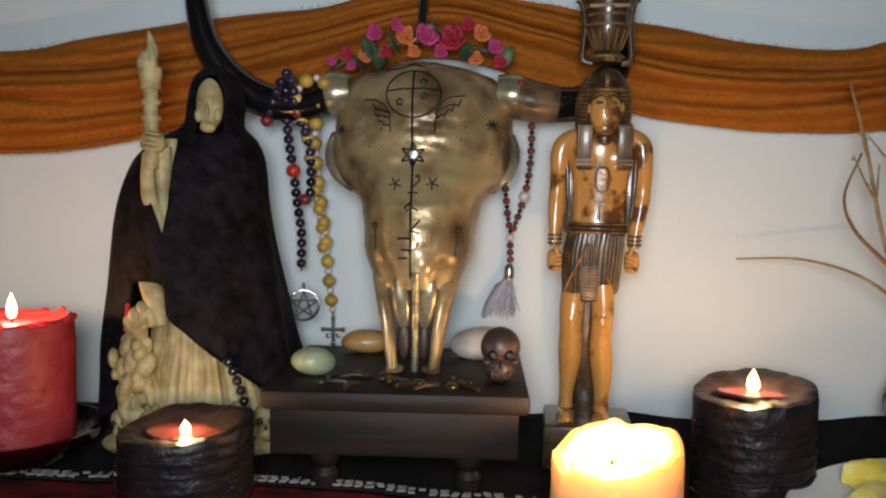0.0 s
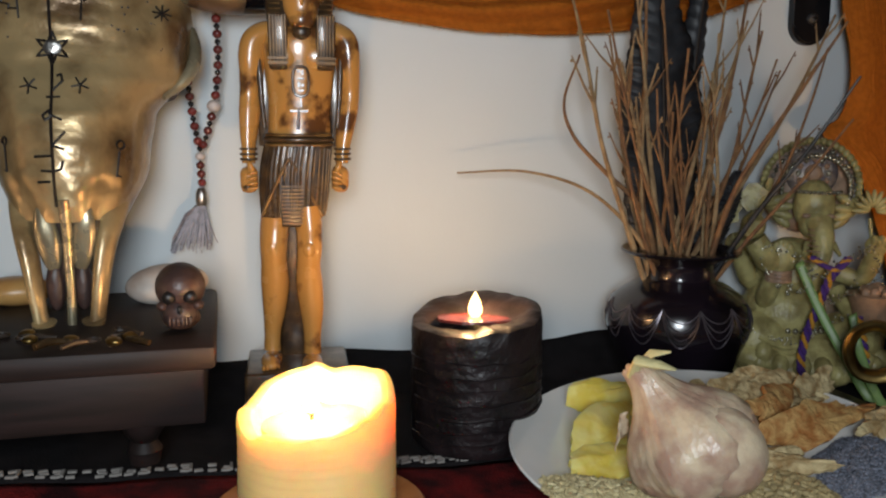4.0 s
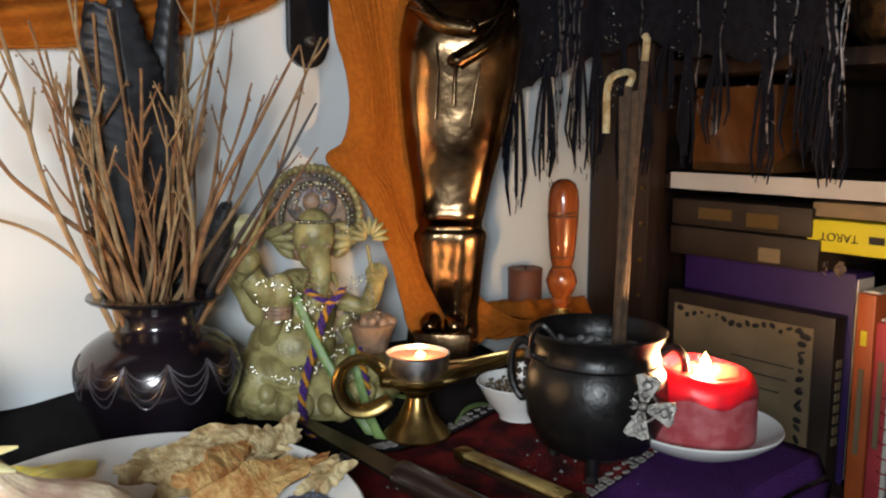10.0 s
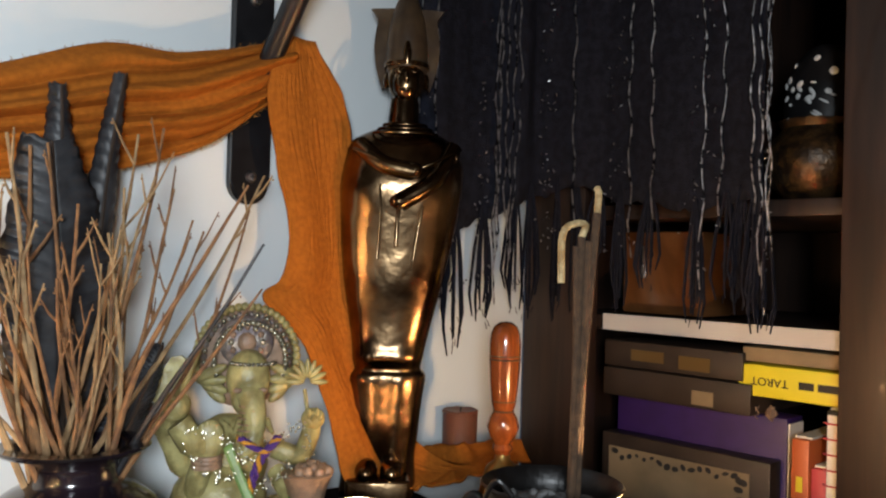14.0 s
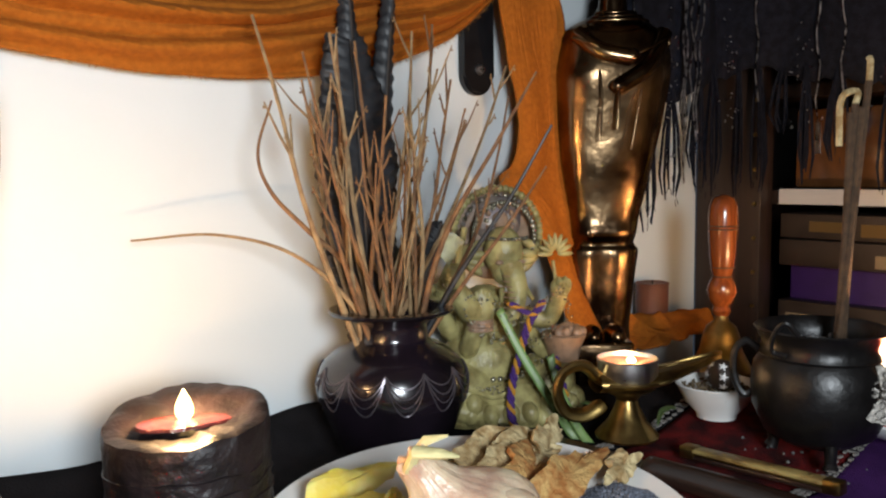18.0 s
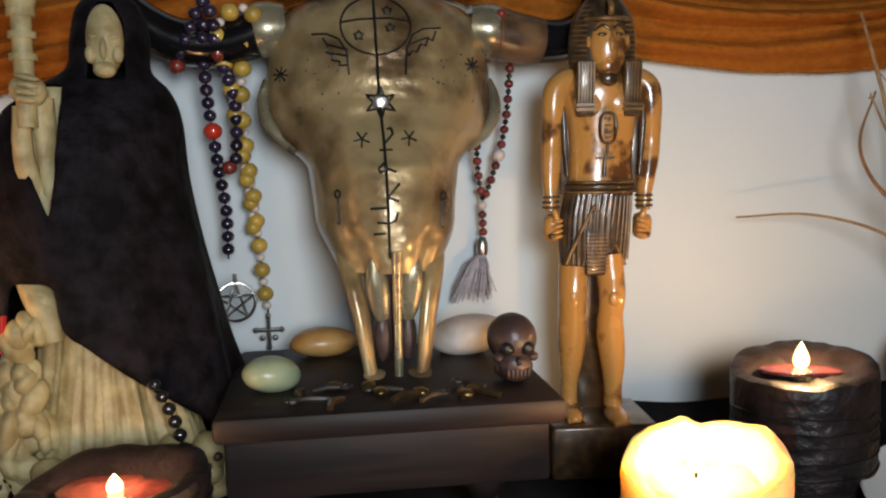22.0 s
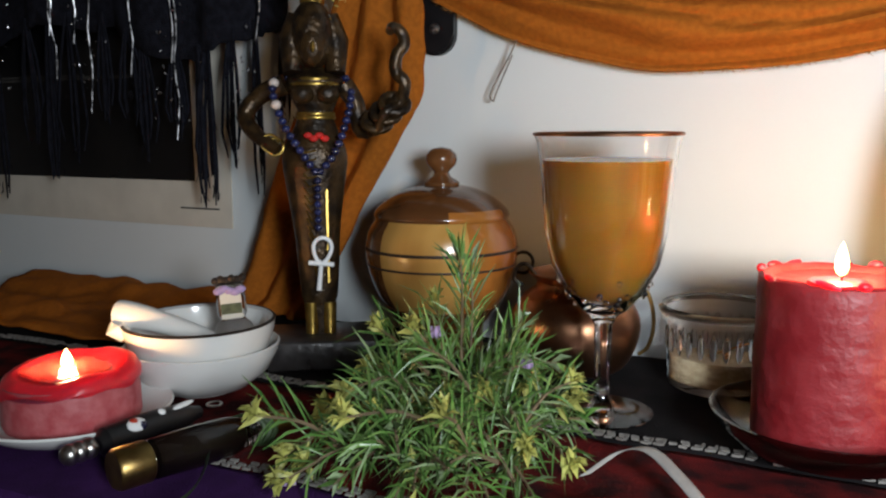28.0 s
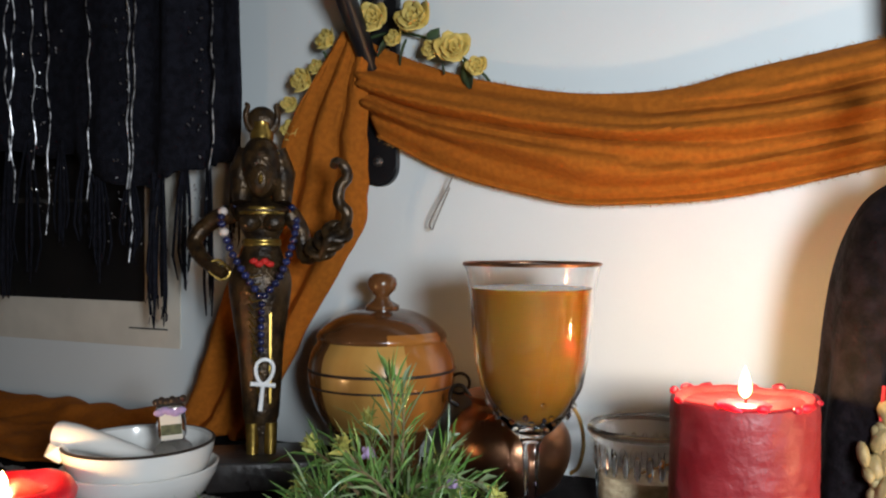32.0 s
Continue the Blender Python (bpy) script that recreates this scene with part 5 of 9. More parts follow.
ROSE = [((-.06, .01, .02), (-.098, -.035, .030), 1), ((-.05, .02, .03), (-.10, .02, .040), 1), ((-.02, .03, .03), (-.030, .055, .100), 0), ((-.02, .03, .035), (.010, .050, .085), 0), ((0, .03, .04), (.045, .055, .080), 0), ((0, .02, .03), (.070, .035, .060), 0), ((.02, 0, .03), (.088, -.02, .030), 0), ((.02, -.02, .02), (.085, -.06, .012), 0), ((0, -.03, .02), (.04, -.088, .010), 0), ((-.02, -.03, .02), (-.01, -.092, .010), 0), ((-.04, -.03, .02), (-.055, -.085, .010), 0), ((-.06, -.02, .02), (-.105, -.07, .012), 0), ((-.05, 0, .02), (-.112, -.012, .020), 1), ((-.03, .01, .04), (-.06, .055, .075), 0), ((-.02, 0, .045), (-.035, -.02, .075), 1), ((0, 0, .045), (.015, -.01, .078), 1), ((.01, .01, .045), (.04, .01, .078), 1), ((-.01, -.02, .04), (.02, -.055, .048), 1), ((-.04, -.02, .04), (-.07, -.05, .045), 1), ((.02, -.01, .035), (.06, -.035, .045), 1), ((-.01, .05, .02), (-.05, .085, .055), 0), ((.0, .04, .03), (.005, .075, .070), 0), ((-.03, -.01, .05), (-.075, .0, .068), 1), ((.01, -.04, .02), (.065, -.085, .012), 0), ((-.03, -.04, .02), (-.09, -.095, .008), 0), ((-.0, -.05, .02), (.01, -.1, .018), 1), ((-.05, .03, .02), (-.085, .065, .035), 0), ((.03, .02, .02), (.07, .06, .030), 0), ((-.02, .02, .05), (-.022, .02, .112), 0), ((.0, .01, .05), (.022, .035, .100), 0)]
for b, t_, y in ROSE:
    if t_[0] > .005:      # the heap is lower towards the goblet
        t_ = (t_[0] * .85, t_[1], t_[2] * .60)
    sprig(b, t_, (q.uniform(-.008, .008), q.uniform(-.008, .008), q.uniform(0, .012)), q.uniform(34, 46), y or q.random() < .45)
for k in range(34):      # cut pieces filling the heap
    a, r = q.uniform(0, 6.28), .07 * math.sqrt(q.random())
    b = (r * math.cos(a) - .005, r * math.sin(a) * .95 - .01, q.uniform(.006, .055 - r * .45))
    e = (b[0] + q.uniform(-.05, .05), b[1] + q.uniform(-.05, .03), max(.006, b[2] + q.uniform(-.01, .028)))
    sprig(b, e, (0, 0, .006), q.uniform(20, 28), k % 2 == 0)
for x, y, z in ((-.090, -.085, .006), (-.002, -.108, .004), (.030, .02, .052), (-.045, .03, .062)):
    bm = bmesh.new()
    for k in range(6):
        ell(bm, (.003 * math.cos(k), .003 * math.sin(k), .002 * (k % 2)), (.0036, .0022, .0015), (k * 30, k * 50, k * 60), u=8, v=5)
    part("lilac_flower", bm, M_lilac, ro, "small lilac flower", (x, y, z))

# ---- things lying at the front edge on the left ----
wd = thing("pendant_bottle", "small dark bottle pendant with a round badge and beads", "bottle", (0, 0, 0))
A, B = Vector((-.610, .326, T + .009)), Vector((-.596, .408, T + .009))
part("bottle_body", tube([A.lerp(B, s) for s in (.20, .24, .4, .6, .78, .86, .92)], [.004, .0078, .0085, .0085, .0076, .0045, .0032], 20), M_bk_black, wd)
for k, s in enumerate((.02, .08, .14)):
    bm = bmesh.new()
    ell(bm, (0, 0, 0), (.0052, .0045, .0052), u=14, v=10)
    part("metal_bead", bm, M_silver, wd, "", A.lerp(B, s))
part("loop", tube([B + Vector((.004 * math.cos(a), .004 + .004 * math.sin(a), .001)) for a in np.linspace(0, 6.28, 20)], .0007, 6), M_silver, wd)
side = pose(*A.lerp(B, .42), 0, 0, math.degrees(math.atan2(B.y - A.y, B.x - A.x)) - 90)
for nm, m, off, s3 in (("badge_white", M_white_gloss, (.0050, 0, .0062), (.0042, .0060, .0022)), ("badge_red", M_bead_red, (.0045, -.0012, .0072), (.0028, .0030, .0020)), ("badge_star", M_white_gloss, (.0030, .016, .0078), (.0022, .0022, .0010)), ("badge_stripe", M_white_gloss, (.0020, .030, .0075), (.0016, .0080, .0010)), ("badge_blue", M_bead_b, (.0062, .002, .0056), (.0026, .0034, .0018))):
    bm = bmesh.new()
    ell(bm, (0, 0, 0), s3, (0, 35, 12), u=12, v=7)
    part(nm, bm, m, wd, "", side @ Matrix.Translation(off))
b2 = thing("dark_bottle", "small dark bottle with a gold cap, tied with green ribbon", "bottle", (0, 0, 0))
A2, B2 = Vector((-.572, .322, T + .011)), Vector((-.545, .410, T + .010))
part("bottle_body", tube([A2.lerp(B2, s) for s in (.14, .18, .4, .62, .74, .80, .88)], [.0075, .0095, .0102, .0098, .0070, .0045, .0042], 24), M_dark_glass, b2)
part("liquid", tube([A2.lerp(B2, s) for s in (.19, .4, .6, .68)], [.0080, .0088, .0084, .0060], 16), M_bk_brown, b2)
part("gold_cap", tube([A2.lerp(B2, s) for s in (-.02, .0, .15, .16)], [.0085, .0098, .0098, .0088], 24), M_brass, b2, "brass-coloured end cap")
part("gold_neck", tube([A2.lerp(B2, s) for s in (.86, .88, .99, 1.0)], [.0052, .0058, .0058, .005], 20), M_brass, b2)
for k in range(3):
    c = A2.lerp(B2, .76 + .03 * k)
    part("ribbon_loop", tube([c + Vector((.0085 * math.cos(a), .0016 * math.sin(3 * a + k), .0085 * math.sin(a))) for a in np.linspace(0, 6.28, 26)], .0014, 6, caps=False, flat=.4), M_silk_leaf, b2, "dark green ribbon")
part("ribbon_tail", tube(smoothline([A2.lerp(B2, .78) + Vector((-.004, 0, .008)), (-.560, .372, T + .016), (-.548, .352, T + .006), (-.538, .332, T + .004), (-.536, .316, T + .003)], 8), .0018, 6, flat=.25), M_silk_leaf, b2)
rb = thing("satin_ribbon", "grey satin ribbon curling on the red cloth", "ribbon", (0, 0, 0))
rl = smoothline([(-.388, .425, T + .003), (-.376, .443, T + .010), (-.362, .441, T + .014), (-.345, .425, T + .010), (-.328, .405, T + .005), (-.312, .385, T + .004), (-.300, .368, T + .003)], 8)
thicken(part("ribbon_band", sheet(lambda u, v: tuple(np.array(rl[min(int(u * (len(rl) - 1)), len(rl) - 1)]) + np.array([.0022 * (v - .5) * 2, .0022 * (v - .5) * 2, .0006 * (v - .5)])), len(rl) - 1, 3), M_ribbon_w, rb), .0004)
kn = thing("braided_cord", "red and black braided cord coiled beside the rosemary", "cord", (0, 0, 0))
for k, m in ((0, M_redtag), (1, M_bk_black), (2, M_redtag)):
    pts = []
    for s in np.linspace(0, 1, 60):
        c = np.array([-.372 + .052 * s, .383 - .006 * s + .006 * math.sin(s * 5), T + .006])
        a = s * 40 + k * 2.09
        pts.append(tuple(c + np.array([0, .0042 * math.cos(a), .0042 * math.sin(a)])))
    part("strand", tube(pts, .0026, 6), m, kn, ("bright red strand", "black strand", "red strand")[k])

# ---- the plate with garlic, grain and slices ----
PM = pose(.2755, .4315, TZ(.283) + .0075, 2.5, -2.5, 0)      # the plate stands a little askew
pl = thing("dinner_plate", "round white china plate with offerings of food", "plate", PM @ Matrix.Diagonal((1.015, 1.015, .80, 1)))
part("plate_body", lathe([(0, .001), (.058, .001), (.060, .0005), (.066, .003), (.083, .010), (.0985, .0165), (.1000, .0178), (.0990, .0186), (.094, .0166), (.078, .0102), (.064, .0068), (0, .006)], 96), M_white, pl)
PZ = .0046
ga = thing("garlic_bulb", "large whole garlic bulb with papery pinkish skin", "garlic", Matrix.Translation((.2385, .3950, T + .0225)) @ Vector((0, 0, 1)).rotation_difference(Vector((-.53, .22, .82))).to_matrix().to_4x4() @ pose(0, 0, 0, 0, 0, -30) @ Matrix.Scale(.805, 4))
q = random.Random(31)
LOBES = ((0.2, .20, .55), (1.25, .13, .38), (2.3, .15, .42), (3.4, .16, .45), (4.45, .14, .36), (5.35, .20, .48))      # angle, swell, breadth of each clove


def bulb_wob(a, r, z):
    h = max(0, 1 - abs((z + .004) / .032) ** 2.2) if z < .028 else 0
    sw = sum(k * math.exp(-(((a - c + math.pi) % (2 * math.pi) - math.pi) / w) ** 2) for c, k, w in LOBES)
    rib = .008 * math.sin(a * 31 + 3 * nz(z * 40, a)) + .006 * math.sin(a * 53 + z * 60)
    return r * (.90 + sw * h * 1.15 + rib + .02 * nz(math.cos(a) * 3, math.sin(a) * 3, z * 50)), z + .0015 * math.sin(a * 6) * (z > .03)


part("bulb", lathe([(0, -.0300), (.006, -.0305), (.011, -.0290), (.020, -.0265), (.0285, -.0195), (.0335, -.0095), (.0345, -.0005), (.0325, .0090), (.0275, .0180), (.0205, .0262), (.0145, .0335), (.0112, .0400), (.0102, .0460), (.0098, .0505), (.0080, .0520), (0, .0515)], 120, wobble=bulb_wob), M_garlic, ga)
bm = bmesh.new()      # one large clove stands out at the side
ell(bm, (0, 0, 0), (.0215, .0200, .0245), u=36, v=22)
for v in bm.verts:
    a = math.atan2(v.co.y, v.co.x)
    v.co *= 1 + .007 * math.sin(a * 27 + 4 * nz(v.co.z * 60, 1)) + .03 * nz(v.co.x * 40, v.co.y * 40, v.co.z * 30)
part("clove", bm, M_garlic, ga, "swollen outer clove", pose(.0150, -.0105, -.0085, 10, 14, 0) @ Matrix.Scale(1.06, 4))
for a, z in ((2.9, .016),):      # loose tears of skin
    c, s_ = math.cos(a), math.sin(a)
    def flap(u, v, c=c, s_=s_, z=z):
        r = .0335 - .008 * v + .005 * u * (1 - v) + .002 * nz(u * 5, v * 5, z * 90)
        aa = math.atan2(s_, c) + (u - .5) * .5
        return (r * math.cos(aa), r * math.sin(aa), z + .014 * v - .006 * abs(u - .5))
    thicken(part("skin_flap", sheet(flap, 8, 8), M_garlic_skin, ga, "loose papery skin"), .0003)
part("dry_stalk", tube([(-.002, -.003, .049), (.004, -.007, .0555), (.013, -.011, .0490), (.019, -.012, .0430)], [.006, .0048, .0036, .0010], 10, flat=.6), M_garlic_stalk, ga, "cut yellow stalk")
part("papery_shred", tube([(.003, .003, .050), (.010, .002, .0530), (.020, .0, .0490)], [.003, .0026, .0006], 6, flat=.3), M_garlic_stalk, ga)


def heap(name, label, m, n, c, rx, ry, h, size, seed, category, turn=0):
    """A low heap of grains round c, seen from the plate's middle, its long axis turned."""
    r = random.Random(seed)
    bm = bmesh.new()
    ca_, sa_ = math.cos(radians(turn)), math.sin(radians(turn))
    for k in range(n):
        a, s = r.uniform(0, 6.28), math.sqrt(r.random())
        s *= 1 + .22 * nz(math.cos(a) * 1.6, math.sin(a) * 1.6, seed)
        u, v = rx * s * math.cos(a), ry * s * math.sin(a)
        x, y = c[0] + u * ca_ - v * sa_, c[1] + u * sa_ + v * ca_
        z = PZ + max(0, (math.hypot(x, y) - .062) * .26) + h * max(0, 1 - s * s) * r.uniform(.5, 1) + size[2] * .6
        ell(bm, (x, y, z), (size[0] * r.uniform(.8, 1.2), size[1], size[2]), (r.uniform(-25, 25), r.uniform(-25, 25), r.uniform(0, 180)), u=6, v=4)
    return whole(name, bm, m, label, category, PM, kind="stuff")


heap("rice_heap", "heap of pale rice grains on the plate", M_rice, 1500, (-.064, -.034), .037, .027, .008, (.0026, .0010, .0009), 1, "rice", -35)
heap("barley_heap", "heap of pearl barley grains on the plate", M_grain, 800, (.006, -.048), .030, .025, .008, (.0028, .0019, .0014), 2, "barley", 62)
heap("seed_heap", "heap of blue-grey poppy seeds on the plate", M_poppy, 3600, (.057, -.034), .033, .020, .008, (.0010, .0009, .0008), 3, "seeds", 46)
heap("salt_heap", "small heap of coarse white salt on the plate", M_salt, 900, (-.046, -.066), .026, .009, .004, (.0014, .0012, .0011), 4, "salt", -18)
q = random.Random(51)


def chip(name, label, m, c, L, W, thick, rot, z, category, group, jag=.25, point=0.0):
    """A thin broken piece with a ragged outline, running to a point at its far end."""
    bm = bmesh.new()
    n = 46
    sd_ = q.uniform(0, 90)
    top, bot = [], []
    for k in range(n):
        a = 2 * math.pi * k / n
        j = 1 + 1.5 * jag * nz(math.cos(a) * 1.7, math.sin(a) * 1.7, sd_) + q.uniform(-.2, .2) * jag
        x = L * math.cos(a) * j
        y = W * math.sin(a) * j * (1 - point * max(0, math.cos(a)))
        zz = .10 * L * math.sin(a * 2 + L * 100) + .0016 * nz(x * 90, y * 90, sd_) + q.uniform(-.0005, .0005)
        top.append(bm.verts.new((x, y, zz + thick / 2)))
        bot.append(bm.verts.new((x * .97, y * .97, zz - thick / 2)))
    rings = []
    for f_ in (.66, .33):      # the blistered face
        rings.append([bm.verts.new((v.co.x * f_, v.co.y * f_, v.co.z * f_ + thick * .5 + .0022 * nz(v.co.x * f_ * 110, v.co.y * f_ * 110, sd_ + 5))) for v in top])
    ct, cb = bm.verts.new((0, 0, thick * .9)), bm.verts.new((0, 0, -thick * .3))
    for k in range(n):
        j = (k + 1) % n
        bm.faces.new((top[k], top[j], rings[0][j], rings[0][k]))
        bm.faces.new((rings[0][k], rings[0][j], rings[1][j], rings[1][k]))
        bm.faces.new((rings[1][k], rings[1][j], ct))
        bm.faces.new((bot[j], bot[k], cb))
        bm.faces.new((top[k], bot[k], bot[j], top[j]))
    whole(name, bm, m, label, category, PM @ pose(*c, PZ + z, *rot), group, angle=60)


G = "yellow slices on the plate"
chip("fruit_slice", "long pale yellow fruit wedge lying at the plate rim", M_lemon, (-.024, .066), .029, .0065, .009, (16, 4, 4), .0125, "fruit slice", G, .07)
chip("fruit_slice", "broad yellow fruit slice lying on the plate", M_lemon, (-.042, .024), .040, .019, .004, (26, -4, 38), .0085, "fruit slice", G, .16, .4)
chip("fruit_slice", "yellow fruit slice under the garlic", M_lemon, (-.050, .006), .030, .012, .005, (12, 0, 22), .0045, "fruit slice", G, .14, .3)
for i, (u, v, L, rz) in enumerate(((-.034, .010, .0075, 20), (-.028, .022, .0065, 70), (-.040, -.002, .0070, -10), (-.022, .034, .0060, 40))):
    chip("fruit_chunk", "small bright yellow fruit chunk on the slices", M_lemon, (u, v), L, L * .6, .005, (18, 8, rz), .015, "fruit slice", "yellow chunks on the plate", .2)
G2 = "broken flatbread pieces on the plate"
chip("flatbread_piece", "toasted orange-brown flatbread piece with a scorched edge", M_bread, (.058, -.001), .040, .0130, .003, (36, -4, 14), .0125, "bread", G2, .36, .40)
chip("flatbread_piece", "toasted flatbread piece leaning on another", M_bread, (.052, .014), .034, .014, .003, (34, 6, 26), .0130, "bread", G2, .42, .3)
for i, (u, v, L, W, rx, ry, rz, z) in enumerate(((.070, .036, .030, .012, 44, 0, 4, .013), (.086, .034, .020, .012, 60, -10, 30, .014), (.056, .024, .032, .012, 30, 6, 10, .014), (.038, .034, .026, .012, 36, 0, -6, .012), (.026, .050, .020, .010, 40, 8, 0, .012), (.030, -.026, .020, .008, 14, 0, -28, .006), (.088, -.014, .018, .008, 26, -10, 12, .013), (.018, -.016, .020, .010, 16, 0, 10, .006), (.060, .048, .022, .009, 50, 0, -12, .014))):
    chip("dried_petal", "pale curled dried petal with a ragged edge", M_crust, (u, v), L, W, .0016, (rx, ry, rz), z, "petal", "dried petals on the plate", .46, .35)

# ---- knives and leaves at the front right ----
kf = thing("folding_knife", "folding knife with a yellowed handle and brass liners", "knife", pose(.4715, .402, TZ(.47) + .0052, 0, -2, -90) @ Matrix.Diagonal((1.06, 1, 1, 1)))
bm = bmesh.new()
box(bm, (0, 0, .0014), (.092, .0095, .003), bevel=.0012)
part("upper_scale", bm, M_horn_handle, kf, "yellowed horn scale")
bm = bmesh.new()
box(bm, (.001, 0, -.0006), (.090, .0082, .0012), bevel=.0003)
part("brass_liner", bm, M_brass, kf)
bm = bmesh.new()
box(bm, (0, 0, -.0030), (.092, .0092, .0032), bevel=.0012)
part("lower_scale", bm, M_knife_wood, kf, "dark lower scale")
for sx in (-1, 1):
    bm = bmesh.new()
    box(bm, (sx * .042, 0, -.0004), (.010, .0098, .0078), bevel=.0014)
    part("bolster", bm, M_brass, kf)
for x in (-.02, .008, .03):
    part("rivet", lathe([(0, .0006), (.0012, .0004), (.0014, 0)], 10), M_brass, kf, "", (x, 0, .0029))
sk = thing("sheath_knife", "long dark-bladed knife with a smooth brown wooden handle", "knife", pose(.4235, .455, TZ(.42) + .0045, 0, 0, -88) @ Matrix.Diagonal((1.06, .92, .8, 1)))
bm = bmesh.new()
prof = [(-.112, .0), (-.10, .005), (-.06, .0085), (.012, .0095), (.012, -.0085), (-.06, -.006), (-.10, -.002)]
v1 = [bm.verts.new((x, y, .0012)) for x, y in prof]
v2 = [bm.verts.new((x, y, -.0012)) for x, y in prof]
bm.faces.new(v1)
bm.faces.new(v2[::-1])
for k in range(7):
    bm.faces.new((v1[k], v2[k], v2[(k + 1) % 7], v1[(k + 1) % 7]))
part("blade", bm, M_blade, sk, smooth=False)
part("handle", tube(smoothline([(.008, 0, 0), (.014, 0, .0005), (.04, .001, .001), (.075, 0, .001), (.098, -.001, .0005), (.108, -.001, 0), (.111, -.001, 0)], 4), [.0075, .009, .0098, .0100, .0100, .0098, .0096, .0096, .0098, .0100, .0104, .0108, .0110, .0112, .0114, .0114, .0114, .0112, .0110, .0106, .0100, .0088, .0070, .0045, .002], 16, flat=.62), M_knife_wood, sk)
q = random.Random(77)


def blade_leaf(pts, w, m, name, label, category):
    line = smoothline(pts, 7)
    n = len(line) - 1

    def fn(u, v):
        p = np.array(line[min(int(round(u * n)), n)])
        k = w * math.sin(math.pi * min(.97, .08 + u * .92)) * (v - .5) * 2
        return (p[0] + k * .55, p[1] + k * .8, p[2] + abs(v - .5) * .003)
    ob = whole(name, sheet(fn, n, 4), m, label, category)
    thicken(ob, .0005)


blade_leaf([(.499, .490, TZ(.5) + .002), (.513, .497, TZ(.5) + .006), (.527, .500, TZ(.5) + .006), (.541, .502, TZ(.5) + .003)], .0045, M_leaf_bright, "green_leaf", "narrow green leaf lying beside the oil lamp", "leaf")
blade_leaf([(.478, .556, TZ(.5) + .002), (.488, .552, TZ(.5) + .007), (.498, .547, TZ(.5) + .005), (.508, .540, TZ(.5) + .002)], .005, M_ribbon_g, "green_leaf", "pale green leaf lying behind the oil lamp", "leaf")
bm = bmesh.new()
for k in range(60):
    ell(bm, (.44 + q.uniform(-.03, .12), .395 + q.uniform(-.04, .05), TZ(.44) - .001 + .0015), (q.uniform(.0004, .0012),) * 3, u=5, v=4)
whole("crumbs", bm, M_ash, "scatter of pale ash crumbs on the cloth", "crumbs", kind="stuff")

# ---- the dark wooden stand and what lies on it ----
st = thing("footed_stand", "low dark-stained wooden stand on turned feet", "stand", (-.043, .55, T))
bm = bmesh.new()
box(bm, (0, 0, .0505), (.160, .140, .012), bevel=.003)
part("top_board", bm, M_dark_wood, st)
bm = bmesh.new()
box(bm, (-.001, .003, .0300), (.150, .128, .030), bevel=.0015)
part("apron", bm, M_dark_wood, st)
for x in (-.044, .044):
    for y in (-.050, .050):
        part("turned_foot", lathe([(0, -.006), (.0070, -.006), (.0085, .001), (.0060, .0055), (.0095, .011), (.0105, .0155), (.0070, .0195), (.0090, .0225), (.0095, .025)], 20), M_dark_wood, st, "", (x, y, 0))
TS = T + .0565
for nm, lab, m, c, r, rot in (("green_stone", "polished translucent green stone on the stand", M_stone_g, (-.0995, .525), (.0145, .0115, .0088), (0, 8, 20)), ("orange_stone", "smooth orange-brown pebble on the stand", M_stone_o, (-.0735, .597), (.0195, .012, .0085), (0, 0, 8)), ("white_stone", "smooth white and brown shell stone on the stand", M_stone_w, (.009, .584), (.024, .014, .0115), (0, -6, -10))):
    bm = bmesh.new()
    ell(bm, (0, 0, 0), r, rot, u=28, v=18)
    for v in bm.verts:
        v.co *= 1 + .07 * nz(v.co.x * 60, v.co.y * 60, v.co.z * 60 + r[0] * 900)
    whole(nm, bm, m, lab, "stone", (*c, TS + r[2] * .93))
bm = bmesh.new()
for c, r, mi in (((0, 0, .0215), (.0125, .0145, .0125), 0), ((0, -.0085, .009), (.0085, .0065, .008), 0), ((0, -.002, .006), (.0095, .010, .006), 0), ((-.0050, -.0125, .0185), (.0036, .003, .0034), 1), ((.0050, -.0125, .0185), (.0036, .003, .0034), 1), ((0, -.0145, .0125), (.0014, .002, .0024), 1), ((-.0085, -.008, .0135), (.003, .004, .0025), 0), ((.0085, -.008, .0135), (.003, .004, .0025), 0)):
    ell(bm, c, r, mi=mi, u=20, v=14)
for k in range(6):
    ell(bm, (-.005 + .002 * k, -.0145 + .0003 * (k - 2.5) ** 2 * .4, .0065), (.0010, .0012, .0026), mi=0, u=8, v=6)
whole("stone_skull", bm, [M_skull_dark, M_bk_black], "small dark carved stone skull on the stand", "skull", (.020, .520, TS), angle=60)
q = random.Random(8)
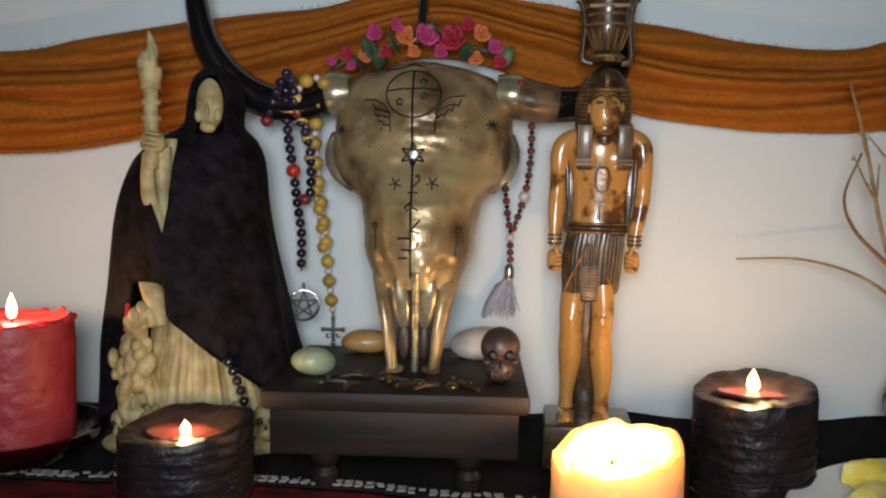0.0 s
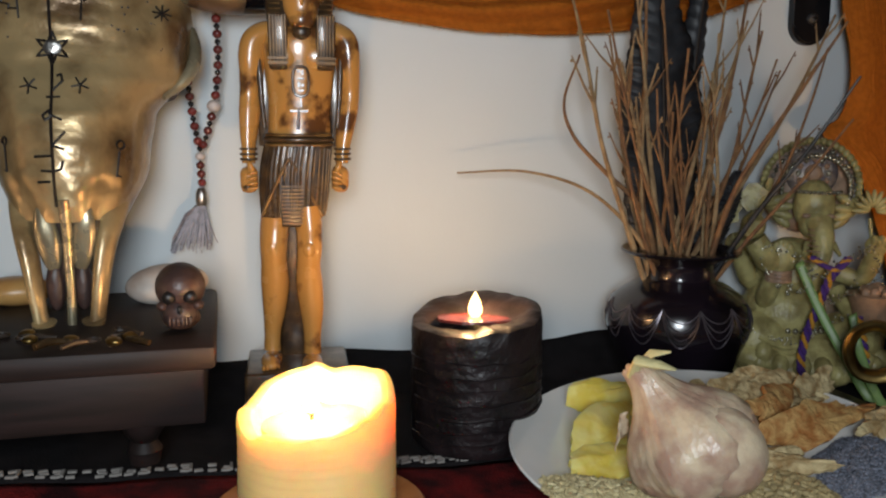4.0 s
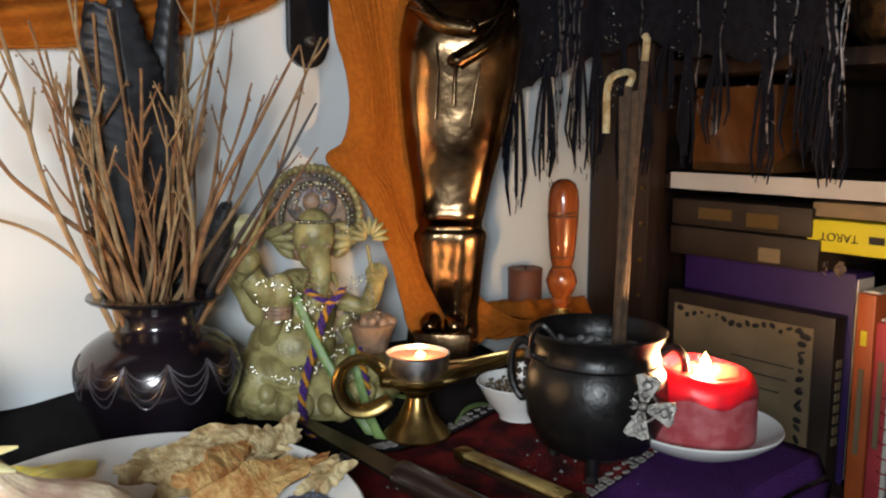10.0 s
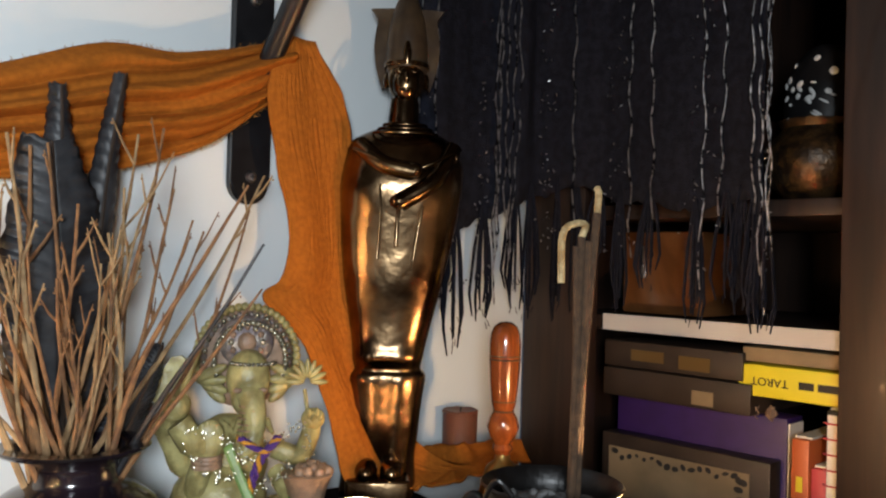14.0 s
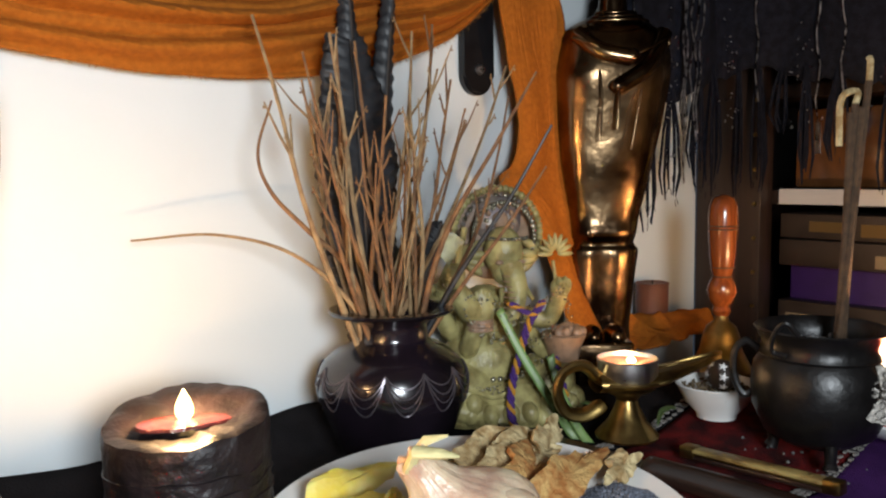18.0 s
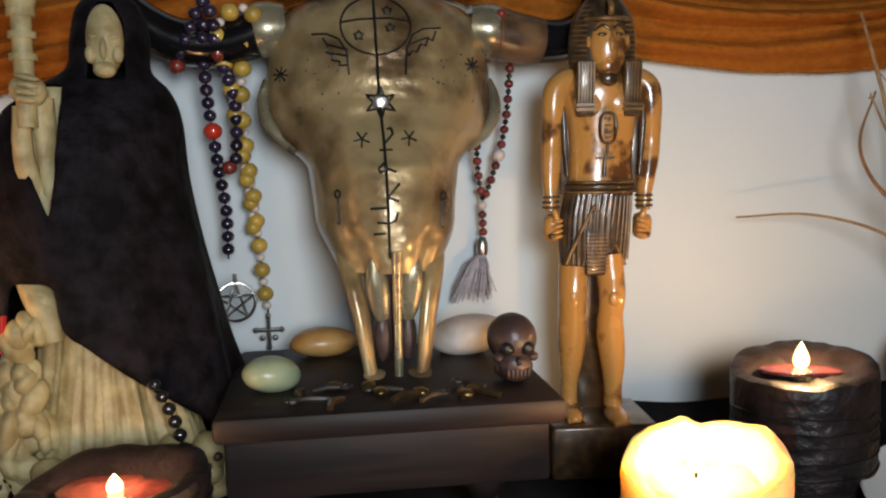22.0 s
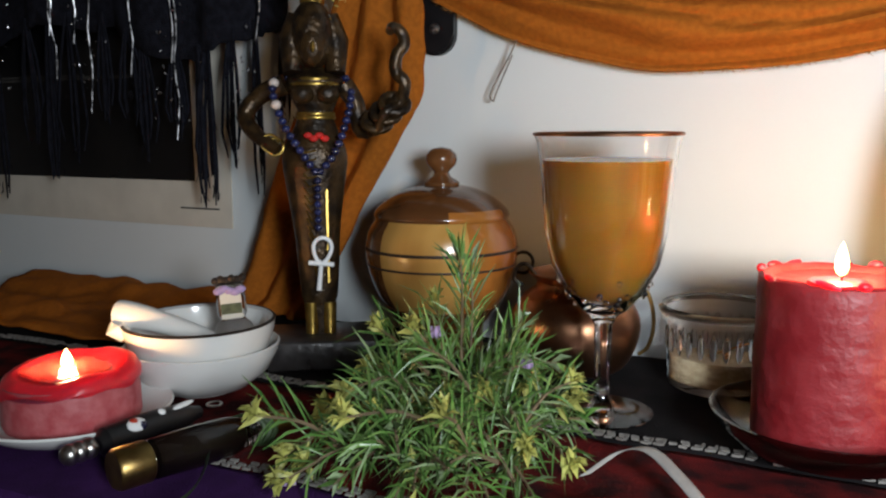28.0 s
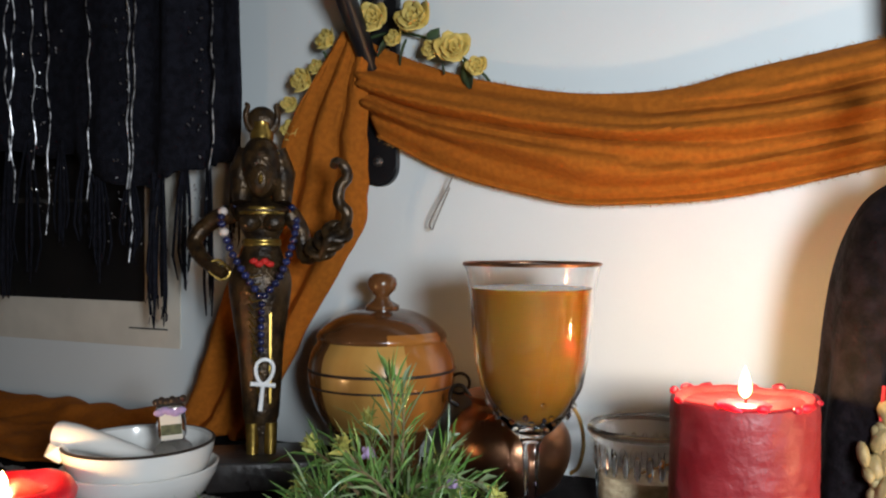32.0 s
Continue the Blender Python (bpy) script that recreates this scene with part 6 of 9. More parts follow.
for k in range(16):
    bm = bmesh.new()
    kind = k % 3
    if kind == 0:
        ell(bm, (0, 0, 0), (.0045, .0035, .0022), u=12, v=8)
    elif kind == 1:
        tube([(-.008, 0, 0), (0, .001, .0008), (.009, -.001, 0)], [.0012, .0016, .0010], 7, bm)
        tube([(.009 + .003 * math.cos(a), .003 * math.sin(a), 0) for a in np.linspace(0, 6.28, 14)], .0009, 5, bm)
    else:
        tube([(-.007, -.002, 0), (-.001, .002, .001), (.008, .003, 0)], [.0016, .002, .0012], 7, bm)
    x, y = -.038 + q.uniform(-.052, .040), .492 + q.uniform(-.008, .03)
    whole("metal_charm", bm, (M_brass, M_bk_brown, M_dark_bronze)[k % 3], "small old metal charm lying on the stand", "charm", pose(x, y, TS + .0016 + .0012 * (k % 2), 0, 0, q.uniform(0, 180)), "charms on the stand")

# ---- the gilded ox skull ----
SC = .000397
SX, SY = -.0364, .570
SKZ = [109, 120, 135, 152, 180, 214, 245, 270, 295, 318, 334, 350, 362, 400, 438, 455, 475, 500]
SKW = [30, 80, 118, 137, 145, 149, 152, 153, 150, 141, 126, 110, 102, 97, 95, 90, 81, 69]
# the middle line and the side edges lie at these depths, from the brow down to the nose
SKF = [.030, .016, .008, .002, -.004, -.007, -.009, -.010, -.013, -.019, -.022, -.026, -.030, -.033, -.034, -.034, -.033, -.032]
SKS = [.046, .047, .047, .047, .047, .047, .046, .045, .042, .038, .035, .033, .031, .028, .022, .016, .010, .004]


def zof(py):
    return (777 - py) * SC


def skull_w(py):
    return float(np.interp(py, SKZ, SKW)) * SC * (1 + float(np.interp(py, SKZ, SKS)) / .568)


def skull_y(py, k):
    """The depth of the front, k being the way from the middle line (0) to the side edge (1)."""
    f, e = float(np.interp(py, SKZ, SKF)), float(np.interp(py, SKZ, SKS))
    return e - (e - f) * max(0.0, 1 - min(1, abs(k)) ** 2.1) ** (1 / 2.1)


def skull_front(px, py):
    """The local place on the front of the skull under a drawn mark."""
    x = (px - 735) * SC
    return Vector((x, skull_y(py, min(.985, x / skull_w(py))) - .0005, zof(py)))


sku = thing("ox_skull", "gilded ornamental ox skull with black horns and inked symbols", "skull", (SX, SY, T))


def skull_fn(u, v):
    py = 109 + v * (500 - 109)
    a = 2 * math.pi * u
    w = skull_w(py)
    c, s = math.cos(a), math.sin(a)
    k = abs(c) ** .95
    x = w * k * (1 if c > 0 else -1)
    x += .0012 * nz(py * .02, c * 2) * abs(c)
    if s > 0:
        return (x, float(np.interp(py, SKZ, SKS)) + .010 * s, zof(py))
    y = skull_y(py, k)
    q_ = abs(x) / w
    # brow ridges, cheek hollows, grooves beside the nose and hammered unevenness
    y -= .0030 * math.exp(-((py - 262) / 20) ** 2) * math.exp(-((q_ - .72) / .14) ** 2)
    y += .0060 * math.exp(-((py - 318) / 26) ** 2) * math.exp(-((q_ - .80) / .16) ** 2)
    y += .0020 * math.exp(-((q_ - .62) / .10) ** 2) * min(1, max(0, (py - 330) / 50))
    y += .0030 * math.exp(-((q_ - .50) / .09) ** 2) * min(1, max(0, (py - 440) / 40))
    y += .0012 * nz(x * 80, py * .028, 3) + .0006 * nz(x * 210, py * .08, 5)
    return (x, y, zof(py))


bm = sheet(skull_fn, 96, 90, closed=True)
for ring_z in (min(v.co.z for v in bm.verts), max(v.co.z for v in bm.verts)):
    vs = [v for v in bm.verts if abs(v.co.z - ring_z) < 1e-6]
    vs.sort(key=lambda v: math.atan2(v.co.y, v.co.x))
    bm.faces.new(vs)
part("cranium", bm, M_skull, sku, "aged gold-brown forehead and face", angle=70)
for sg in (-1, 1):
    # jaw prongs: flat bands that run on from the cheeks and flare at the foot
    pts = [(sg * .0250, .004, zof(440)), (sg * .0232, -.010, zof(485)), (sg * .0200, -.023, zof(520)), (sg * .0168, -.028, zof(565)), (sg * .0146, -.030, zof(610)), (sg * .0126, -.031, zof(642)), (sg * .0118, -.033, .0588)]
    line = smoothline(pts, 6)
    part("jaw_prong", tube(line, [float(np.interp(i / (len(line) - 1), [0, .2, .45, .7, .88, 1], [.0080, .0072, .0056, .0044, .0050, .0064])) for i in range(len(line))], 18, flat=.7), M_skull, sku)
    bm = bmesh.new()
    ell(bm, (sg * .0086, -.0275, zof(522)), (.0060, .0030, .0180), (4, sg * 7, 0), u=20, v=14)
    for v in bm.verts:
        v.co.y += .0010 * nz(v.co.x * 200, v.co.z * 160, 7)
    part("nasal_plate", bm, M_skull_light, sku, "silvery inner bone")
    # a solid dark lump gives the nostril its shade by colour
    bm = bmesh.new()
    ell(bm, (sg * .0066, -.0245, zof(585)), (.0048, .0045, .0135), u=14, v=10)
    part("nostril_hollow", bm, M_skull_dark, sku, "dark lump for the shade inside the nostril")
    # eye sockets as lumps coloured like their shade, bright rims at the brow's edge
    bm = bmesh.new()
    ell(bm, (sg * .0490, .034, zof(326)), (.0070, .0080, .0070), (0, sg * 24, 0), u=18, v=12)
    part("eye_socket", bm, M_skull_dark, sku, "dark lump for the shade inside the eye socket")
    rim = smoothline([(sg * .0640, .038, zof(238)), (sg * .0662, .032, zof(264)), (sg * .0650, .027, zof(290)), (sg * .0606, .023, zof(310)), (sg * .0545, .020, zof(326)), (sg * .0485, .014, zof(338))], 6)
    part("eye_rim", tube(rim, [.0016 + .0022 * math.sin(math.pi * min(1, .15 + .85 * i / (len(rim) - 1))) for i in range(len(rim))], 12), M_skull_light, sku, "silvered bony rim")
    # horn collar
    part("horn_collar", tube([(sg * .052, .034, zof(163)), (sg * .060, .034, zof(165)), (sg * .0655, .034, zof(167)), (sg * .0695, .034, zof(169))], [.0130, .0152, .0156, .0146], 24), M_skull_light, sku, "bright silvered collar")
part("septum", tube([(.001, -.034, zof(470)), (.0012, -.030, zof(520)), (.0012, -.029, zof(590)), (.001, -.030, zof(640))], [.0030, .0026, .0022, .0026], 12), M_skull_light, sku, "thin silvery middle bone")
# dark core whose colour stands for the shade inside the nose
part("nose_shade", tube([(0, -.016, zof(470)), (0, -.014, zof(550)), (0, -.016, zof(610))], [.015, .012, .004], 12, flat=.4), M_skull_dark, sku, "dark core for the shade inside the nose")


def horn(pts, rads, name):
    line = smoothline(pts, 9)
    n = len(line) - 1
    bm = tube(line, [float(np.interp(i / n, np.linspace(0, 1, len(rads)), rads)) for i in range(n + 1)], 22)
    for f in bm.faces:
        f.material_index = 0
    return part(name, bm, M_horn, sku, "glossy black horn")


horn([(-.067, .034, zof(169)), (-.090, .034, zof(186)), (-.114, .032, zof(180)), (-.137, .029, zof(144)), (-.153, .026, zof(88)), (-.160, .024, zof(20)), (-.162, .024, zof(-60)), (-.158, .026, zof(-120))], [.0142, .0132, .0124, .0114, .0100, .0082, .0058, .0013], "horn")
horn([(.077, .034, zof(176)), (.092, .035, zof(181)), (.111, .040, zof(177)), (.127, .046, zof(154)), (.139, .052, zof(112)), (.143, .056, zof(54)), (.143, .058, zof(-18)), (.139, .058, zof(-98))], [.0143, .0130, .0124, .0114, .0100, .0082, .0058, .0013], "horn")
part("horn_base", tube([(.067, .034, zof(169)), (.077, .034, zof(176)), (.086, .0345, zof(179)), (.095, .0355, zof(181))], [.0153, .0149, .0143, .0133], 22), M_horn_brown, sku, "ribbed brown horn base")
for k in range(11):
    x = .068 + .0022 * k
    part("horn_rib", tube([(x + .0006, .034 + (.0150 - .0003 * k) * math.cos(a), zof(171 + k * 1.1) + (.0150 - .0003 * k) * math.sin(a)) for a in np.linspace(0, 6.28, 30)], .0006, 5, caps=False), M_horn_brown, sku)


def C1(cx, cy):
    return (560 + cx / 2.39, 90 + cy / 2.39)


def ink(name, lines, r=.00055):
    bm = bmesh.new()
    for ln in lines:
        pts = []
        for (ax, ay), (bx, by) in zip(ln, ln[1:]):
            for s in np.linspace(0, 1, 5)[:-1]:
                pts.append(skull_front(*C1(ax + (bx - ax) * s, ay + (by - ay) * s)))
        pts.append(skull_front(*C1(*ln[-1])))
        tube(pts, r, 5, bm)
    part(name, bm, M_ink, sku, "black inked mark")


def starline(cx, cy, r, n, inner=.45):
    return [(cx + (r if i % 2 == 0 else r * inner) * math.sin(math.pi * i / n), cy - (r if i % 2 == 0 else r * inner) * math.cos(math.pi * i / n)) for i in range(2 * n + 1)]


def rays(cx, cy, r, n, rot=0.0):
    return [[(cx, cy), (cx + r * math.cos(rot + 2 * math.pi * i / n), cy + r * math.sin(rot + 2 * math.pi * i / n))] for i in range(n)]


ink("middle_line", [[(390, 98), (390, 240), (393, 380), (400, 560), (402, 760), (404, 930)]], .0008)
ink("quartered_circle", [[(393 + 112 * math.cos(a), 200 + 98 * math.sin(a)) for a in np.linspace(0, 6.28, 30)], [(285, 190), (340, 182), (440, 178), (505, 188)]], .0006)
ink("wing_mark", [[(190, 225), (235, 226), (275, 245), (298, 285), (303, 360)], [(225, 240), (240, 268), (232, 284), (258, 296), (250, 312), (276, 318), (272, 330), (300, 330)], [(240, 262), (300, 280)], [(250, 290), (300, 300)]])
ink("wing_mark", [[(606, 205), (545, 212), (508, 235), (488, 280), (482, 362)], [(588, 218), (575, 250), (560, 242), (550, 270), (535, 262), (520, 290), (505, 286), (494, 302), (487, 288)], [(560, 240), (490, 268)]])
ink("six_point_star", [starline(398, 450, 52, 6)], .0007)
ink("sun_mark", rays(85, 345, 26, 8, .2))
ink("sun_mark", rays(718, 320, 28, 8, .1))
for c in ((432, 152), (438, 212), (338, 236)):
    ink("small_flower_mark", [starline(*c, 16, 5, .6)])
for c in ((333, 565), (480, 562)):
    ink("small_flower_mark", rays(*c, 26, 5, .4))
ink("rune_marks", [[(385, 600), (425, 600)], [(412, 535), (425, 530), (430, 550), (412, 570), (398, 585)], [(378, 655), (395, 640), (402, 660), (385, 670), (378, 655)], [(404, 655), (432, 668)], [(404, 745), (440, 703)], [(404, 745), (436, 756)], [(350, 778), (400, 775)], [(368, 820), (404, 822)], [(404, 822), (425, 815), (432, 790)], [(357, 855), (392, 853)]], .0007)
ink("key_mark", [[(253, 745), (257, 826)], [(257, 826), (250, 822)], [(253 + 8 * math.cos(a), 733 + 12 * math.sin(a)) for a in np.linspace(0, 6.28, 12)]])
ink("key_mark", [[(583, 765), (573, 846)], [(573, 840), (583, 846)], [(586 + 10 * math.cos(a), 747 + 14 * math.sin(a)) for a in np.linspace(0, 6.28, 12)]])
ink("brow_mark", [[(272, 96), (330, 88), (390, 66), (450, 88), (512, 90)], [(360, 82), (390, 72), (420, 82)]])
q = random.Random(19)
for k in range(26):
    sg = (-1, 1)[k % 2]
    p = skull_front(735 + sg * q.uniform(55, 130), q.uniform(210, 285))
    bm = bmesh.new()
    ell(bm, (0, 0, 0), (.0006, .0004, .0006), u=6, v=4)
    part("ink_dot", bm, M_ink, sku, "", p)
bm = bmesh.new()
ell(bm, skull_front(727, 278) + Vector((0, -.0006, 0)), (.0045, .001, .0045), u=6, v=6)
part("star_centre", bm, M_silver, sku, "small silver star centre")
part("hanging_peg", tube([(-.001, .02, zof(60)), (-.001, .03, zof(20)), (0, .04, zof(-40))], .003, 8), M_bracket, sku, "dark hanging rod")

# ---- flower wreaths ----
def blossom(parent, at, r, m, seed, petals=13, name="blossom"):
    bm = bmesh.new()
    g = random.Random(seed)
    for k in range(petals):
        a, ring = k * 2.4, k / petals
        tilt = 18 + 58 * (1 - ring)
        L = r * (.45 + .55 * ring)
        def fn(u, v, a=a, ring=ring, L=L, tilt=tilt):
            x = (v - .5) * L * 1.15 * math.sin(math.pi * min(.95, .18 + u * .72))
            curl = .28 * L * u * u - .22 * L * (v - .5) ** 2
            p = Vector((x, -L * u * math.cos(radians(tilt)), L * u * math.sin(radians(tilt)) + curl))
            p = Matrix.Rotation(a, 3, "Z") @ p
            return p + Vector((0, 0, -.12 * r * ring))
        sheet(fn, 5, 4, bm)
    face = Vector((g.uniform(-.5, .5), -1, g.uniform(-.1, .5))).to_track_quat("Z", "Y").to_matrix().to_4x4()
    thicken(part(name, bm, m, parent, "", Matrix.Translation(at) @ face), .0005)


def silk_leaf(parent, at, r, seed):
    g = random.Random(seed)
    bm = sheet(lambda u, v: ((v - .5) * r * .9 * math.sin(math.pi * (.06 + .9 * u)), r * (u - .5) * 1.5, r * .2 * abs(v - .5) - r * .22 * u * u), 8, 4)
    m = pose(*at, g.uniform(40, 130), g.uniform(-40, 40), g.uniform(0, 360))
    thicken(part("silk_leaf", bm, M_silk_leaf, parent, "dark green leaf", m), .0004)


wr = thing("flower_crown", "crown of pink, red and orange silk flowers on the skull", "flower crown", (SX, SY, T))
FL = [(577, 118, .006, M_pink), (605, 105, .009, M_crimson), (632, 108, .008, M_coral), (655, 70, .010, M_pink), (672, 98, .008, M_crimson), (705, 72, .0125, M_coral), (742, 75, .013, M_pink), (722, 98, .008, M_coral), (790, 78, .0165, M_crimson), (768, 100, .008, M_pink), (838, 68, .010, M_coral), (828, 108, .009, M_coral), (862, 92, .009, M_pink), (872, 116, .008, M_crimson), (612, 122, .007, M_pink), (690, 55, .008, M_pink), (815, 52, .008, M_crimson)]
for k, (px, py, r, m) in enumerate(FL):
    blossom(wr, ((px - 735) * SC, .012 + .004 * (k % 3), zof(py)), r * .78, m, k)
for k, (px, py) in enumerate(((590, 112), (640, 90), (625, 118), (685, 82), (760, 60), (850, 80), (880, 105), (812, 95), (735, 58), (660, 110))):
    silk_leaf(wr, ((px - 735) * SC, .018, zof(py)), .012, 100 + k)
part("wire_hoop", tube(smoothline([((px - 735) * SC, .026, zof(py)) for px, py in ((572, 125), (620, 102), (680, 82), (740, 74), (800, 80), (850, 92), (884, 120))], 5), .0012, 6), M_silk_leaf, wr)

# ---- bead strings on the horns ----
bead_mesh = {}


def bead(parent, p, r, m):
    key = (m.name, round(r, 5))
    if key not in bead_mesh:
        bm = bmesh.new()
        ell(bm, (0, 0, 0), (r, r, r * .92), u=14, v=10)
        bead_mesh[key] = mesh_of("bead", bm, m)
    ob = new("bead", bead_mesh[key])
    ob.parent = parent
    ob.location = p


def string(parent, pts, seq, gap=1.0):
    """Beads laid end to end along a line; seq gives (radius, material) in turn."""
    line = [Vector(p) for p in smoothline(pts, 12)]
    part("cord", tube(line, .0006, 5), M_bk_black, parent)
    run, i, k, nxt = 0.0, 0, 0, seq(0)[0]
    for a, b in zip(line, line[1:]):
        L = (b - a).length
        while run + L >= nxt:
            f = (nxt - run) / L
            r, m = seq(k)
            bead(parent, a.lerp(b, f), r, m)
            k += 1
            nxt += (r + seq(k)[0]) * gap
        run += L
    return k


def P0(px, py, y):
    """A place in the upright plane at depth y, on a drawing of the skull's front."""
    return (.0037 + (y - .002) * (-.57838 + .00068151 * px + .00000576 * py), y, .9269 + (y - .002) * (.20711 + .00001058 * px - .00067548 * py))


nk = thing("bead_necklace", "yellow wooden bead necklace with a silver cross, on the horn", "necklace")
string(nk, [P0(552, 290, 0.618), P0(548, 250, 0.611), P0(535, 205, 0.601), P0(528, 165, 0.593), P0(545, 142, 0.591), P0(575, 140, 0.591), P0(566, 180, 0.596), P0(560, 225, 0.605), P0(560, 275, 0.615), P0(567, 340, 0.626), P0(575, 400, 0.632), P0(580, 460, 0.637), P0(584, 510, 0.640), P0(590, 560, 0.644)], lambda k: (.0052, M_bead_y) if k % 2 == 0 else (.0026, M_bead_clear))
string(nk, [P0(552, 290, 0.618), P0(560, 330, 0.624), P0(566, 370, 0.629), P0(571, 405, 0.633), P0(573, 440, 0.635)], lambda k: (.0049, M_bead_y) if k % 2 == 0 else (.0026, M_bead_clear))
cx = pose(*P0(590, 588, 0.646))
bm = bmesh.new()
tube([(0, 0, .010), (0, 0, -.009)], .0014, 8, bm)
tube([(-.0075, 0, .001), (.0075, 0, .001)], .0014, 8, bm)
for x, z in ((-.008, .001), (.008, .001), (0, -.010), (0, .010), (-.004, -.004), (.004, -.004)):
    ell(bm, (x, 0, z), .0019, u=8, v=6)
part("silver_cross", bm, M_silver, nk, "ornate silver cross", cx)
nd = thing("bead_necklace", "dark purple bead rosary with a silver pentacle, hung on the horn", "necklace")
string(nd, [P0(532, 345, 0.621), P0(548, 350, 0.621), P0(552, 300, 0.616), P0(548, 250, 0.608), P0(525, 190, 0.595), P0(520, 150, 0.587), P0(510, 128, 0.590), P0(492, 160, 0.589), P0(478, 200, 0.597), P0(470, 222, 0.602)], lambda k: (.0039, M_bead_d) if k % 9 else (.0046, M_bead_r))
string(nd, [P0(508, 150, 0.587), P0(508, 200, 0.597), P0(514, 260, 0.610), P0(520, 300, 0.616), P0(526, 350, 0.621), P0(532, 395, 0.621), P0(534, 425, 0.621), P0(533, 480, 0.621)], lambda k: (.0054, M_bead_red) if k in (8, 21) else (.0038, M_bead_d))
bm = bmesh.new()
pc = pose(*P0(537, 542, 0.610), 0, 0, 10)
tube([(.0112 * math.cos(a), 0, .0112 * math.sin(a)) for a in np.linspace(0, 6.28, 40)], .0010, 7, bm, caps=False)
for i in range(5):
    a, b = math.pi / 2 + i * 2 * math.pi * 2 / 5, math.pi / 2 + (i + 1) * 2 * math.pi * 2 / 5
    tube([(.0110 * math.cos(a), .0003 * i, .0110 * math.sin(a)), (.0110 * math.cos(b), .0003 * i, .0110 * math.sin(b))], .0008, 6, bm)
tube([(0, 0, .0112), (0, 0, .0165)], .0012, 6, bm)
part("pentacle", bm, M_silver, nd, "silver pentacle pendant", pc)
nr = thing("bead_necklace", "dark red bead mala with a grey tassel, hung on the horn", "necklace")
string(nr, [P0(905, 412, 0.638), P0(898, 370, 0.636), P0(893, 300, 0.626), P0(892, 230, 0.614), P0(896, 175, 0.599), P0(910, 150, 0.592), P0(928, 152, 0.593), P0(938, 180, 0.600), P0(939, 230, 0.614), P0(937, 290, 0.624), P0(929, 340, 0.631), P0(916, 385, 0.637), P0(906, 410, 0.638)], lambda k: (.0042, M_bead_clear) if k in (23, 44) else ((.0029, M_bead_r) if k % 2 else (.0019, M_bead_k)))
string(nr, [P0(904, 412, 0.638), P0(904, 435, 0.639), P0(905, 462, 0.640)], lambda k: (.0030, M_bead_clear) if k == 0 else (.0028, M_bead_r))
bm = bmesh.new()
g = random.Random(3)
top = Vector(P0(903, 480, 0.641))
ell(bm, top, (.0038, .0038, .0055), u=12, v=8)
for k in range(70):
    e = top + Vector((g.uniform(-.021, .006) , g.uniform(-.007, .004), -.032 + g.uniform(-.004, .005)))
    mid = top.lerp(e, .5) + Vector((g.uniform(-.001, .002), 0, .003))
    tube([top + Vector((g.uniform(-.002, .002), 0, -.003)), mid, e], [.0007, .0006, .0004], 4, bm, caps=False)
tube(smoothline([top, top + Vector((.004, 0, -.016)), top + Vector((.009, 0, -.030))], 5), .0004, 4, bm)
part("tassel", bm, M_tassel, nr, "grey thread tassel")
part("tassel_cap", lathe([(.0022, .006), (.0036, .003), (.0040, -.002), (.0034, -.005)], 16), M_silver, nr, "", top)

# ---- the robed figure ----
RX, RY = -.180, .572
rf = bmesh.new()


def rloft(bm, rows, mi, seg=40, flute=0.0, n=0):
    """Rings of (z, x centre, y centre, x radius, y radius)."""
    rings = []
    for z, cx, cy, rx, ry in rows:
        rings.append([bm.verts.new((cx + rx * (1 + flute * math.sin(n * a + z * 8)) * math.cos(a), cy + ry * (1 + flute * math.sin(n * a + z * 8)) * math.sin(a), z)) for a in [2 * math.pi * k / seg for k in range(seg)]])
    for A_, B_ in zip(rings, rings[1:]):
        for k in range(seg):
            j = (k + 1) % seg
            bm.faces.new((A_[k], A_[j], B_[j], B_[k])).material_index = mi
    bm.faces.new(rings[0][::-1]).material_index = mi
    bm.faces.new(rings[-1]).material_index = mi
    return bm


def rows_of(keys, n=4):
    return [tuple(r) for r in smoothline(keys, n)]


rloft(rf, rows_of([(.012, .000, -.016, .046, .034), (.040, -.002, -.014, .040, .030), (.075, -.006, -.010, .033, .025), (.110, -.010, -.008, .028, .022), (.150, -.008, -.004, .024, .020), (.200, .0, 0, .018, .016)], 8), 0, 200, .005, 31)
for v in rf.verts:      # uneven falling folds
    a = math.atan2(v.co.y + .012, v.co.x + .004)
    d = .0030 * nz(a * 4.2 + v.co.z * 5, v.co.z * 7, 2) + .0019 * nz(a * 10 + v.co.z * 9, v.co.z * 12, 5) + .0008 * nz(a * 26, v.co.z * 30, 8)
    v.co.x, v.co.y = v.co.x + d * math.cos(a), v.co.y + d * math.sin(a)
rloft(rf, rows_of([(0, -.002, -.016, .066, .040), (.006, -.002, -.017, .068, .042), (.014, -.002, -.014, .058, .036), (.022, -.002, -.012, .048, .030)]), 0, 48, .03, 9)
g = random.Random(61)
for k in range(34):      # rocks and small skulls round the base
    a = g.uniform(3.3, 6.1)
    ell(rf, (.056 * math.cos(a), -.014 + .036 * math.sin(a), g.uniform(.006, .022)), (g.uniform(.006, .012), g.uniform(.005, .009), g.uniform(.005, .009)), (g.uniform(-30, 30), g.uniform(-30, 30), 0), u=10, v=7)
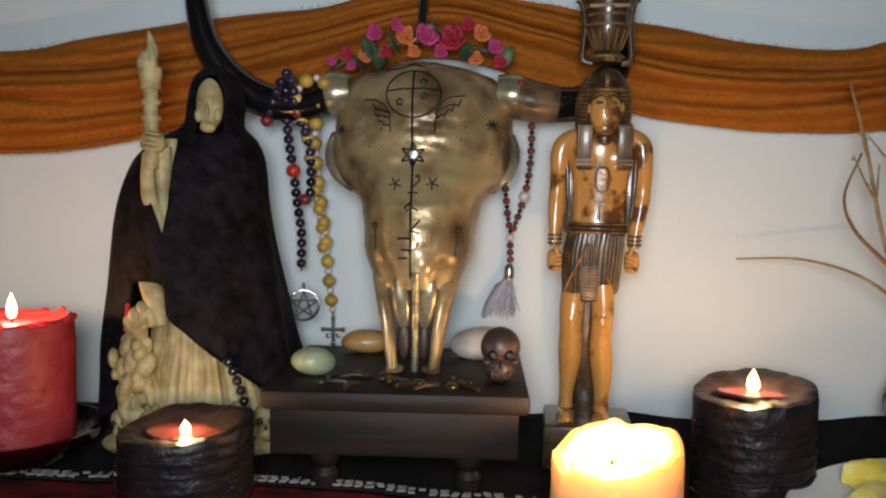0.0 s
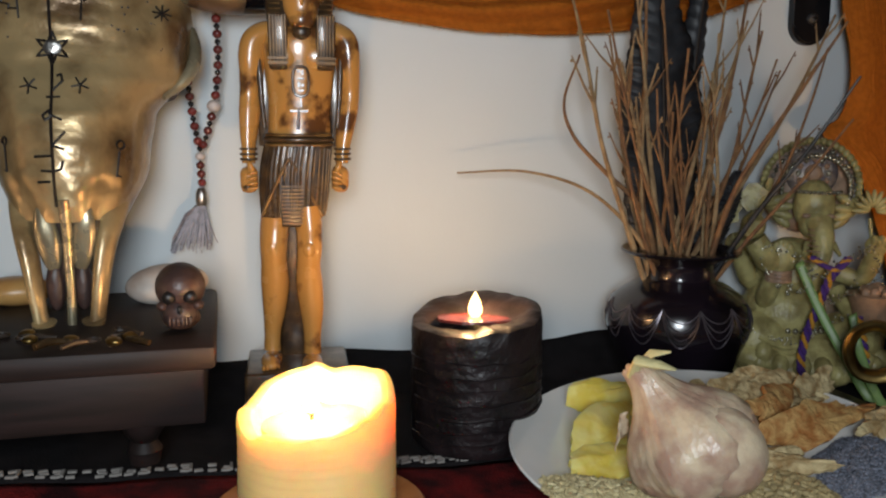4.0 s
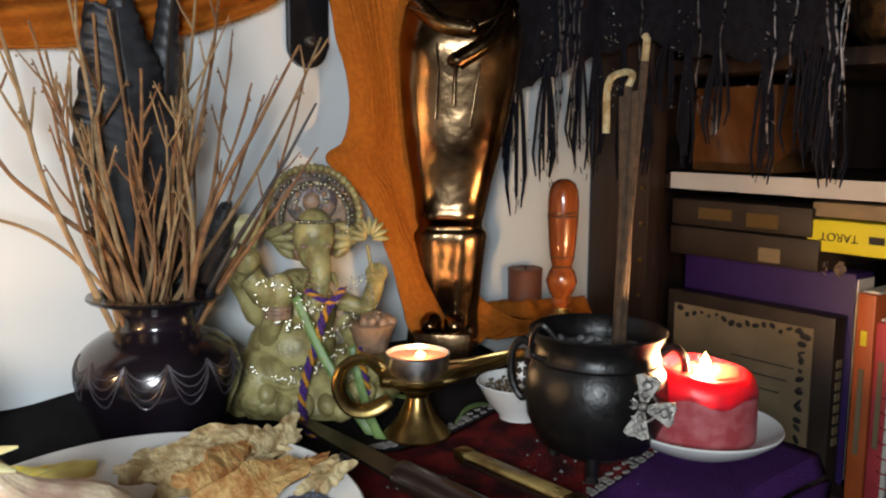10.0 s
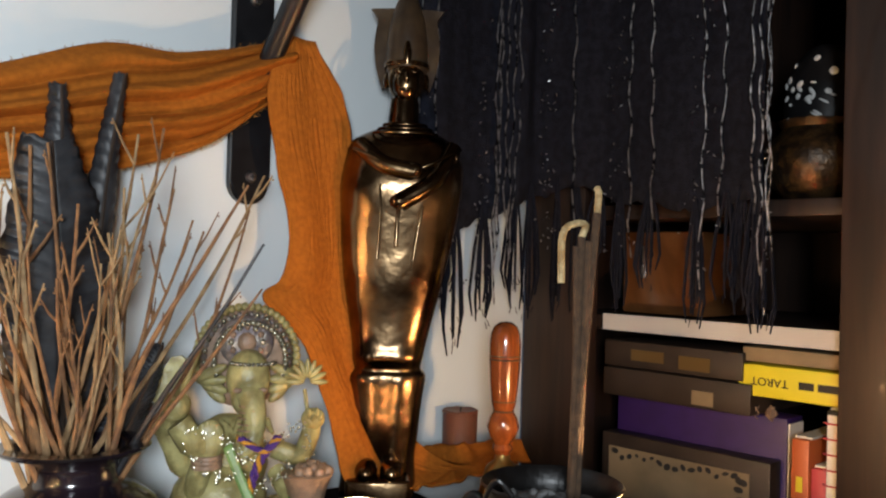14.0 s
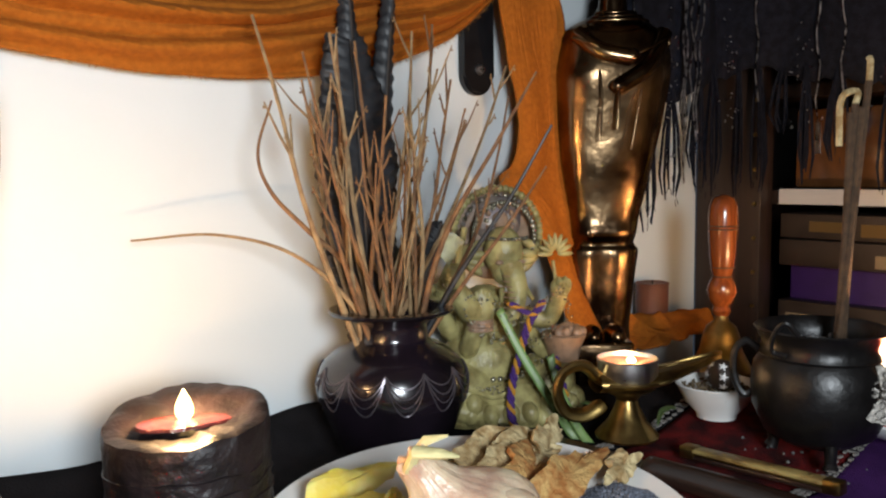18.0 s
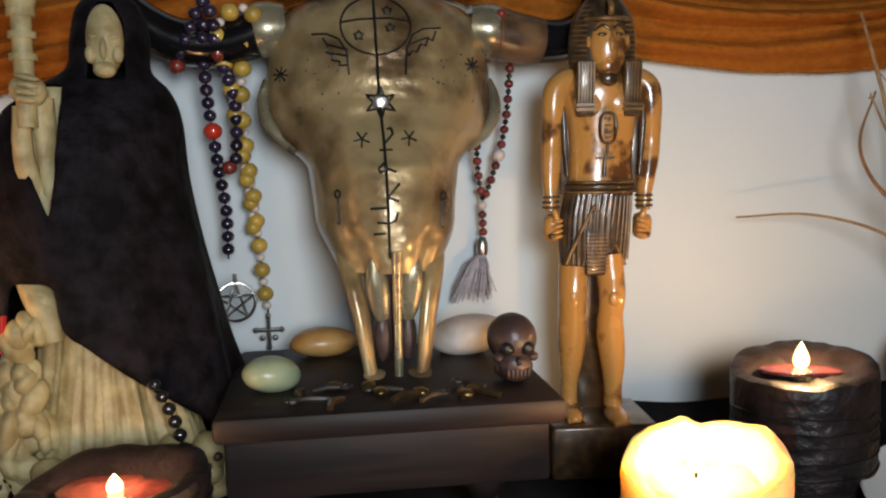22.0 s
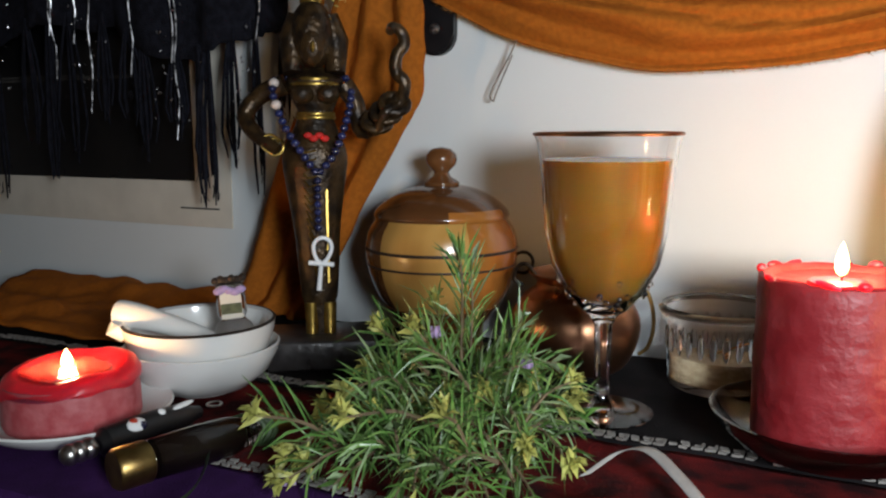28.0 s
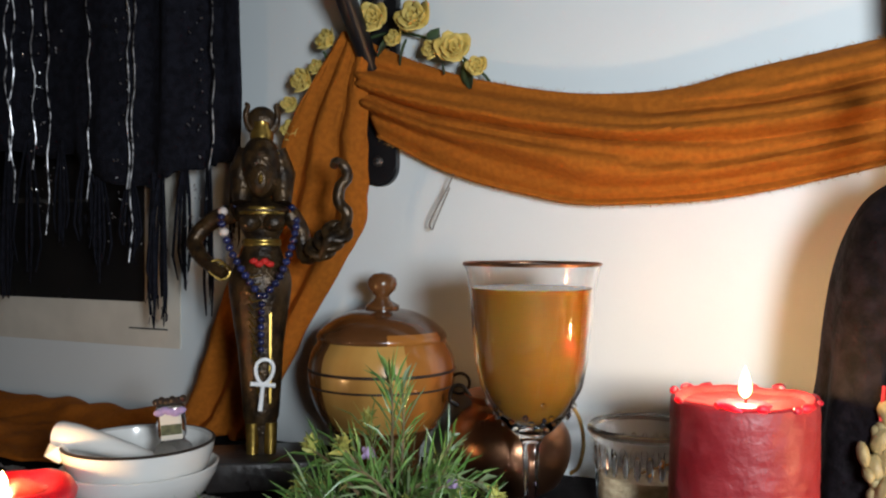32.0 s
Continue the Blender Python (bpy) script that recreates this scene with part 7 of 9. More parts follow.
for x, y, z, s in ((.044, -.038, .020, 1.0), (-.052, -.034, .018, .75), (.026, -.050, .030, .55)):      # small skulls
    ell(rf, (x, y, z + .004 * s), (.0095 * s, .010 * s, .0095 * s), u=14, v=10)
    ell(rf, (x, y - .006 * s, z - .006 * s), (.0062 * s, .0055 * s, .006 * s), u=12, v=8)
    for sg in (-1, 1):
        ell(rf, (x + sg * .0038 * s, y - .0088 * s, z + .003 * s), (.0026 * s, .0022 * s, .0025 * s), mi=1, u=8, v=6)
    ell(rf, (x, y - .0098 * s, z - .0015 * s), (.0011 * s, .0015 * s, .002 * s), mi=1, u=8, v=6)
for x, z, rx, rz in ((-.042, .075, .012, .014), (-.040, .058, .014, .017), (-.046, .040, .012, .018), (-.034, .044, .011, .016), (-.050, .056, .008, .010), (-.036, .090, .009, .010), (-.044, .026, .013, .012)):      # a carved lump at the side
    for j in range(6):      # craggy folds and small limbs
        ell(rf, (x + g.uniform(-.006, .006), -.034 + (.09 - z) * -.08 + g.uniform(-.003, .003), z + g.uniform(-.009, .009)), (rx * g.uniform(.3, .65), .008 * g.uniform(.6, 1), rz * g.uniform(.35, .8)), (g.uniform(-30, 30), g.uniform(-35, 35), 0), u=12, v=8)
for z0, x0 in ((.106, -.031),):
    tube([(x0 - .008, -.026, z0 + .010), (x0, -.034, z0), (x0 + .006, -.036, z0 - .022)], [.005, .0075, .005], 10, rf)
# face
ell(rf, (.0035, -.020, .229), (.0088, .0086, .0172), u=20, v=16)
ell(rf, (.0035, -.028, .224), (.0018, .0030, .0055), u=10, v=8)
ell(rf, (.0035, -.026, .214), (.0055, .0045, .0040), u=12, v=8)
for sg in (-1, 1):
    ell(rf, (.0035 + sg * .0042, -.0272, .2295), (.0026, .0013, .0012), mi=0, u=8, v=6)
    ell(rf, (.0035 + sg * .0060, -.0245, .2215), (.0030, .0040, .0045), u=10, v=8)
tube([(.0005, -.0298, .2155), (.0035, -.0305, .2152), (.0065, -.0298, .2155)], .0006, 5, rf, 0)
# arm, hand and torch
rloft(rf, rows_of([(.120, -.018, -.016, .010, .012), (.150, -.024, -.020, .011, .010), (.180, -.027, -.019, .012, .009), (.206, -.022, -.014, .012, .008)]), 0, 60, .05, 9)
tube(smoothline([(-.030, -.020, .145), (-.033, -.030, .165), (-.034, -.032, .180), (-.033, -.033, .196)], 4), [.004, .0046, .005, .0052, .0052, .0050, .0048, .0046, .0046, .0044, .0042, .0042, .0042], 10, rf)
tube(smoothline([(-.022, -.022, .140), (-.0235, -.028, .170), (-.0245, -.030, .200)], 4), .0058, 10, rf, flat=.6)
ell(rf, (-.029, -.037, .203), (.0085, .0065, .0075), (0, 20, 0), u=14, v=10)
for k in range(4):
    ell(rf, (-.0295 + .0005 * k, -.0435, .1985 + .0033 * k), (.0058, .0022, .0017), (0, 12, 0), u=10, v=6)
tube([(-.030, -.037, .186), (-.030, -.037, .236)], .0045, 12, rf)
for z in (.218, .228, .238):
    tube([(-.030, -.037, z - .0015), (-.030, -.037, z + .0015)], [.0062, .0062], 12, rf)
tube([(-.030, -.037, .236), (-.030, -.037, .245), (-.030, -.037, .250)], [.0045, .0075, .0070], 12, rf)
tube(smoothline([(-.030, -.037, .248), (-.0315, -.038, .254), (-.029, -.037, .260), (-.0295, -.037, .266), (-.031, -.037, .273)], 5), [.78 * r_ for r_ in [.006, .0072, .008, .0085, .0086, .0082, .0076, .007, .0066, .0062, .0058, .0052, .0046, .004, .0036, .0032, .0028, .0024, .002, .0014, .0006]], 12, rf)
tube([(-.028, -.041, .250), (-.027, -.0425, .257), (-.029, -.042, .265)], [.003, .0025, .0008], 8, rf)
whole("robed_figurine", rf, [M_bone, M_bk_brown], "bone-coloured resin figurine in a robe holding a torch", "figurine", pose(RX, RY, T, 0, 0, 6), angle=60)

bm = bmesh.new()
CK = rows_of([(.000, -.004, .006, .078, .062), (.024, -.004, .006, .073, .058), (.088, -.010, .006, .062, .050), (.153, -.013, .004, .052, .042), (.190, -.008, .002, .044, .034), (.205, -.002, 0, .033, .026), (.216, .002, 0, .020, .022), (.232, .0035, .002, .0185, .022), (.247, .0035, .003, .015, .018), (.256, .0035, .004, .007, .009)], 22)
seg = 230
rings = []
for z, cx_, cy_, rx, ry in CK:
    ring_ = []
    for k in range(seg):
        a = 2 * math.pi * k / seg
        low = max(0, 1 - z / .2)
        fl = 1 + .05 * low * math.sin(9 * a + 2 * nz(z * 12, 1)) + .03 * low * nz(math.cos(a) * 3, math.sin(a) * 3, z * 14) + .012 * math.sin(17 * a + z * 40) * low
        ring_.append(bm.verts.new((cx_ + rx * fl * math.cos(a), cy_ + ry * fl * math.sin(a), z)))
    rings.append(ring_)
for A_, B_ in zip(rings, rings[1:]):
    for k in range(seg):
        j = (k + 1) % seg
        c = (A_[k].co + B_[j].co) / 2
        front = c.y < -.004
        hem = .112 if c.x < -.021 else .090 - .80 * (c.x + .021)
        if front and -.046 < c.x < .066 and c.z < hem:
            continue
        if front and abs(c.x - .0035) < .0088 - .0055 * max(0, (c.z - .238) / .011) and .209 < c.z < .249:
            continue
        if front and -.041 + max(0, .190 - c.z) * .36 < c.x < -.0165 - max(0, .2 - c.z) * .11 and .138 < c.z < .207:
            continue
        bm.faces.new((A_[k], A_[j], B_[j], B_[k]))
bm.faces.new(rings[-1])
bmesh.ops.delete(bm, geom=[v for v in bm.verts if not v.link_faces], context="VERTS")
for step in range(14):      # draw the cut edges of the cloth out smooth
    moved = {}
    for v in bm.verts:
        ends = [e.other_vert(v).co for e in v.link_edges if e.is_boundary]
        if len(ends) == 2 and v.co.z > .003:
            moved[v] = v.co * .4 + (ends[0] + ends[1]) * .3
    for v, co in moved.items():
        v.co = co
ck = thing("velvet_cloak", "black crushed-velvet hooded cloak on the robed figurine", "cloak", pose(RX, RY, T, 0, 0, 6))
thicken(part("cloak_body", bm, M_velvet, ck, angle=80), .0018, 0)
part("red_lining_edge", tube([(-.0465, -.036, .098), (-.048, -.037, .080)], .0016, 6, flat=.5), M_redtag, ck, "bright red lining edge")
part("white_hem_thread", tube([(-.050, -.034, .0415), (-.042, -.037, .0415)], .0011, 6), M_dash, ck, "short white thread")
nb = thing("bead_necklace", "string of shiny black beads hanging from the figurine's robe", "necklace")
string(nb, [(RX + .024, RY - .048, T + .066), (RX + .030, RY - .050, T + .056), (RX + .036, RY - .052, T + .042), (RX + .039, RY - .054, T + .030)], lambda k: (.0034, M_bead_k) if k < 5 else (.0050, M_bk_brown))
string(nb, [(RX + .040, RY - .060, T + .024), (RX + .043, RY - .064, T + .014), (RX + .040, RY - .072, T + .006)], lambda k: (.0036, M_bead_k))

# ---- the amber statue in a kilt ----
ph = bmesh.new()
AM, PT, GD = 0, 1, 2


def PX(px, py, y=0.0):
    return ((px - 931 - .025 * (725 - py)) * .000402, y, (725 - py) * .000402)


def KX(cx, cy, y=0.0):
    """A drawn place on the statue: across and down, with its depth."""
    return ((cx - 248) * .000181 + .008, y, PX(0, 78 + .4598 * (cy - 165))[2])


def kloft(rows, mi, seg=48, flute=0.0, n=0, y0=0.0, deep=.62):
    rloft(ph, rows_of([(KX(0, cy)[2], (KX(a, 0)[0] + KX(b, 0)[0]) / 2, y0, (b - a) * .0000905, (b - a) * .0000905 * deep) for cy, a, b in rows], 5), mi, seg, flute, n)


def limb(pts, mi=0, seg=18, flat=1.0):
    """A limb through (across, down, depth, radius) stations."""
    line = smoothline([(*KX(a, b, c), r * .000181) for a, b, c, r in pts], 5)
    tube([p[:3] for p in line], [float(p[3]) for p in line], seg, ph, mi, flat)


box(ph, (.003, -.002, .0025), (.062, .056, .031), mi=PT, bevel=.002)
box(ph, (.004, .014, .090), (.024, .012, .16), mi=PT, bevel=.003)      # the pillar behind
limb([(160, 960, .000, 46), (152, 1040, .000, 46), (148, 1100, -.002, 44), (148, 1150, -.001, 42), (150, 1220, .001, 46), (146, 1300, .001, 38), (138, 1380, .000, 27), (136, 1440, .000, 28)], flat=1.1)
limb([(262, 970, -.006, 44), (268, 1040, -.008, 42), (268, 1100, -.011, 40), (264, 1150, -.010, 38), (266, 1220, -.008, 43), (272, 1300, -.009, 38), (272, 1380, -.010, 28), (272, 1440, -.010, 29)], flat=1.1)
for cx, fy in ((134, -.001), (270, -.011)):
    ell(ph, KX(cx, 1462, fy - .008), (.0066, .0165, .0046), mi=AM)
    for t_ in range(5):
        ell(ph, KX(cx - 24 + 12 * t_, 1466, fy - .0230 + .0010 * t_), (.0013, .0030, .0017), mi=AM, u=8, v=6)
    ell(ph, KX(cx + (14 if cx < 200 else -4), 1098, fy - .0078), (.0036, .0018, .0042), mi=AM)      # kneecap
# torso, with the chest and the hollow of the back arm
kloft([(760, 138, 346), (690, 142, 346), (620, 140, 352), (540, 132, 362), (470, 124, 372), (425, 136, 362), (400, 180, 318), (380, 210, 290)], AM, 56)
for cx in (196, 302):
    ell(ph, KX(cx, 500, -.0110), (.0098, .0030, .0085), mi=AM)
for sg, pts, hand, cuff in ((-1, [(190, 428, .001, 30), (140, 432, .001, 37), (104, 456, 0, 40), (94, 496, 0, 41), (92, 540, 0, 38), (86, 610, .001, 33), (82, 670, .000, 33), (78, 730, -.002, 28), (76, 790, -.004, 21), (76, 830, -.005, 20)], (76, 880), 800),
                            (1, [(306, 424, .001, 30), (356, 428, .001, 37), (394, 452, 0, 40), (402, 490, 0, 41), (406, 540, 0, 37), (408, 610, .001, 33), (402, 670, .000, 33), (392, 730, -.002, 28), (383, 790, -.004, 21), (380, 830, -.005, 20)], (374, 880), 800)):
    limb(pts, flat=1.15)
    box(ph, KX(248 + sg * 118, 620, .003), (.0075, .007, .058), mi=PT, bevel=.001)      # the dark web beside the arm
    hx_, hy_ = hand
    box(ph, KX(hx_, hy_, -.006), (.0098, .0120, .0150), (8, 0, sg * 6), AM, .0036)
    for t_ in range(4):      # curled fingers
        ell(ph, KX(hx_ - sg * 12, hy_ - 22 + 16 * t_, -.0125), (.0036, .0022, .0013), (0, sg * 12, 0), AM, u=10, v=6)
    ell(ph, KX(hx_ - sg * 8, hy_ - 38, -.0120), (.0020, .0024, .0044), (0, sg * 20, 0), AM, u=10, v=6)
    ell(ph, KX(hx_ + sg * 4, hy_ + 24, -.0115), (.0028, .0016, .0018), mi=PT, u=8, v=6)
    for t_ in range(3):
        z = KX(0, 785 + 16 * t_)[2]
        tube([(KX(pts[-2][0], 0)[0] + .0046 * math.cos(a), -.0042 + .0050 * math.sin(a), z) for a in np.linspace(0, 6.28, 22)], .0008, 6, ph, PT, caps=False)
    tube([KX(248 + sg * 134, 470, -.0035), KX(248 + sg * 130, 560, -.0050), KX(248 + sg * 126, 640, -.0045), KX(248 + sg * 118, 720, -.0050)], [.0012, .0020, .0016, .0012], 7, ph, PT)
# belt and pleated kilt, its two fronts crossing over a striped apron
kloft([(1000, 112, 322), (930, 108, 334), (850, 112, 340), (790, 124, 346), (770, 130, 348)], PT, 140, .030, 34, -.001, .64)
for cy, rr in ((742, 106), (756, 108), (772, 109)):
    tube([(KX(240, 0)[0] + rr * .000181 * math.cos(a), -.001 + rr * .000181 * .66 * math.sin(a), KX(0, cy)[2]) for a in np.linspace(0, 6.28, 44)], .0010 if cy != 756 else .0017, 7, ph, GD if cy != 756 else PT, caps=False)
for t_ in range(15):
    a = math.pi * (1.12 + .76 * t_ / 14)
    p0 = (KX(240, 0)[0] + .0198 * math.cos(a), -.001 + .0131 * math.sin(a), KX(0, 785)[2])
    low = 985 - 150 * math.exp(-((t_ - 7.0) / 3.2) ** 2)
    p1 = (KX(226, 0)[0] + .0196 * math.cos(a), -.001 + .0134 * math.sin(a), KX(0, low)[2])
    tube([p0, tuple((np.array(p0) + np.array(p1)) / 2 + np.array([0, -.0006, 0])), p1], .00042, 5, ph, GD)
box(ph, KX(217, 955, -.0116), (.0135, .0040, .0270), mi=PT, bevel=.001)
for t_ in range(11):
    box(ph, KX(217, 900 + 11.5 * t_, -.0139), (.0132 - .0001 * abs(t_ - 4), .0010, .00085), mi=GD)
for pts in (((206, 812), (170, 880), (140, 940), (116, 992)), ((206, 812), (250, 880), (286, 950), (312, 998))):
    tube(smoothline([KX(a, b, -.0140 + .000034 * abs(a - 206)) for a, b in pts], 5), .0011, 7, ph, GD)
# striped headcloth with its lappets, and the face
kloft([(440, 168, 330), (400, 146, 352), (350, 140, 358), (300, 142, 358), (250, 152, 350), (210, 176, 330), (180, 206, 302), (165, 232, 276)], PT, 64, 0, 0, .0005, .66)
for sg, cx in ((-1, 180), (1, 330)):
    box(ph, KX(cx, 460, -.0118), (.0112, .0060, .0310), (6, 0, sg * 5), PT, .002)
    for t_ in range(6):
        box(ph, KX(cx - 24 + 9.6 * t_, 456, -.0150), (.0006, .0009, .0275), (6, 0, sg * 5), GD)
    for t_ in range(2):
        box(ph, KX(cx, 508 + 14 * t_, -.0140), (.0116, .0042, .0014), (6, 0, sg * 5), GD)
    for t_ in range(13):      # stripes down the side of the cloth
        cy = 205 + 15 * t_
        half = float(np.interp(cy, [165, 210, 250, 300, 400], [30, 78, 99, 108, 106])) * .000181
        rows_ = [(KX(251, 0)[0] + sg * half * math.cos(a) * 1.01, .0005 - half * .67 * math.sin(a), KX(0, cy)[2] - .0012 * math.sin(a)) for a in np.linspace(.05, .95, 8)]
        tube(rows_, .0005, 5, ph, GD)
ell(ph, KX(256, 335, -.0098), (.0108, .0076, .0165), mi=AM, u=28, v=20)
ell(ph, KX(256, 392, -.0112), (.0078, .0056, .0072), mi=AM, u=20, v=14)
ell(ph, KX(257, 332, -.0172), (.0015, .0024, .0046), mi=AM, u=10, v=8)      # nose
for dz, w in ((374, .0034), (382, .0030)):
    ell(ph, KX(257, dz, -.0158), (w, .0016, .0010), mi=AM, u=10, v=6)
ell(ph, KX(254, 430, -.0128), (.0056, .0034, .0048), mi=PT, u=12, v=8)      # collar under the chin
for sg in (-1, 1):
    ell(ph, KX(257 + sg * 26, 303, -.0160), (.0030, .0012, .0012), mi=PT, u=10, v=6)
    tube(smoothline([KX(257 + sg * 8, 285, -.0166), KX(257 + sg * 26, 276, -.0160), KX(257 + sg * 48, 288, -.0128)], 5), .0008, 6, ph, PT)
    ell(ph, KX(257 + sg * 62, 322, -.0085), (.0018, .0030, .0050), mi=AM, u=8, v=6)
tube([(KX(254, 0)[0] + .0128 * math.cos(a), -.0025 + .0135 * math.sin(a), KX(0, 250)[2] + .001 * math.sin(a)) for a in np.linspace(3.4, 6.0, 18)], .0014, 7, ph, GD)
tube(smoothline([KX(256, 245, -.0160), KX(256, 225, -.0172), KX(256, 205, -.0140)], 5), .0018, 8, ph, GD)
# crown
lathe([(.0090, 0), (.0115, .003), (.0085, .007), (.0120, .0145), (.0155, .024), (.0135, .031), (.0160, .036), (.0175, .055), (.0165, .078), (.0120, .092), (.0065, .100), (0, .103)], 28, ph, PT, at=(.0095, -.002, PX(0, 72)[2]))
for z, r in ((.0035, .0118), (.024, .0158), (.036, .0163), (.031, .0140)):
    tube([(.0095 + r * math.cos(a), -.002 + r * math.sin(a), PX(0, 72)[2] + z) for a in np.linspace(0, 6.28, 30)], .0009, 6, ph, GD, caps=False)
for k in range(7):
    a = math.pi * (1.08 + .84 * k / 6)
    tube([(.0095 + .0095 * math.cos(a), -.002 + .0095 * math.sin(a), PX(0, 72)[2] + .008), (.0095 + .0145 * math.cos(a), -.002 + .0145 * math.sin(a), PX(0, 72)[2] + .021)], .0009, 5, ph, GD)
for sg in (-1, 1):
    tube(smoothline([(.0095 + sg * .010, 0, PX(0, 72)[2]), (.0095 + sg * .0165, 0, PX(0, 66)[2]), (.0095 + sg * .0165, 0, PX(0, 45)[2]), (.0095 + sg * .0155, 0, PX(0, 10)[2]), (.0095 + sg * .0175, 0, PX(0, -25)[2]), (.0095 + sg * .021, 0, PX(0, -35)[2])], 5), .0024, 8, ph, PT)
    for k in range(6):
        z = PX(0, -15 - 28 * k)[2]
        box(ph, (.0095 + sg * .008, -.0185, z), (.010, .0015, .0022), mi=GD)
# chest marks: a ringed panel of signs and a cross with a loop
tube([tuple(np.array(KX(249, 578, -.0158)) + np.array([.0046 * math.copysign(abs(math.cos(a)) ** .6, math.cos(a)), 0, .0082 * math.copysign(abs(math.sin(a)) ** .8, math.sin(a))])) for a in np.linspace(0, 6.28, 34)], .0008, 6, ph, PT, caps=False)
for dx, dy, w, h_ in ((-6, 548, .0018, .0012), (6, 552, .0012, .0026), (0, 570, .0040, .0008), (-6, 588, .0014, .0030), (6, 590, .0016, .0016), (0, 606, .0036, .0010)):
    box(ph, KX(249 + dx, dy, -.0156), (w, .0010, h_), mi=PT)
box(ph, KX(249, 640, -.0146), (.0012, .0012, .0060), mi=PT)
box(ph, KX(242, 668, -.0140), (.0105, .0012, .0012), mi=PT)
tube([KX(242, 660, -.0142), KX(240, 690, -.0140), KX(238, 725, -.0140)], [.0006, .0009, .0013], 6, ph, PT)
whole("kilted_statue", ph, [M_amber, M_patina, M_old_gold], "glossy amber resin statue in a striped headdress and kilt", "statue", pose(.0805, .582, T, 0, 0, -5) @ Matrix.Diagonal((.97, .97, 1, 1)), angle=60)

M_dark_patina = mat("dark_bronze_patina", (0.045, 0.030, 0.020), 0.38, 0.5, scale=40, bump=0.4, bscale=90, color2=(0.10, 0.065, 0.035))

# ---- the tall bronze mummiform statue ----
ob_ = bmesh.new()


def OX(px, py, y=0.0):
    return ((px - 701 + .028 * (910 - py)) * .000443, y, (910 - py) * .000443)


OW = [(905, 50), (880, 49), (840, 46), (800, 48), (740, 50), (700, 52), (685, 60), (665, 62), (640, 66), (600, 74), (550, 84), (500, 93), (430, 102), (370, 106), (325, 103), (295, 92), (278, 70), (262, 34), (250, 27)]
rows = []
for py, w in OW:
    if py > 690:
        w *= 1.34
    d = w * (.62 if py > 300 else .6)
    bulge = -.004 * math.exp(-((py - 660) / 18) ** 2) - .005 * math.exp(-((py - 380) / 50) ** 2)
    rows.append((OX(0, py)[2], OX(712, py)[0] if py < 320 else OX(702 + (860 - py) * .025, py)[0], bulge, w * .000443, d * .000443))
rings = []
for z, cx_, cy_, rx, ry in rows_of(rows, 5):      # flattened front, squared shoulders, hand-worked dents
    ring_ = []
    for k in range(72):
        a = 2 * math.pi * k / 72
        c, s_ = math.cos(a), math.sin(a)
        e = 2 / 2.7
        dent = 1 + .022 * nz(c * 2.2, s_ * 2.2, z * 26) + .010 * nz(c * 6, s_ * 6, z * 60)
        groove = .0012 * math.exp(-(c / .16) ** 2) * min(1, max(0, (.12 - z) / .03)) * (s_ < 0)
        ring_.append(ob_.verts.new((cx_ + rx * abs(c) ** e * (1 if c > 0 else -1) * dent, cy_ + ry * abs(s_) ** e * (1 if s_ > 0 else -1) * dent + groove, z)))
    rings.append(ring_)
for A_, B_ in zip(rings, rings[1:]):
    for k in range(72):
        j = (k + 1) % 72
        ob_.faces.new((A_[k], A_[j], B_[j], B_[k]))
ob_.faces.new(rings[0][::-1])
ob_.faces.new(rings[-1])
box(ob_, (.001, -.010, .0025), (.048, .062, .039), bevel=.003)
for sg in (-1, 1):
    ell(ob_, (.0015 + sg * .0095, -.026, .026), (.009, .018, .009))      # feet under the wrapping
    ell(ob_, (.0025 + sg * .0105, -.0140, OX(0, 664)[2]), (.0085, .0060, .0075))      # knees
hx = .0142
ell(ob_, (hx, -.004, OX(0, 178)[2]), (.0150, .0155, .0185), u=22, v=16)
ell(ob_, (hx, -.015, OX(0, 190)[2]), (.0105, .0070, .0130), u=18, v=12)
ell(ob_, (hx, -.0225, OX(0, 183)[2]), (.0022, .0030, .0050), u=8, v=6)
ell(ob_, (hx, -.0205, OX(0, 203)[2]), (.0048, .0025, .0016), u=8, v=6)
for sg in (-1, 1):
    ell(ob_, (hx + sg * .0060, -.0195, OX(0, 172)[2]), (.0034, .0018, .0018), u=8, v=6)
    ell(ob_, (hx + sg * .0155, -.003, OX(0, 182)[2]), (.0026, .0045, .0065), u=8, v=6)
tube([OX(712, 262, -.004), OX(712, 215, -.004)], [.0125, .0110], 16, ob_)
# white-crown form with a knob and side plumes
lathe([(.0155, -.004), (.0165, .004), (.0160, .020), (.0135, .038), (.0090, .052), (.0062, .058), (.0070, .063), (.0062, .069), (0, .072)], 26, ob_, 1, at=(hx, -.002, OX(0, 160)[2]))
for sg in (-1, 1):
    def plume(u, v, sg=sg):
        w = .009 + .005 * math.sin(math.pi * min(1, u * 1.1)) * v
        lip = .006 * max(0, u - .86) / .14 * v
        return (hx + sg * (.010 + (w + .004 * u) * v + lip), .004 + .004 * v, OX(0, 165)[2] + .052 * u - .012 * v * (1 - u))
    nb_ = sheet(plume, 16, 8, None, 1)
    geom = bmesh.ops.extrude_face_region(nb_, geom=nb_.faces[:])
    bmesh.ops.translate(nb_, vec=(0, .005, 0), verts=[v for v in geom["geom"] if isinstance(v, bmesh.types.BMVert)])
    me = bpy.data.meshes.new("tmp")
    nb_.to_mesh(me)
    nb_.free()
    ob_.from_mesh(me)
    bpy.data.meshes.remove(me)
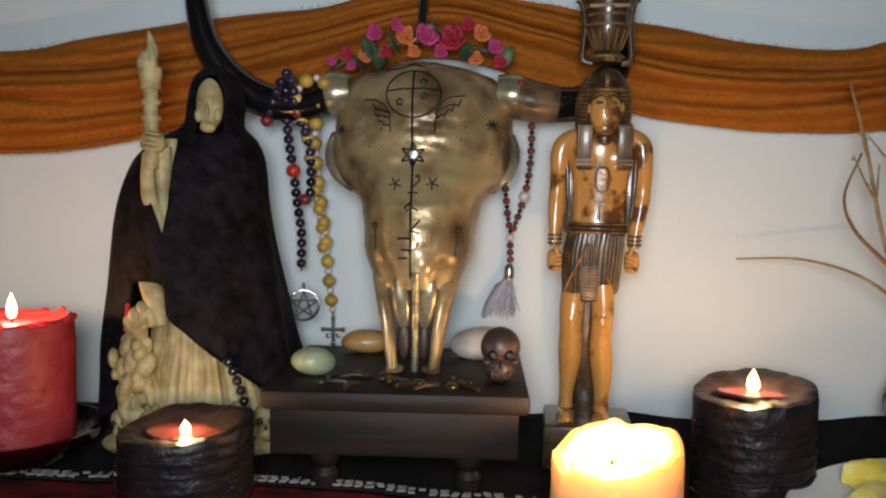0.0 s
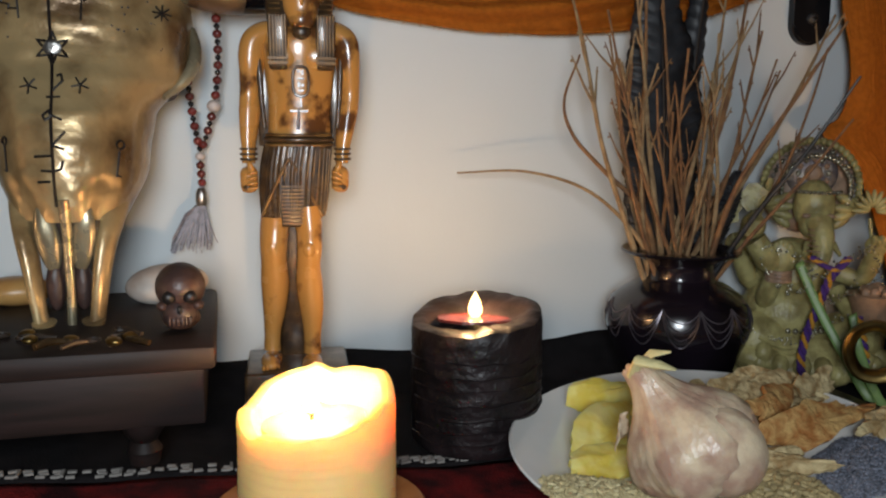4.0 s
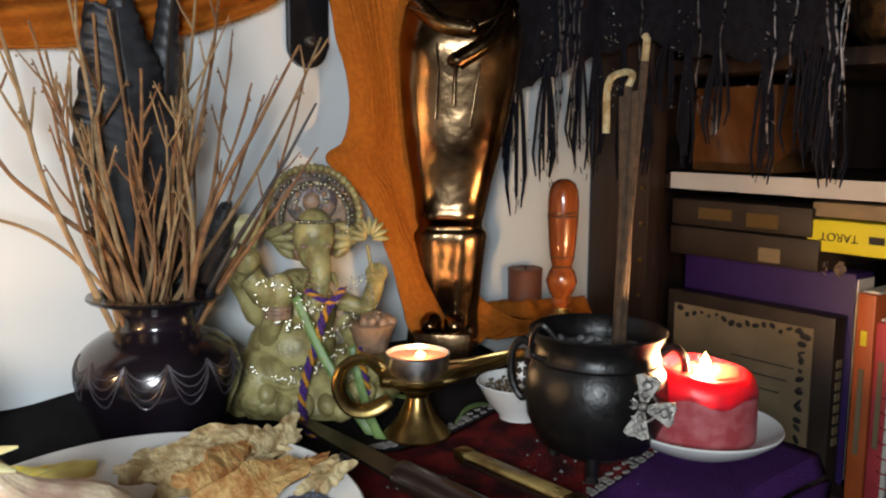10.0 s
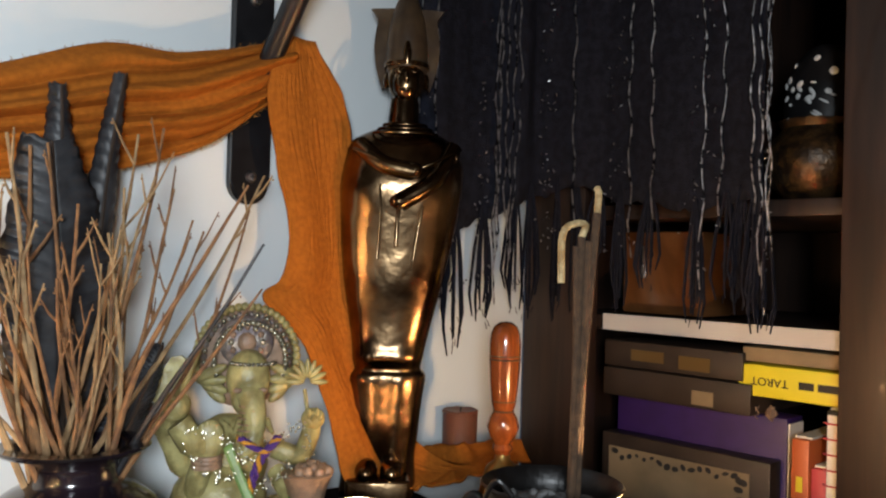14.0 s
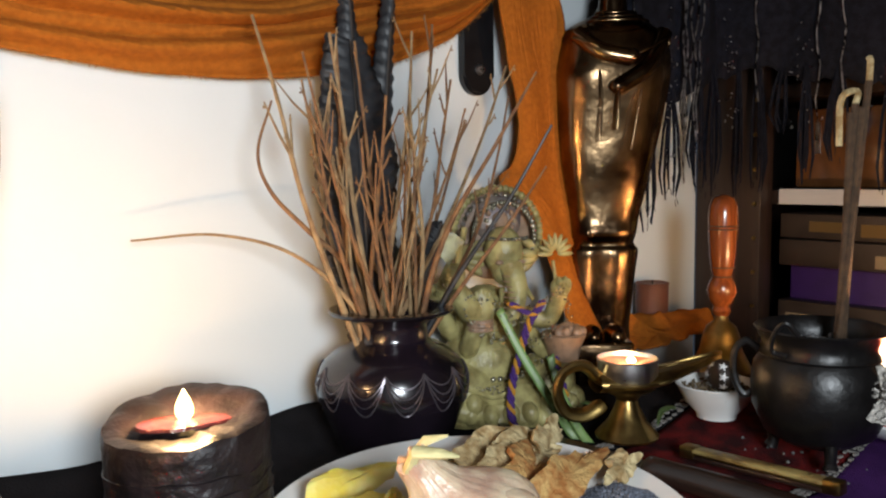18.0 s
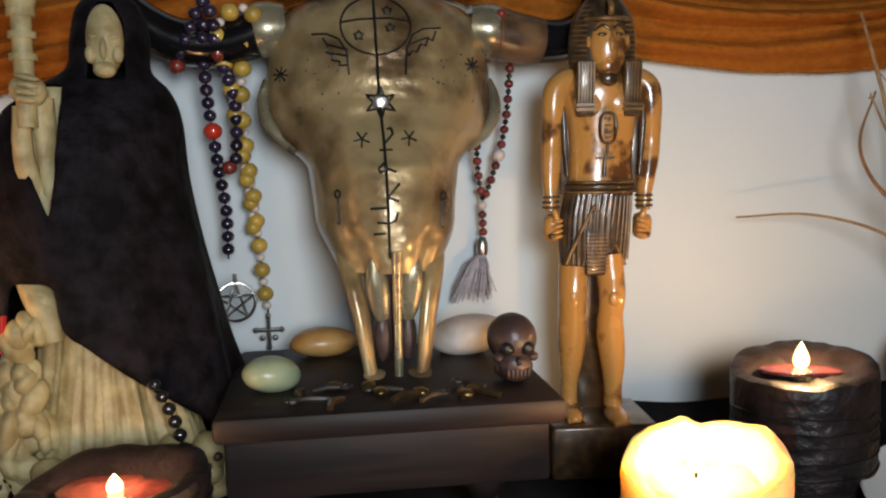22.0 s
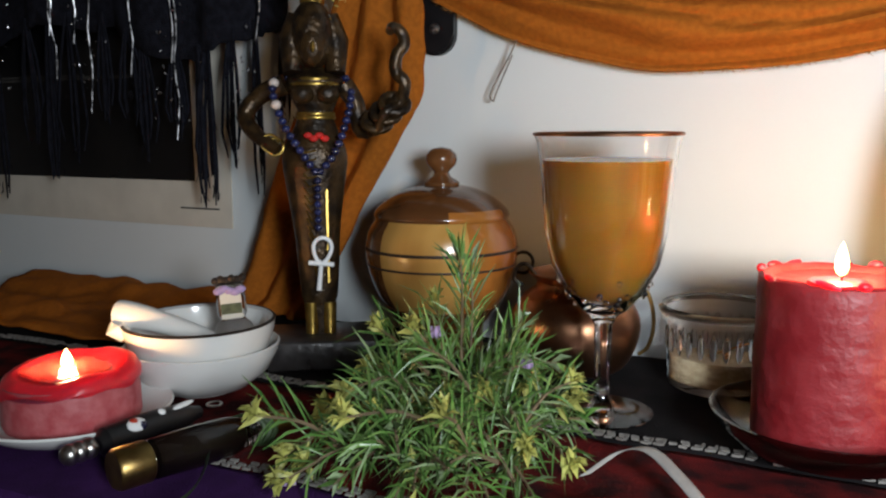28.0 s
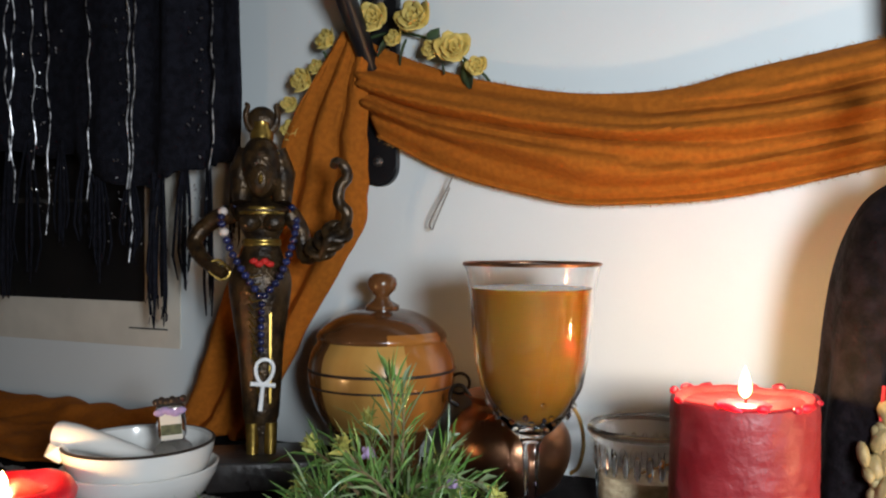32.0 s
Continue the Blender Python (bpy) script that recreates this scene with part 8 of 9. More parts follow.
for z, r in ((OX(0, 158)[2], .0170), (OX(0, 154)[2], .0172)):
    tube([(hx + r * math.cos(a), -.003 + r * math.sin(a), z) for a in np.linspace(0, 6.28, 30)], .0010, 6, ob_, 0, caps=False)
tube([(hx, -.0185, OX(0, 158)[2]), (hx, -.0200, OX(0, 138)[2]), (hx, -.0180, OX(0, 120)[2])], [.003, .0036, .002], 8, ob_)
for k, r in enumerate((.0165, .0205, .0245)):      # broad collar
    tube([(hx + r * math.cos(a), -.010 + .55 * r * math.sin(a) - .004 * k, OX(0, 262 + 9 * k)[2]) for a in np.linspace(math.pi, 2 * math.pi, 18)], .0012, 6, ob_)
# crossed forearms, crook and flail
tube(smoothline([OX(640, 300, -.020), OX(680, 335, -.031), OX(735, 348, -.034)], 5), [.0072] * 11, 12, ob_)
tube(smoothline([OX(800, 300, -.018), OX(770, 360, -.030), OX(712, 400, -.034)], 5), [.0072] * 11, 12, ob_)
ell(ob_, OX(733, 345, -.036), (.0075, .005, .006))
ell(ob_, OX(712, 398, -.036), (.0075, .005, .006))
tube(smoothline([OX(725, 360, -.034), OX(675, 330, -.036), OX(630, 310, -.030)], 5), .0014, 7, ob_)
tube(smoothline([OX(720, 352, -.036), OX(770, 330, -.036), OX(800, 312, -.028), OX(805, 325, -.026), OX(795, 330, -.028)], 5), .0014, 7, ob_)
tube([OX(712, 395, -.038), OX(710, 440, -.042), OX(710, 475, -.041)], .0015, 7, ob_)
tube([OX(678, 370, -.036), OX(682, 420, -.040), OX(680, 495, -.040)], .0010, 6, ob_)
tube([OX(752, 405, -.038), OX(745, 450, -.040), OX(738, 510, -.038)], .0010, 6, ob_)
whole("bronze_statue", ob_, [M_bronze, M_dark_patina], "tall polished bronze statue with crossed arms and a plumed crown", "statue", pose(.5815, .6115, T, 0, 0, -40), angle=60)

M_crown = mat("dulled_silver_crown", (0.17, 0.14, 0.15), 0.4, 0.5, scale=160, bump=0.9, bscale=260, color2=(0.34, 0.30, 0.26))

# ---- the seated cream statue with a basket ----
gs = bmesh.new()


def GX(px, py, y=0.0):
    return ((px - 572 + .015 * (661 - py)) * .000412, y, (661 - py) * .000414)


def ge(px, py, y, r, rot=(0, 0, 0), mi=0, u=16, v=11):
    ell(gs, GX(px, py, y), r, rot, mi, u, v)


g = random.Random(44)
rloft(gs, rows_of([(0, -.008, -.014, .056, .040), (.006, -.008, -.014, .058, .042), (.016, -.008, -.012, .052, .038), (.026, -.008, -.010, .044, .030)]), 0, 48, .04, 13)
for k in range(26):      # lotus petals and rocks of the seat
    a = 3.14 + k * .25 if k < 13 else g.uniform(3.0, 6.4)
    ell(gs, (-.008 + .053 * math.cos(a), -.014 + .038 * math.sin(a), .009 if k < 13 else g.uniform(.004, .018)), (.0090, .0065, .0075), (g.uniform(-20, 20), g.uniform(-20, 20), math.degrees(a)), u=10, v=7)
ge(520, 575, -.012, (.030, .026, .026))      # belly
ge(530, 520, -.004, (.026, .020, .028))
ge(475, 612, -.022, (.026, .026, .021), (0, 0, 20))      # thighs
ge(625, 610, -.018, (.024, .024, .019), (0, 0, -15))
ge(505, 640, -.040, (.028, .012, .010), (0, 8, 10))
ge(580, 645, -.040, (.026, .011, .010), (0, -6, -8))
for k in range(6):
    tube(smoothline([GX(475 + 4 * k, 600 + 8 * k, -.046 + .003 * k), GX(515, 612 + 9 * k, -.050), GX(548, 606 + 11 * k, -.046)], 4), .0017, 6, gs)
ge(556, 398, -.013, (.0138, .0140, .0170), u=22, v=16)      # head
ge(556, 425, -.019, (.0105, .0105, .0110), u=18, v=12)
tube(smoothline([GX(560, 420, -.026), GX(566, 445, -.032), GX(566, 468, -.034), GX(560, 486, -.036), GX(548, 498, -.036)], 5), [.0085 - .0042 * i / 20 for i in range(21)], 12, gs)
for k in range(7):
    tube([(GX(560, 430 + 8 * k)[0] + .0072 * math.cos(a), -.029 - .0008 * k + .0072 * math.sin(a), GX(0, 432 + 8 * k)[2]) for a in np.linspace(3.3, 6.1, 8)], .0005, 5, gs, 1)
for sg, px in ((-1, 505), (1, 607)):
    for k in range(4):      # layered ears
        ge(px + sg * (6 - 3 * k), 392 + 11 * k, -.010 + .002 * k, (.0115 - .0012 * k, .0036, .0034), (0, sg * (24 - 20 * k), sg * 14))
    ge(540 if sg < 0 else 578, 412, -.027, (.0030, .0016, .0016), mi=1, u=8, v=6)
    tube([GX(545 if sg < 0 else 585, 455, -.026), GX(538 if sg < 0 else 594, 470, -.034)], [.0026, .0012], 8, gs)
ge(548, 372, .004, (.032, .006, .031), u=28, v=16, mi=1)      # halo
ge(552, 348, -.003, (.0175, .0065, .0165), u=26, v=16, mi=3)      # round crown piece
ge(552, 348, -.010, (.0060, .0030, .0060), u=14, v=10, mi=1)
for k in range(12):
    a = math.pi * k / 6
    ell(gs, (GX(552, 348)[0] + .0100 * math.cos(a), -.0095, GX(552, 348)[2] + .0095 * math.sin(a)), .0020, mi=(2, 1)[k % 2], u=7, v=5)
for k in range(30):
    a = math.pi * (-.12 + 1.24 * k / 29)
    p = (GX(548, 0)[0] + .032 * math.cos(a), .0, GX(0, 372)[2] + .031 * math.sin(a))
    ell(gs, p, .0027, u=8, v=6)
    ell(gs, (GX(548, 0)[0] + .0270 * math.cos(a), -.003, GX(0, 372)[2] + .0265 * math.sin(a)), .0018, mi=(3, 2)[k % 2], u=6, v=5)
    ell(gs, (GX(552, 0)[0] + .0225 * math.cos(a), -.012, GX(0, 374)[2] + .0225 * math.sin(a)), .0020, mi=2, u=6, v=5)
for k in range(15):      # brow band
    a = math.pi * (1.08 + .84 * k / 14)
    ell(gs, (GX(556, 0)[0] + .0142 * math.cos(a), -.013 + .0142 * math.sin(a), GX(0, 376)[2]), .0014, mi=2, u=6, v=5)
# arms: axe arm, raised palm, lotus arm, basket arm
tube(smoothline([GX(505, 510, -.004), GX(465, 525, -.010), GX(448, 490, -.014), GX(438, 470, -.016)], 4), .0068, 12, gs)
ge(436, 462, -.018, (.0085, .0070, .0075))
for k in range(4):
    ge(428 + 5 * k, 452 + 3 * k, -.024, (.0024, .0040, .0036), u=8, v=6)
tube([GX(436, 470, -.018), GX(443, 440, -.018), GX(462, 405, -.018)], .0022, 8, gs)
bl = [(420, 430), (412, 412), (418, 394), (432, 386), (447, 388), (452, 402), (440, 404), (434, 412), (436, 426)]
fr = [gs.verts.new(GX(x, y, -.020)) for x, y in bl]
bk = [gs.verts.new(GX(x, y, -.016)) for x, y in bl]
gs.faces.new(fr)
gs.faces.new(bk[::-1])
for k in range(len(bl)):
    gs.faces.new((fr[k], fr[(k + 1) % len(bl)], bk[(k + 1) % len(bl)], bk[k]))
tube(smoothline([GX(500, 530, -.016), GX(485, 545, -.030), GX(492, 515, -.036), GX(500, 495, -.038)], 4), .0068, 12, gs)
ge(502, 476, -.040, (.0092, .0040, .0125), (0, 6, 0))
for k in range(4):
    tube([GX(494 + 6 * k, 468, -.041), GX(492 + 7 * k, 448 + abs(k - 1) * 3, -.041)], [.0021, .0017], 8, gs)
for z in (498, 504, 510):
    tube([(GX(500, z)[0] + .0078 * math.cos(a), -.0375 + .0078 * math.sin(a), GX(0, z)[2]) for a in np.linspace(0, 6.28, 20)], .0016, 6, gs, 1, caps=False)
tube(smoothline([GX(600, 505, -.004), GX(640, 515, -.008), GX(655, 485, -.012), GX(657, 468, -.014)], 4), .0062, 12, gs)
ge(658, 458, -.016, (.0078, .0062, .0066))
for k in range(4):
    ge(650 + 6 * k, 448 + 4 * (k % 2), -.021, (.0022, .0034, .0036), u=8, v=6)
tube([GX(650, 455, -.016), GX(643, 415, -.016)], .0013, 7, gs)
for k in range(9):
    a = math.pi * k / 8
    ell(gs, (GX(640, 0)[0] + .0075 * math.cos(a), -.017, GX(0, 404)[2] + .0085 * math.sin(a)), (.0018, .0022, .0060), (0, 90 - math.degrees(a), 0), u=8, v=6)
tube(smoothline([GX(605, 535, -.012), GX(625, 560, -.026), GX(642, 556, -.032)], 4), .0062, 12, gs)
lathe([(0, -.016), (.0105, -.014), (.0130, -.004), (.0160, .003), (.0150, .004), (0, .002)], 26, gs, 1, at=GX(648, 535, -.034))
for k in range(15):
    a, r = k * 2.4, .0105 * math.sqrt(k / 15)
    ell(gs, (GX(648, 0)[0] + r * math.cos(a), -.034 + r * math.sin(a), GX(0, 526)[2] + .004 * (1 - r / .012)), .0036, mi=1, u=10, v=7)
for k in range(20):      # waist beads
    a = math.pi * (1.02 + .96 * k / 19)
    ell(gs, (GX(520, 0)[0] + .031 * math.cos(a), -.010 + .027 * math.sin(a), GX(0, 592)[2]), .0022, mi=2, u=6, v=5)
GI = (pose(.466, .603, TZ(.46), 0, 0, -29) @ Matrix.Diagonal((1.03, 1.03, 1.10, 1))).inverted()


def GW(x, y, z):
    """From the room to the statue's own space."""
    return GI @ Vector((x, y, z))


# the raised fist with its axe
ell(gs, GW(.4045, .592, .836), (.0085, .0085, .0085), u=16, v=11)
for k in range(4):
    ell(gs, GW(.4000, .5865 + .0012 * k, .8420 - .0040 * k), (.0050, .0030, .0019), (0, 10, 0), u=10, v=6)
tube([GW(.4050, .590, .826), GW(.4120, .586, .814), GW(.4240, .588, .806), GW(.4380, .592, .816)], [.0078, .0086, .0092, .0090], 12, gs)
tube([GW(.4070, .592, .840), GW(.4130, .594, .854), GW(.4200, .597, .868)], .0022, 8, gs)
bm_ = [gs.verts.new(GW(*p)) for p in ((.4150, .5915, .8600), (.4090, .5970, .8660), (.4040, .6000, .8650), (.4000, .6020, .8580), (.4005, .6020, .8500), (.4040, .5995, .8450), (.4085, .5965, .8470), (.4120, .5930, .8530))]
bm2_ = [gs.verts.new(GW(*p)) for p in ((.4170, .5940, .8600), (.4110, .5995, .8660), (.4060, .6025, .8650), (.4020, .6045, .8580), (.4025, .6045, .8500), (.4060, .6020, .8450), (.4105, .5990, .8470), (.4140, .5955, .8530))]
gs.faces.new(bm_)
gs.faces.new(bm2_[::-1])
for k in range(8):
    gs.faces.new((bm_[k], bm2_[k], bm2_[(k + 1) % 8], bm_[(k + 1) % 8]))
whole("seated_statue", gs, [M_olive, M_pinkish, M_garland, M_crown], "olive-cream resin statue of a seated figure with raised palm and basket", "statue", pose(.466, .603, TZ(.46), 0, 0, -29) @ Matrix.Diagonal((1.03, 1.03, 1.10, 1)), angle=60)
GM = pose(.466, .603, TZ(.46), 0, 0, -29) @ Matrix.Diagonal((1.03, 1.03, 1.10, 1))
tn = thing("tinsel_garland", "silver bead tinsel draped over the seated statue", "garland", GM)
g = random.Random(9)
for pts in ([(470, 455), (520, 470), (556, 500), (590, 480), (630, 455), (650, 500)], [(470, 470), (500, 520), (540, 520), (580, 540), (620, 510)], [(450, 580), (480, 600), (520, 605), (560, 590), (600, 560)]):
    line = smoothline([GX(x, y, -.046 + .004 * (i % 2)) for i, (x, y) in enumerate(pts)], 7)
    bm = bmesh.new()
    for p in line:
        for _ in range(3):
            ell(bm, np.array(p) + np.array([g.uniform(-.003, .003), g.uniform(-.003, .002), g.uniform(-.003, .003)]), g.uniform(.0005, .0010), u=6, v=4)
    tagged(part("tinsel_strand", bm, M_garland, tn), kind="stuff")
cd = thing("braided_cord", "purple and gold braided cord hung on the seated statue", "cord", GM)
main = smoothline([GX(545, 470, -.046), GX(580, 486, -.050), GX(600, 470, -.046), GX(575, 500, -.050), GX(560, 545, -.050), GX(545, 590, -.053), GX(538, 630, -.060), GX(548, 665, -.066), GX(572, 682, -.068)], 12)
for k, m in enumerate((M_cord_p, M_cord_o, M_cord_p)):
    part("strand", tube([np.array(p) + np.array([.0017 * math.cos(i * .75 + 2.1 * k), .0017 * math.sin(i * .75 + 2.1 * k), 0]) for i, p in enumerate(main)], .0014, 6), m, cd, ("purple strand", "gold strand", "purple strand")[k])
main = smoothline([GX(625, 560, -.044), GX(632, 590, -.048), GX(640, 625, -.050)], 12)
for k, m in enumerate((M_cord_p, M_cord_o)):
    part("strand", tube([np.array(p) + np.array([.0017 * math.cos(i * .75 + 3.1 * k), .0017 * math.sin(i * .75 + 3.1 * k), 0]) for i, p in enumerate(main)], .0016, 6), m, cd, ("purple strand", "gold strand")[k])
gr = thing("green_ribbon", "shiny pale green ribbon trailing from the seated statue", "ribbon", GM)
for pts in ([(528, 480, -.044), (560, 545, -.054), (600, 610, -.060), (640, 670, -.066), (680, 700, -.090)], [(615, 555, -.046), (628, 610, -.054), (650, 665, -.070), (690, 712, -.095)]):
    rl2 = smoothline([GX(*p) for p in pts], 10)
    thicken(part("ribbon_band", sheet(lambda u, v: tuple(np.array(rl2[int(round(u * (len(rl2) - 1)))]) + np.array([.0024 * (v - .5) * 2, .001 * math.sin(u * 9), .0016 * (v - .5) * 2])), len(rl2) - 1, 3), M_ribbon_g, gr), .0004)

# ---- the dark standing statue with a horned disc ----
iss = bmesh.new()


def IX(px, py, y=0.0):
    return ((px - 470) * .000407, y, (846 - py) * .000407)


box(iss, (-.002, -.006, .010), (.074, .056, .020), mi=2, bevel=.002)
ibody = [(830, 463, 22), (745, 462, 28), (735, 462, 31), (680, 462, 35), (620, 461, 39), (560, 460, 47), (510, 460, 54), (485, 460, 52), (455, 462, 38), (427, 463, 29), (410, 463, 35), (385, 463, 45), (370, 463, 46), (358, 463, 30), (350, 463, 16)]
rloft(iss, rows_of([(IX(0, py)[2], IX(cx, 0)[0], -.002, w * .000407, w * .000407 * .72) for py, cx, w in ibody], 4), 0, 44)
for px in (448, 478):
    tube([IX(px, 745, -.006), IX(px, 800, -.008), IX(px, 822, -.010)], [.0052, .0042, .0046], 10, iss, 1)
    ell(iss, IX(px, 822, -.018), (.0050, .011, .0045), mi=1, u=10, v=7)
for sg in (-1, 1):
    ell(iss, IX(463 + sg * 20, 395, -.013), (.0078, .0062, .0068), mi=0)
    tube([IX(463 + sg * 22, 270, -.004), IX(463 + sg * 36, 310, -.004), IX(463 + sg * 34, 362, -.010)], [.008, .0090, .0068], 12, iss, 0)
    for k in range(8):
        tube([IX(463 + sg * 26, 275 + 11 * k, -.012), IX(463 + sg * 46, 284 + 10 * k, -.006)], .0009, 5, iss, 1)
ell(iss, IX(461, 300, -.006), (.0150, .0150, .0230), mi=0, u=20, v=14)
ell(iss, IX(461, 320, -.016), (.0088, .0070, .0130), mi=0, u=16, v=12)
ell(iss, IX(461, 322, -.0232), (.0016, .0024, .0038), mi=1, u=8, v=6)
tube([IX(461, 350, -.006), IX(461, 335, -.006)], [.0070, .0066], 12, iss, 0)
lathe([(.0080, 0), (.0085, .006), (.0060, .010), (.0065, .014)], 18, iss, 1, at=IX(462, 255, -.004))
ell(iss, IX(462, 218, -.004), (.0105, .0045, .0105), mi=0, u=18, v=12)
for sg in (-1, 1):
    tube(smoothline([IX(462 + sg * 6, 240, -.004), IX(462 + sg * 22, 228, -.004), IX(462 + sg * 27, 207, -.004), IX(462 + sg * 24, 192, -.004), IX(462 + sg * 29, 188, -.004)], 5), [.0034 - .0022 * i / 20 for i in range(21)], 8, iss, 0)
for py, r in ((427, 30), (433, 31)):
    tube([(IX(463, 0)[0] + r * .000407 * math.cos(a), -.002 + r * .000407 * .75 * math.sin(a), IX(0, py)[2]) for a in np.linspace(0, 6.28, 30)], .0014, 6, iss, 1, caps=False)
for py, r in ((366, 30), (374, 38)):
    tube([(IX(463, 0)[0] + r * .000407 * math.cos(a), -.006 + r * .000407 * .8 * math.sin(a), IX(0, py)[2] - .002) for a in np.linspace(3.14, 6.28, 20)], .0013, 6, iss, 1)
box(iss, (IX(478, 0)[0], -.0155, IX(0, 620)[2]), (.0014, .003, .070), (-4, 0, 0), 1)
for k in range(16):      # feathered lines on the skirt
    tube([IX(425 + 2 * k, 470 + 14 * k, -.012), IX(445 + k, 490 + 14 * k, -.0185), IX(462, 486 + 14 * k, -.0190)], .0006, 5, iss, 1)
tube(smoothline([IX(415, 378, -.002), IX(375, 395, .002), IX(348, 428, .002), IX(365, 460, -.006), IX(400, 485, -.014)], 5), [.0070, .0070, .0068, .0066, .0064, .0062, .006, .006, .006, .006, .0058, .0058, .0056, .0056, .0054, .0052, .005, .0048, .0046, .0044, .004], 12, iss, 0)
for k in range(2):
    tube([(IX(388 + 8 * k, 474 + 6 * k, 0)[0] + .0055 * math.cos(a), -.012, IX(0, 474 + 6 * k)[2] + .0055 * math.sin(a)) for a in np.linspace(0, 6.28, 20)], .0010, 6, iss, 1, caps=False)
tube(smoothline([IX(510, 378, -.002), IX(530, 410, -.002), IX(540, 455, -.006), IX(570, 432, -.018), IX(600, 400, -.026)], 5), [.0070, .0070, .0068, .0066, .0064, .0062, .006, .006, .006, .006, .0058, .0058, .0056, .0056, .0054, .0052, .005, .0048, .0046, .0044, .004], 12, iss, 0)
sn = smoothline([IX(545, 440, -.020), IX(560, 455, -.024), IX(575, 425, -.030), IX(598, 412, -.026), IX(606, 380, -.030), IX(592, 360, -.028), IX(594, 335, -.028), IX(606, 318, -.028), IX(602, 300, -.028), IX(588, 292, -.030), IX(582, 300, -.034)], 6)
tube(sn, [.0030 + .0012 * math.sin(math.pi * i / len(sn)) for i in range(len(sn))], 9, iss, 0)
for k in range(3):
    tube([(IX(562 + 14 * k, 440 - 14 * k)[0] + .0085 * math.cos(a), -.020 - .003 * k + .0085 * math.sin(a) * .6, IX(0, 440 - 14 * k)[2] + .0085 * math.sin(a) * .7) for a in np.linspace(0, 6.28, 22)], .0030, 7, iss, 0, caps=False)
whole("dark_statue", iss, [M_dark_bronze, M_gold_paint, M_marble], "dark bronze standing statue with a horned disc, holding a snake", "statue", pose(-.615, .548, T, 0, 0, 35), angle=60)
IM = pose(-.615, .548, T, 0, 0, 35)
nl = thing("bead_necklace", "dark blue bead necklace with a white ankh, hung on the statue", "necklace", IM)
string(nl, [IX(464, 525, -.026), IX(440, 490, -.026), IX(415, 450, -.022), IX(398, 405, -.016), IX(396, 380, -.010), IX(408, 368, .004), IX(440, 362, .012), IX(485, 362, .012), IX(515, 368, .004), IX(522, 395, -.010), IX(512, 440, -.020), IX(492, 490, -.026), IX(464, 525, -.026)], lambda k: (.0035, M_bead_clear) if k in (9, 12, 42, 45) else (.0028, M_bead_b))
string(nl, [IX(464, 528, -.026), IX(463, 570, -.026), IX(463, 622, -.024)], lambda k: (.0026, M_bead_b))
bm = bmesh.new()
am = pose(*IX(466, 670, -.024), 0, 6, 0)
tube([am @ Vector((.0058 * math.sin(a) * (1 - .25 * math.cos(a)), 0, .0085 - .0085 * math.cos(a))) for a in np.linspace(0, 6.28, 30)], .0014, 8, bm, caps=False)
tube([am @ Vector((-.0085, 0, -.0005)), am @ Vector((.0085, 0, -.0005))], .0016, 8, bm)
tube([am @ Vector((0, 0, .001)), am @ Vector((0, 0, -.0185))], [.0013, .0018], 8, bm)
part("white_ankh", bm, M_white_gloss, nl, "bright white enamel ankh")
for k in range(4):
    bm = bmesh.new()
    ell(bm, (0, 0, 0), (.003, .0015, .0022), u=8, v=5)
    part("red_charm", bm, M_redtag, nl, "", IX(450 + 9 * k, 462 + 5 * (k % 2), -.019))

# ---- yellow rose wreath round the bracket ----
yw = thing("rose_wreath", "wreath of yellow silk roses with dark leaves round the bracket", "wreath")
for k, (x, z, r) in enumerate(((-.571, 1.090, .016), (-.534, 1.085, .018), (-.504, 1.060, .0165), (-.612, 1.076, .013), (-.634, 1.046, .014), (-.622, 1.056, .009), (-.645, 1.006, .012), (-.484, 1.046, .010), (-.552, 1.072, .010), (-.520, 1.062, .010), (-.648, 1.028, .009))):
    blossom(yw, (x, .628, z), r, M_yellow_rose, 300 + k, 16, "rose")
for k, (x, z) in enumerate(((-.566, 1.070), (-.550, 1.064), (-.523, 1.072), (-.625, 1.034), (-.634, 1.022), (-.640, 1.014), (-.617, 1.060), (-.515, 1.052), (-.495, 1.042), (-.600, 1.068))):
    silk_leaf(yw, (x, .634, z), .014, 400 + k)
part("wire_hoop", tube(smoothline([(-.652, .642, .99), (-.640, .642, 1.03), (-.612, .642, 1.066), (-.570, .642, 1.082), (-.530, .642, 1.074), (-.49, .642, 1.048), (-.475, .642, 1.03)], 6), .0012, 6), M_silk_leaf, yw)

# ---- the poster on the wall ----
ps = thing("wall_poster", "dark print on white paper taped to the wall", "poster", (0, WALL, 0))
bm = bmesh.new()
box(bm, (-1.065, -.002, 1.115), (.56, .0012, .596))
part("paper_sheet", bm, M_paper, ps, smooth=False)
bm = bmesh.new()
box(bm, (-1.075, -.0034, 1.130), (.496, .0012, .542))
part("dark_print", bm, M_poster_dark, ps, smooth=False)
for z, w in ((.955, .30), (.957, .12)):
    bm = bmesh.new()
    box(bm, (-1.02, -.0048, z), (w, .0008, .003))
    part("faint_line", bm, M_poster_line, ps, smooth=False)
bm = bmesh.new()
box(bm, (-.822, -.0034, .834), (.046, .0008, .0014))
part("caption_bar", bm, M_poster_line, ps, "tiny unreadable caption", smooth=False)

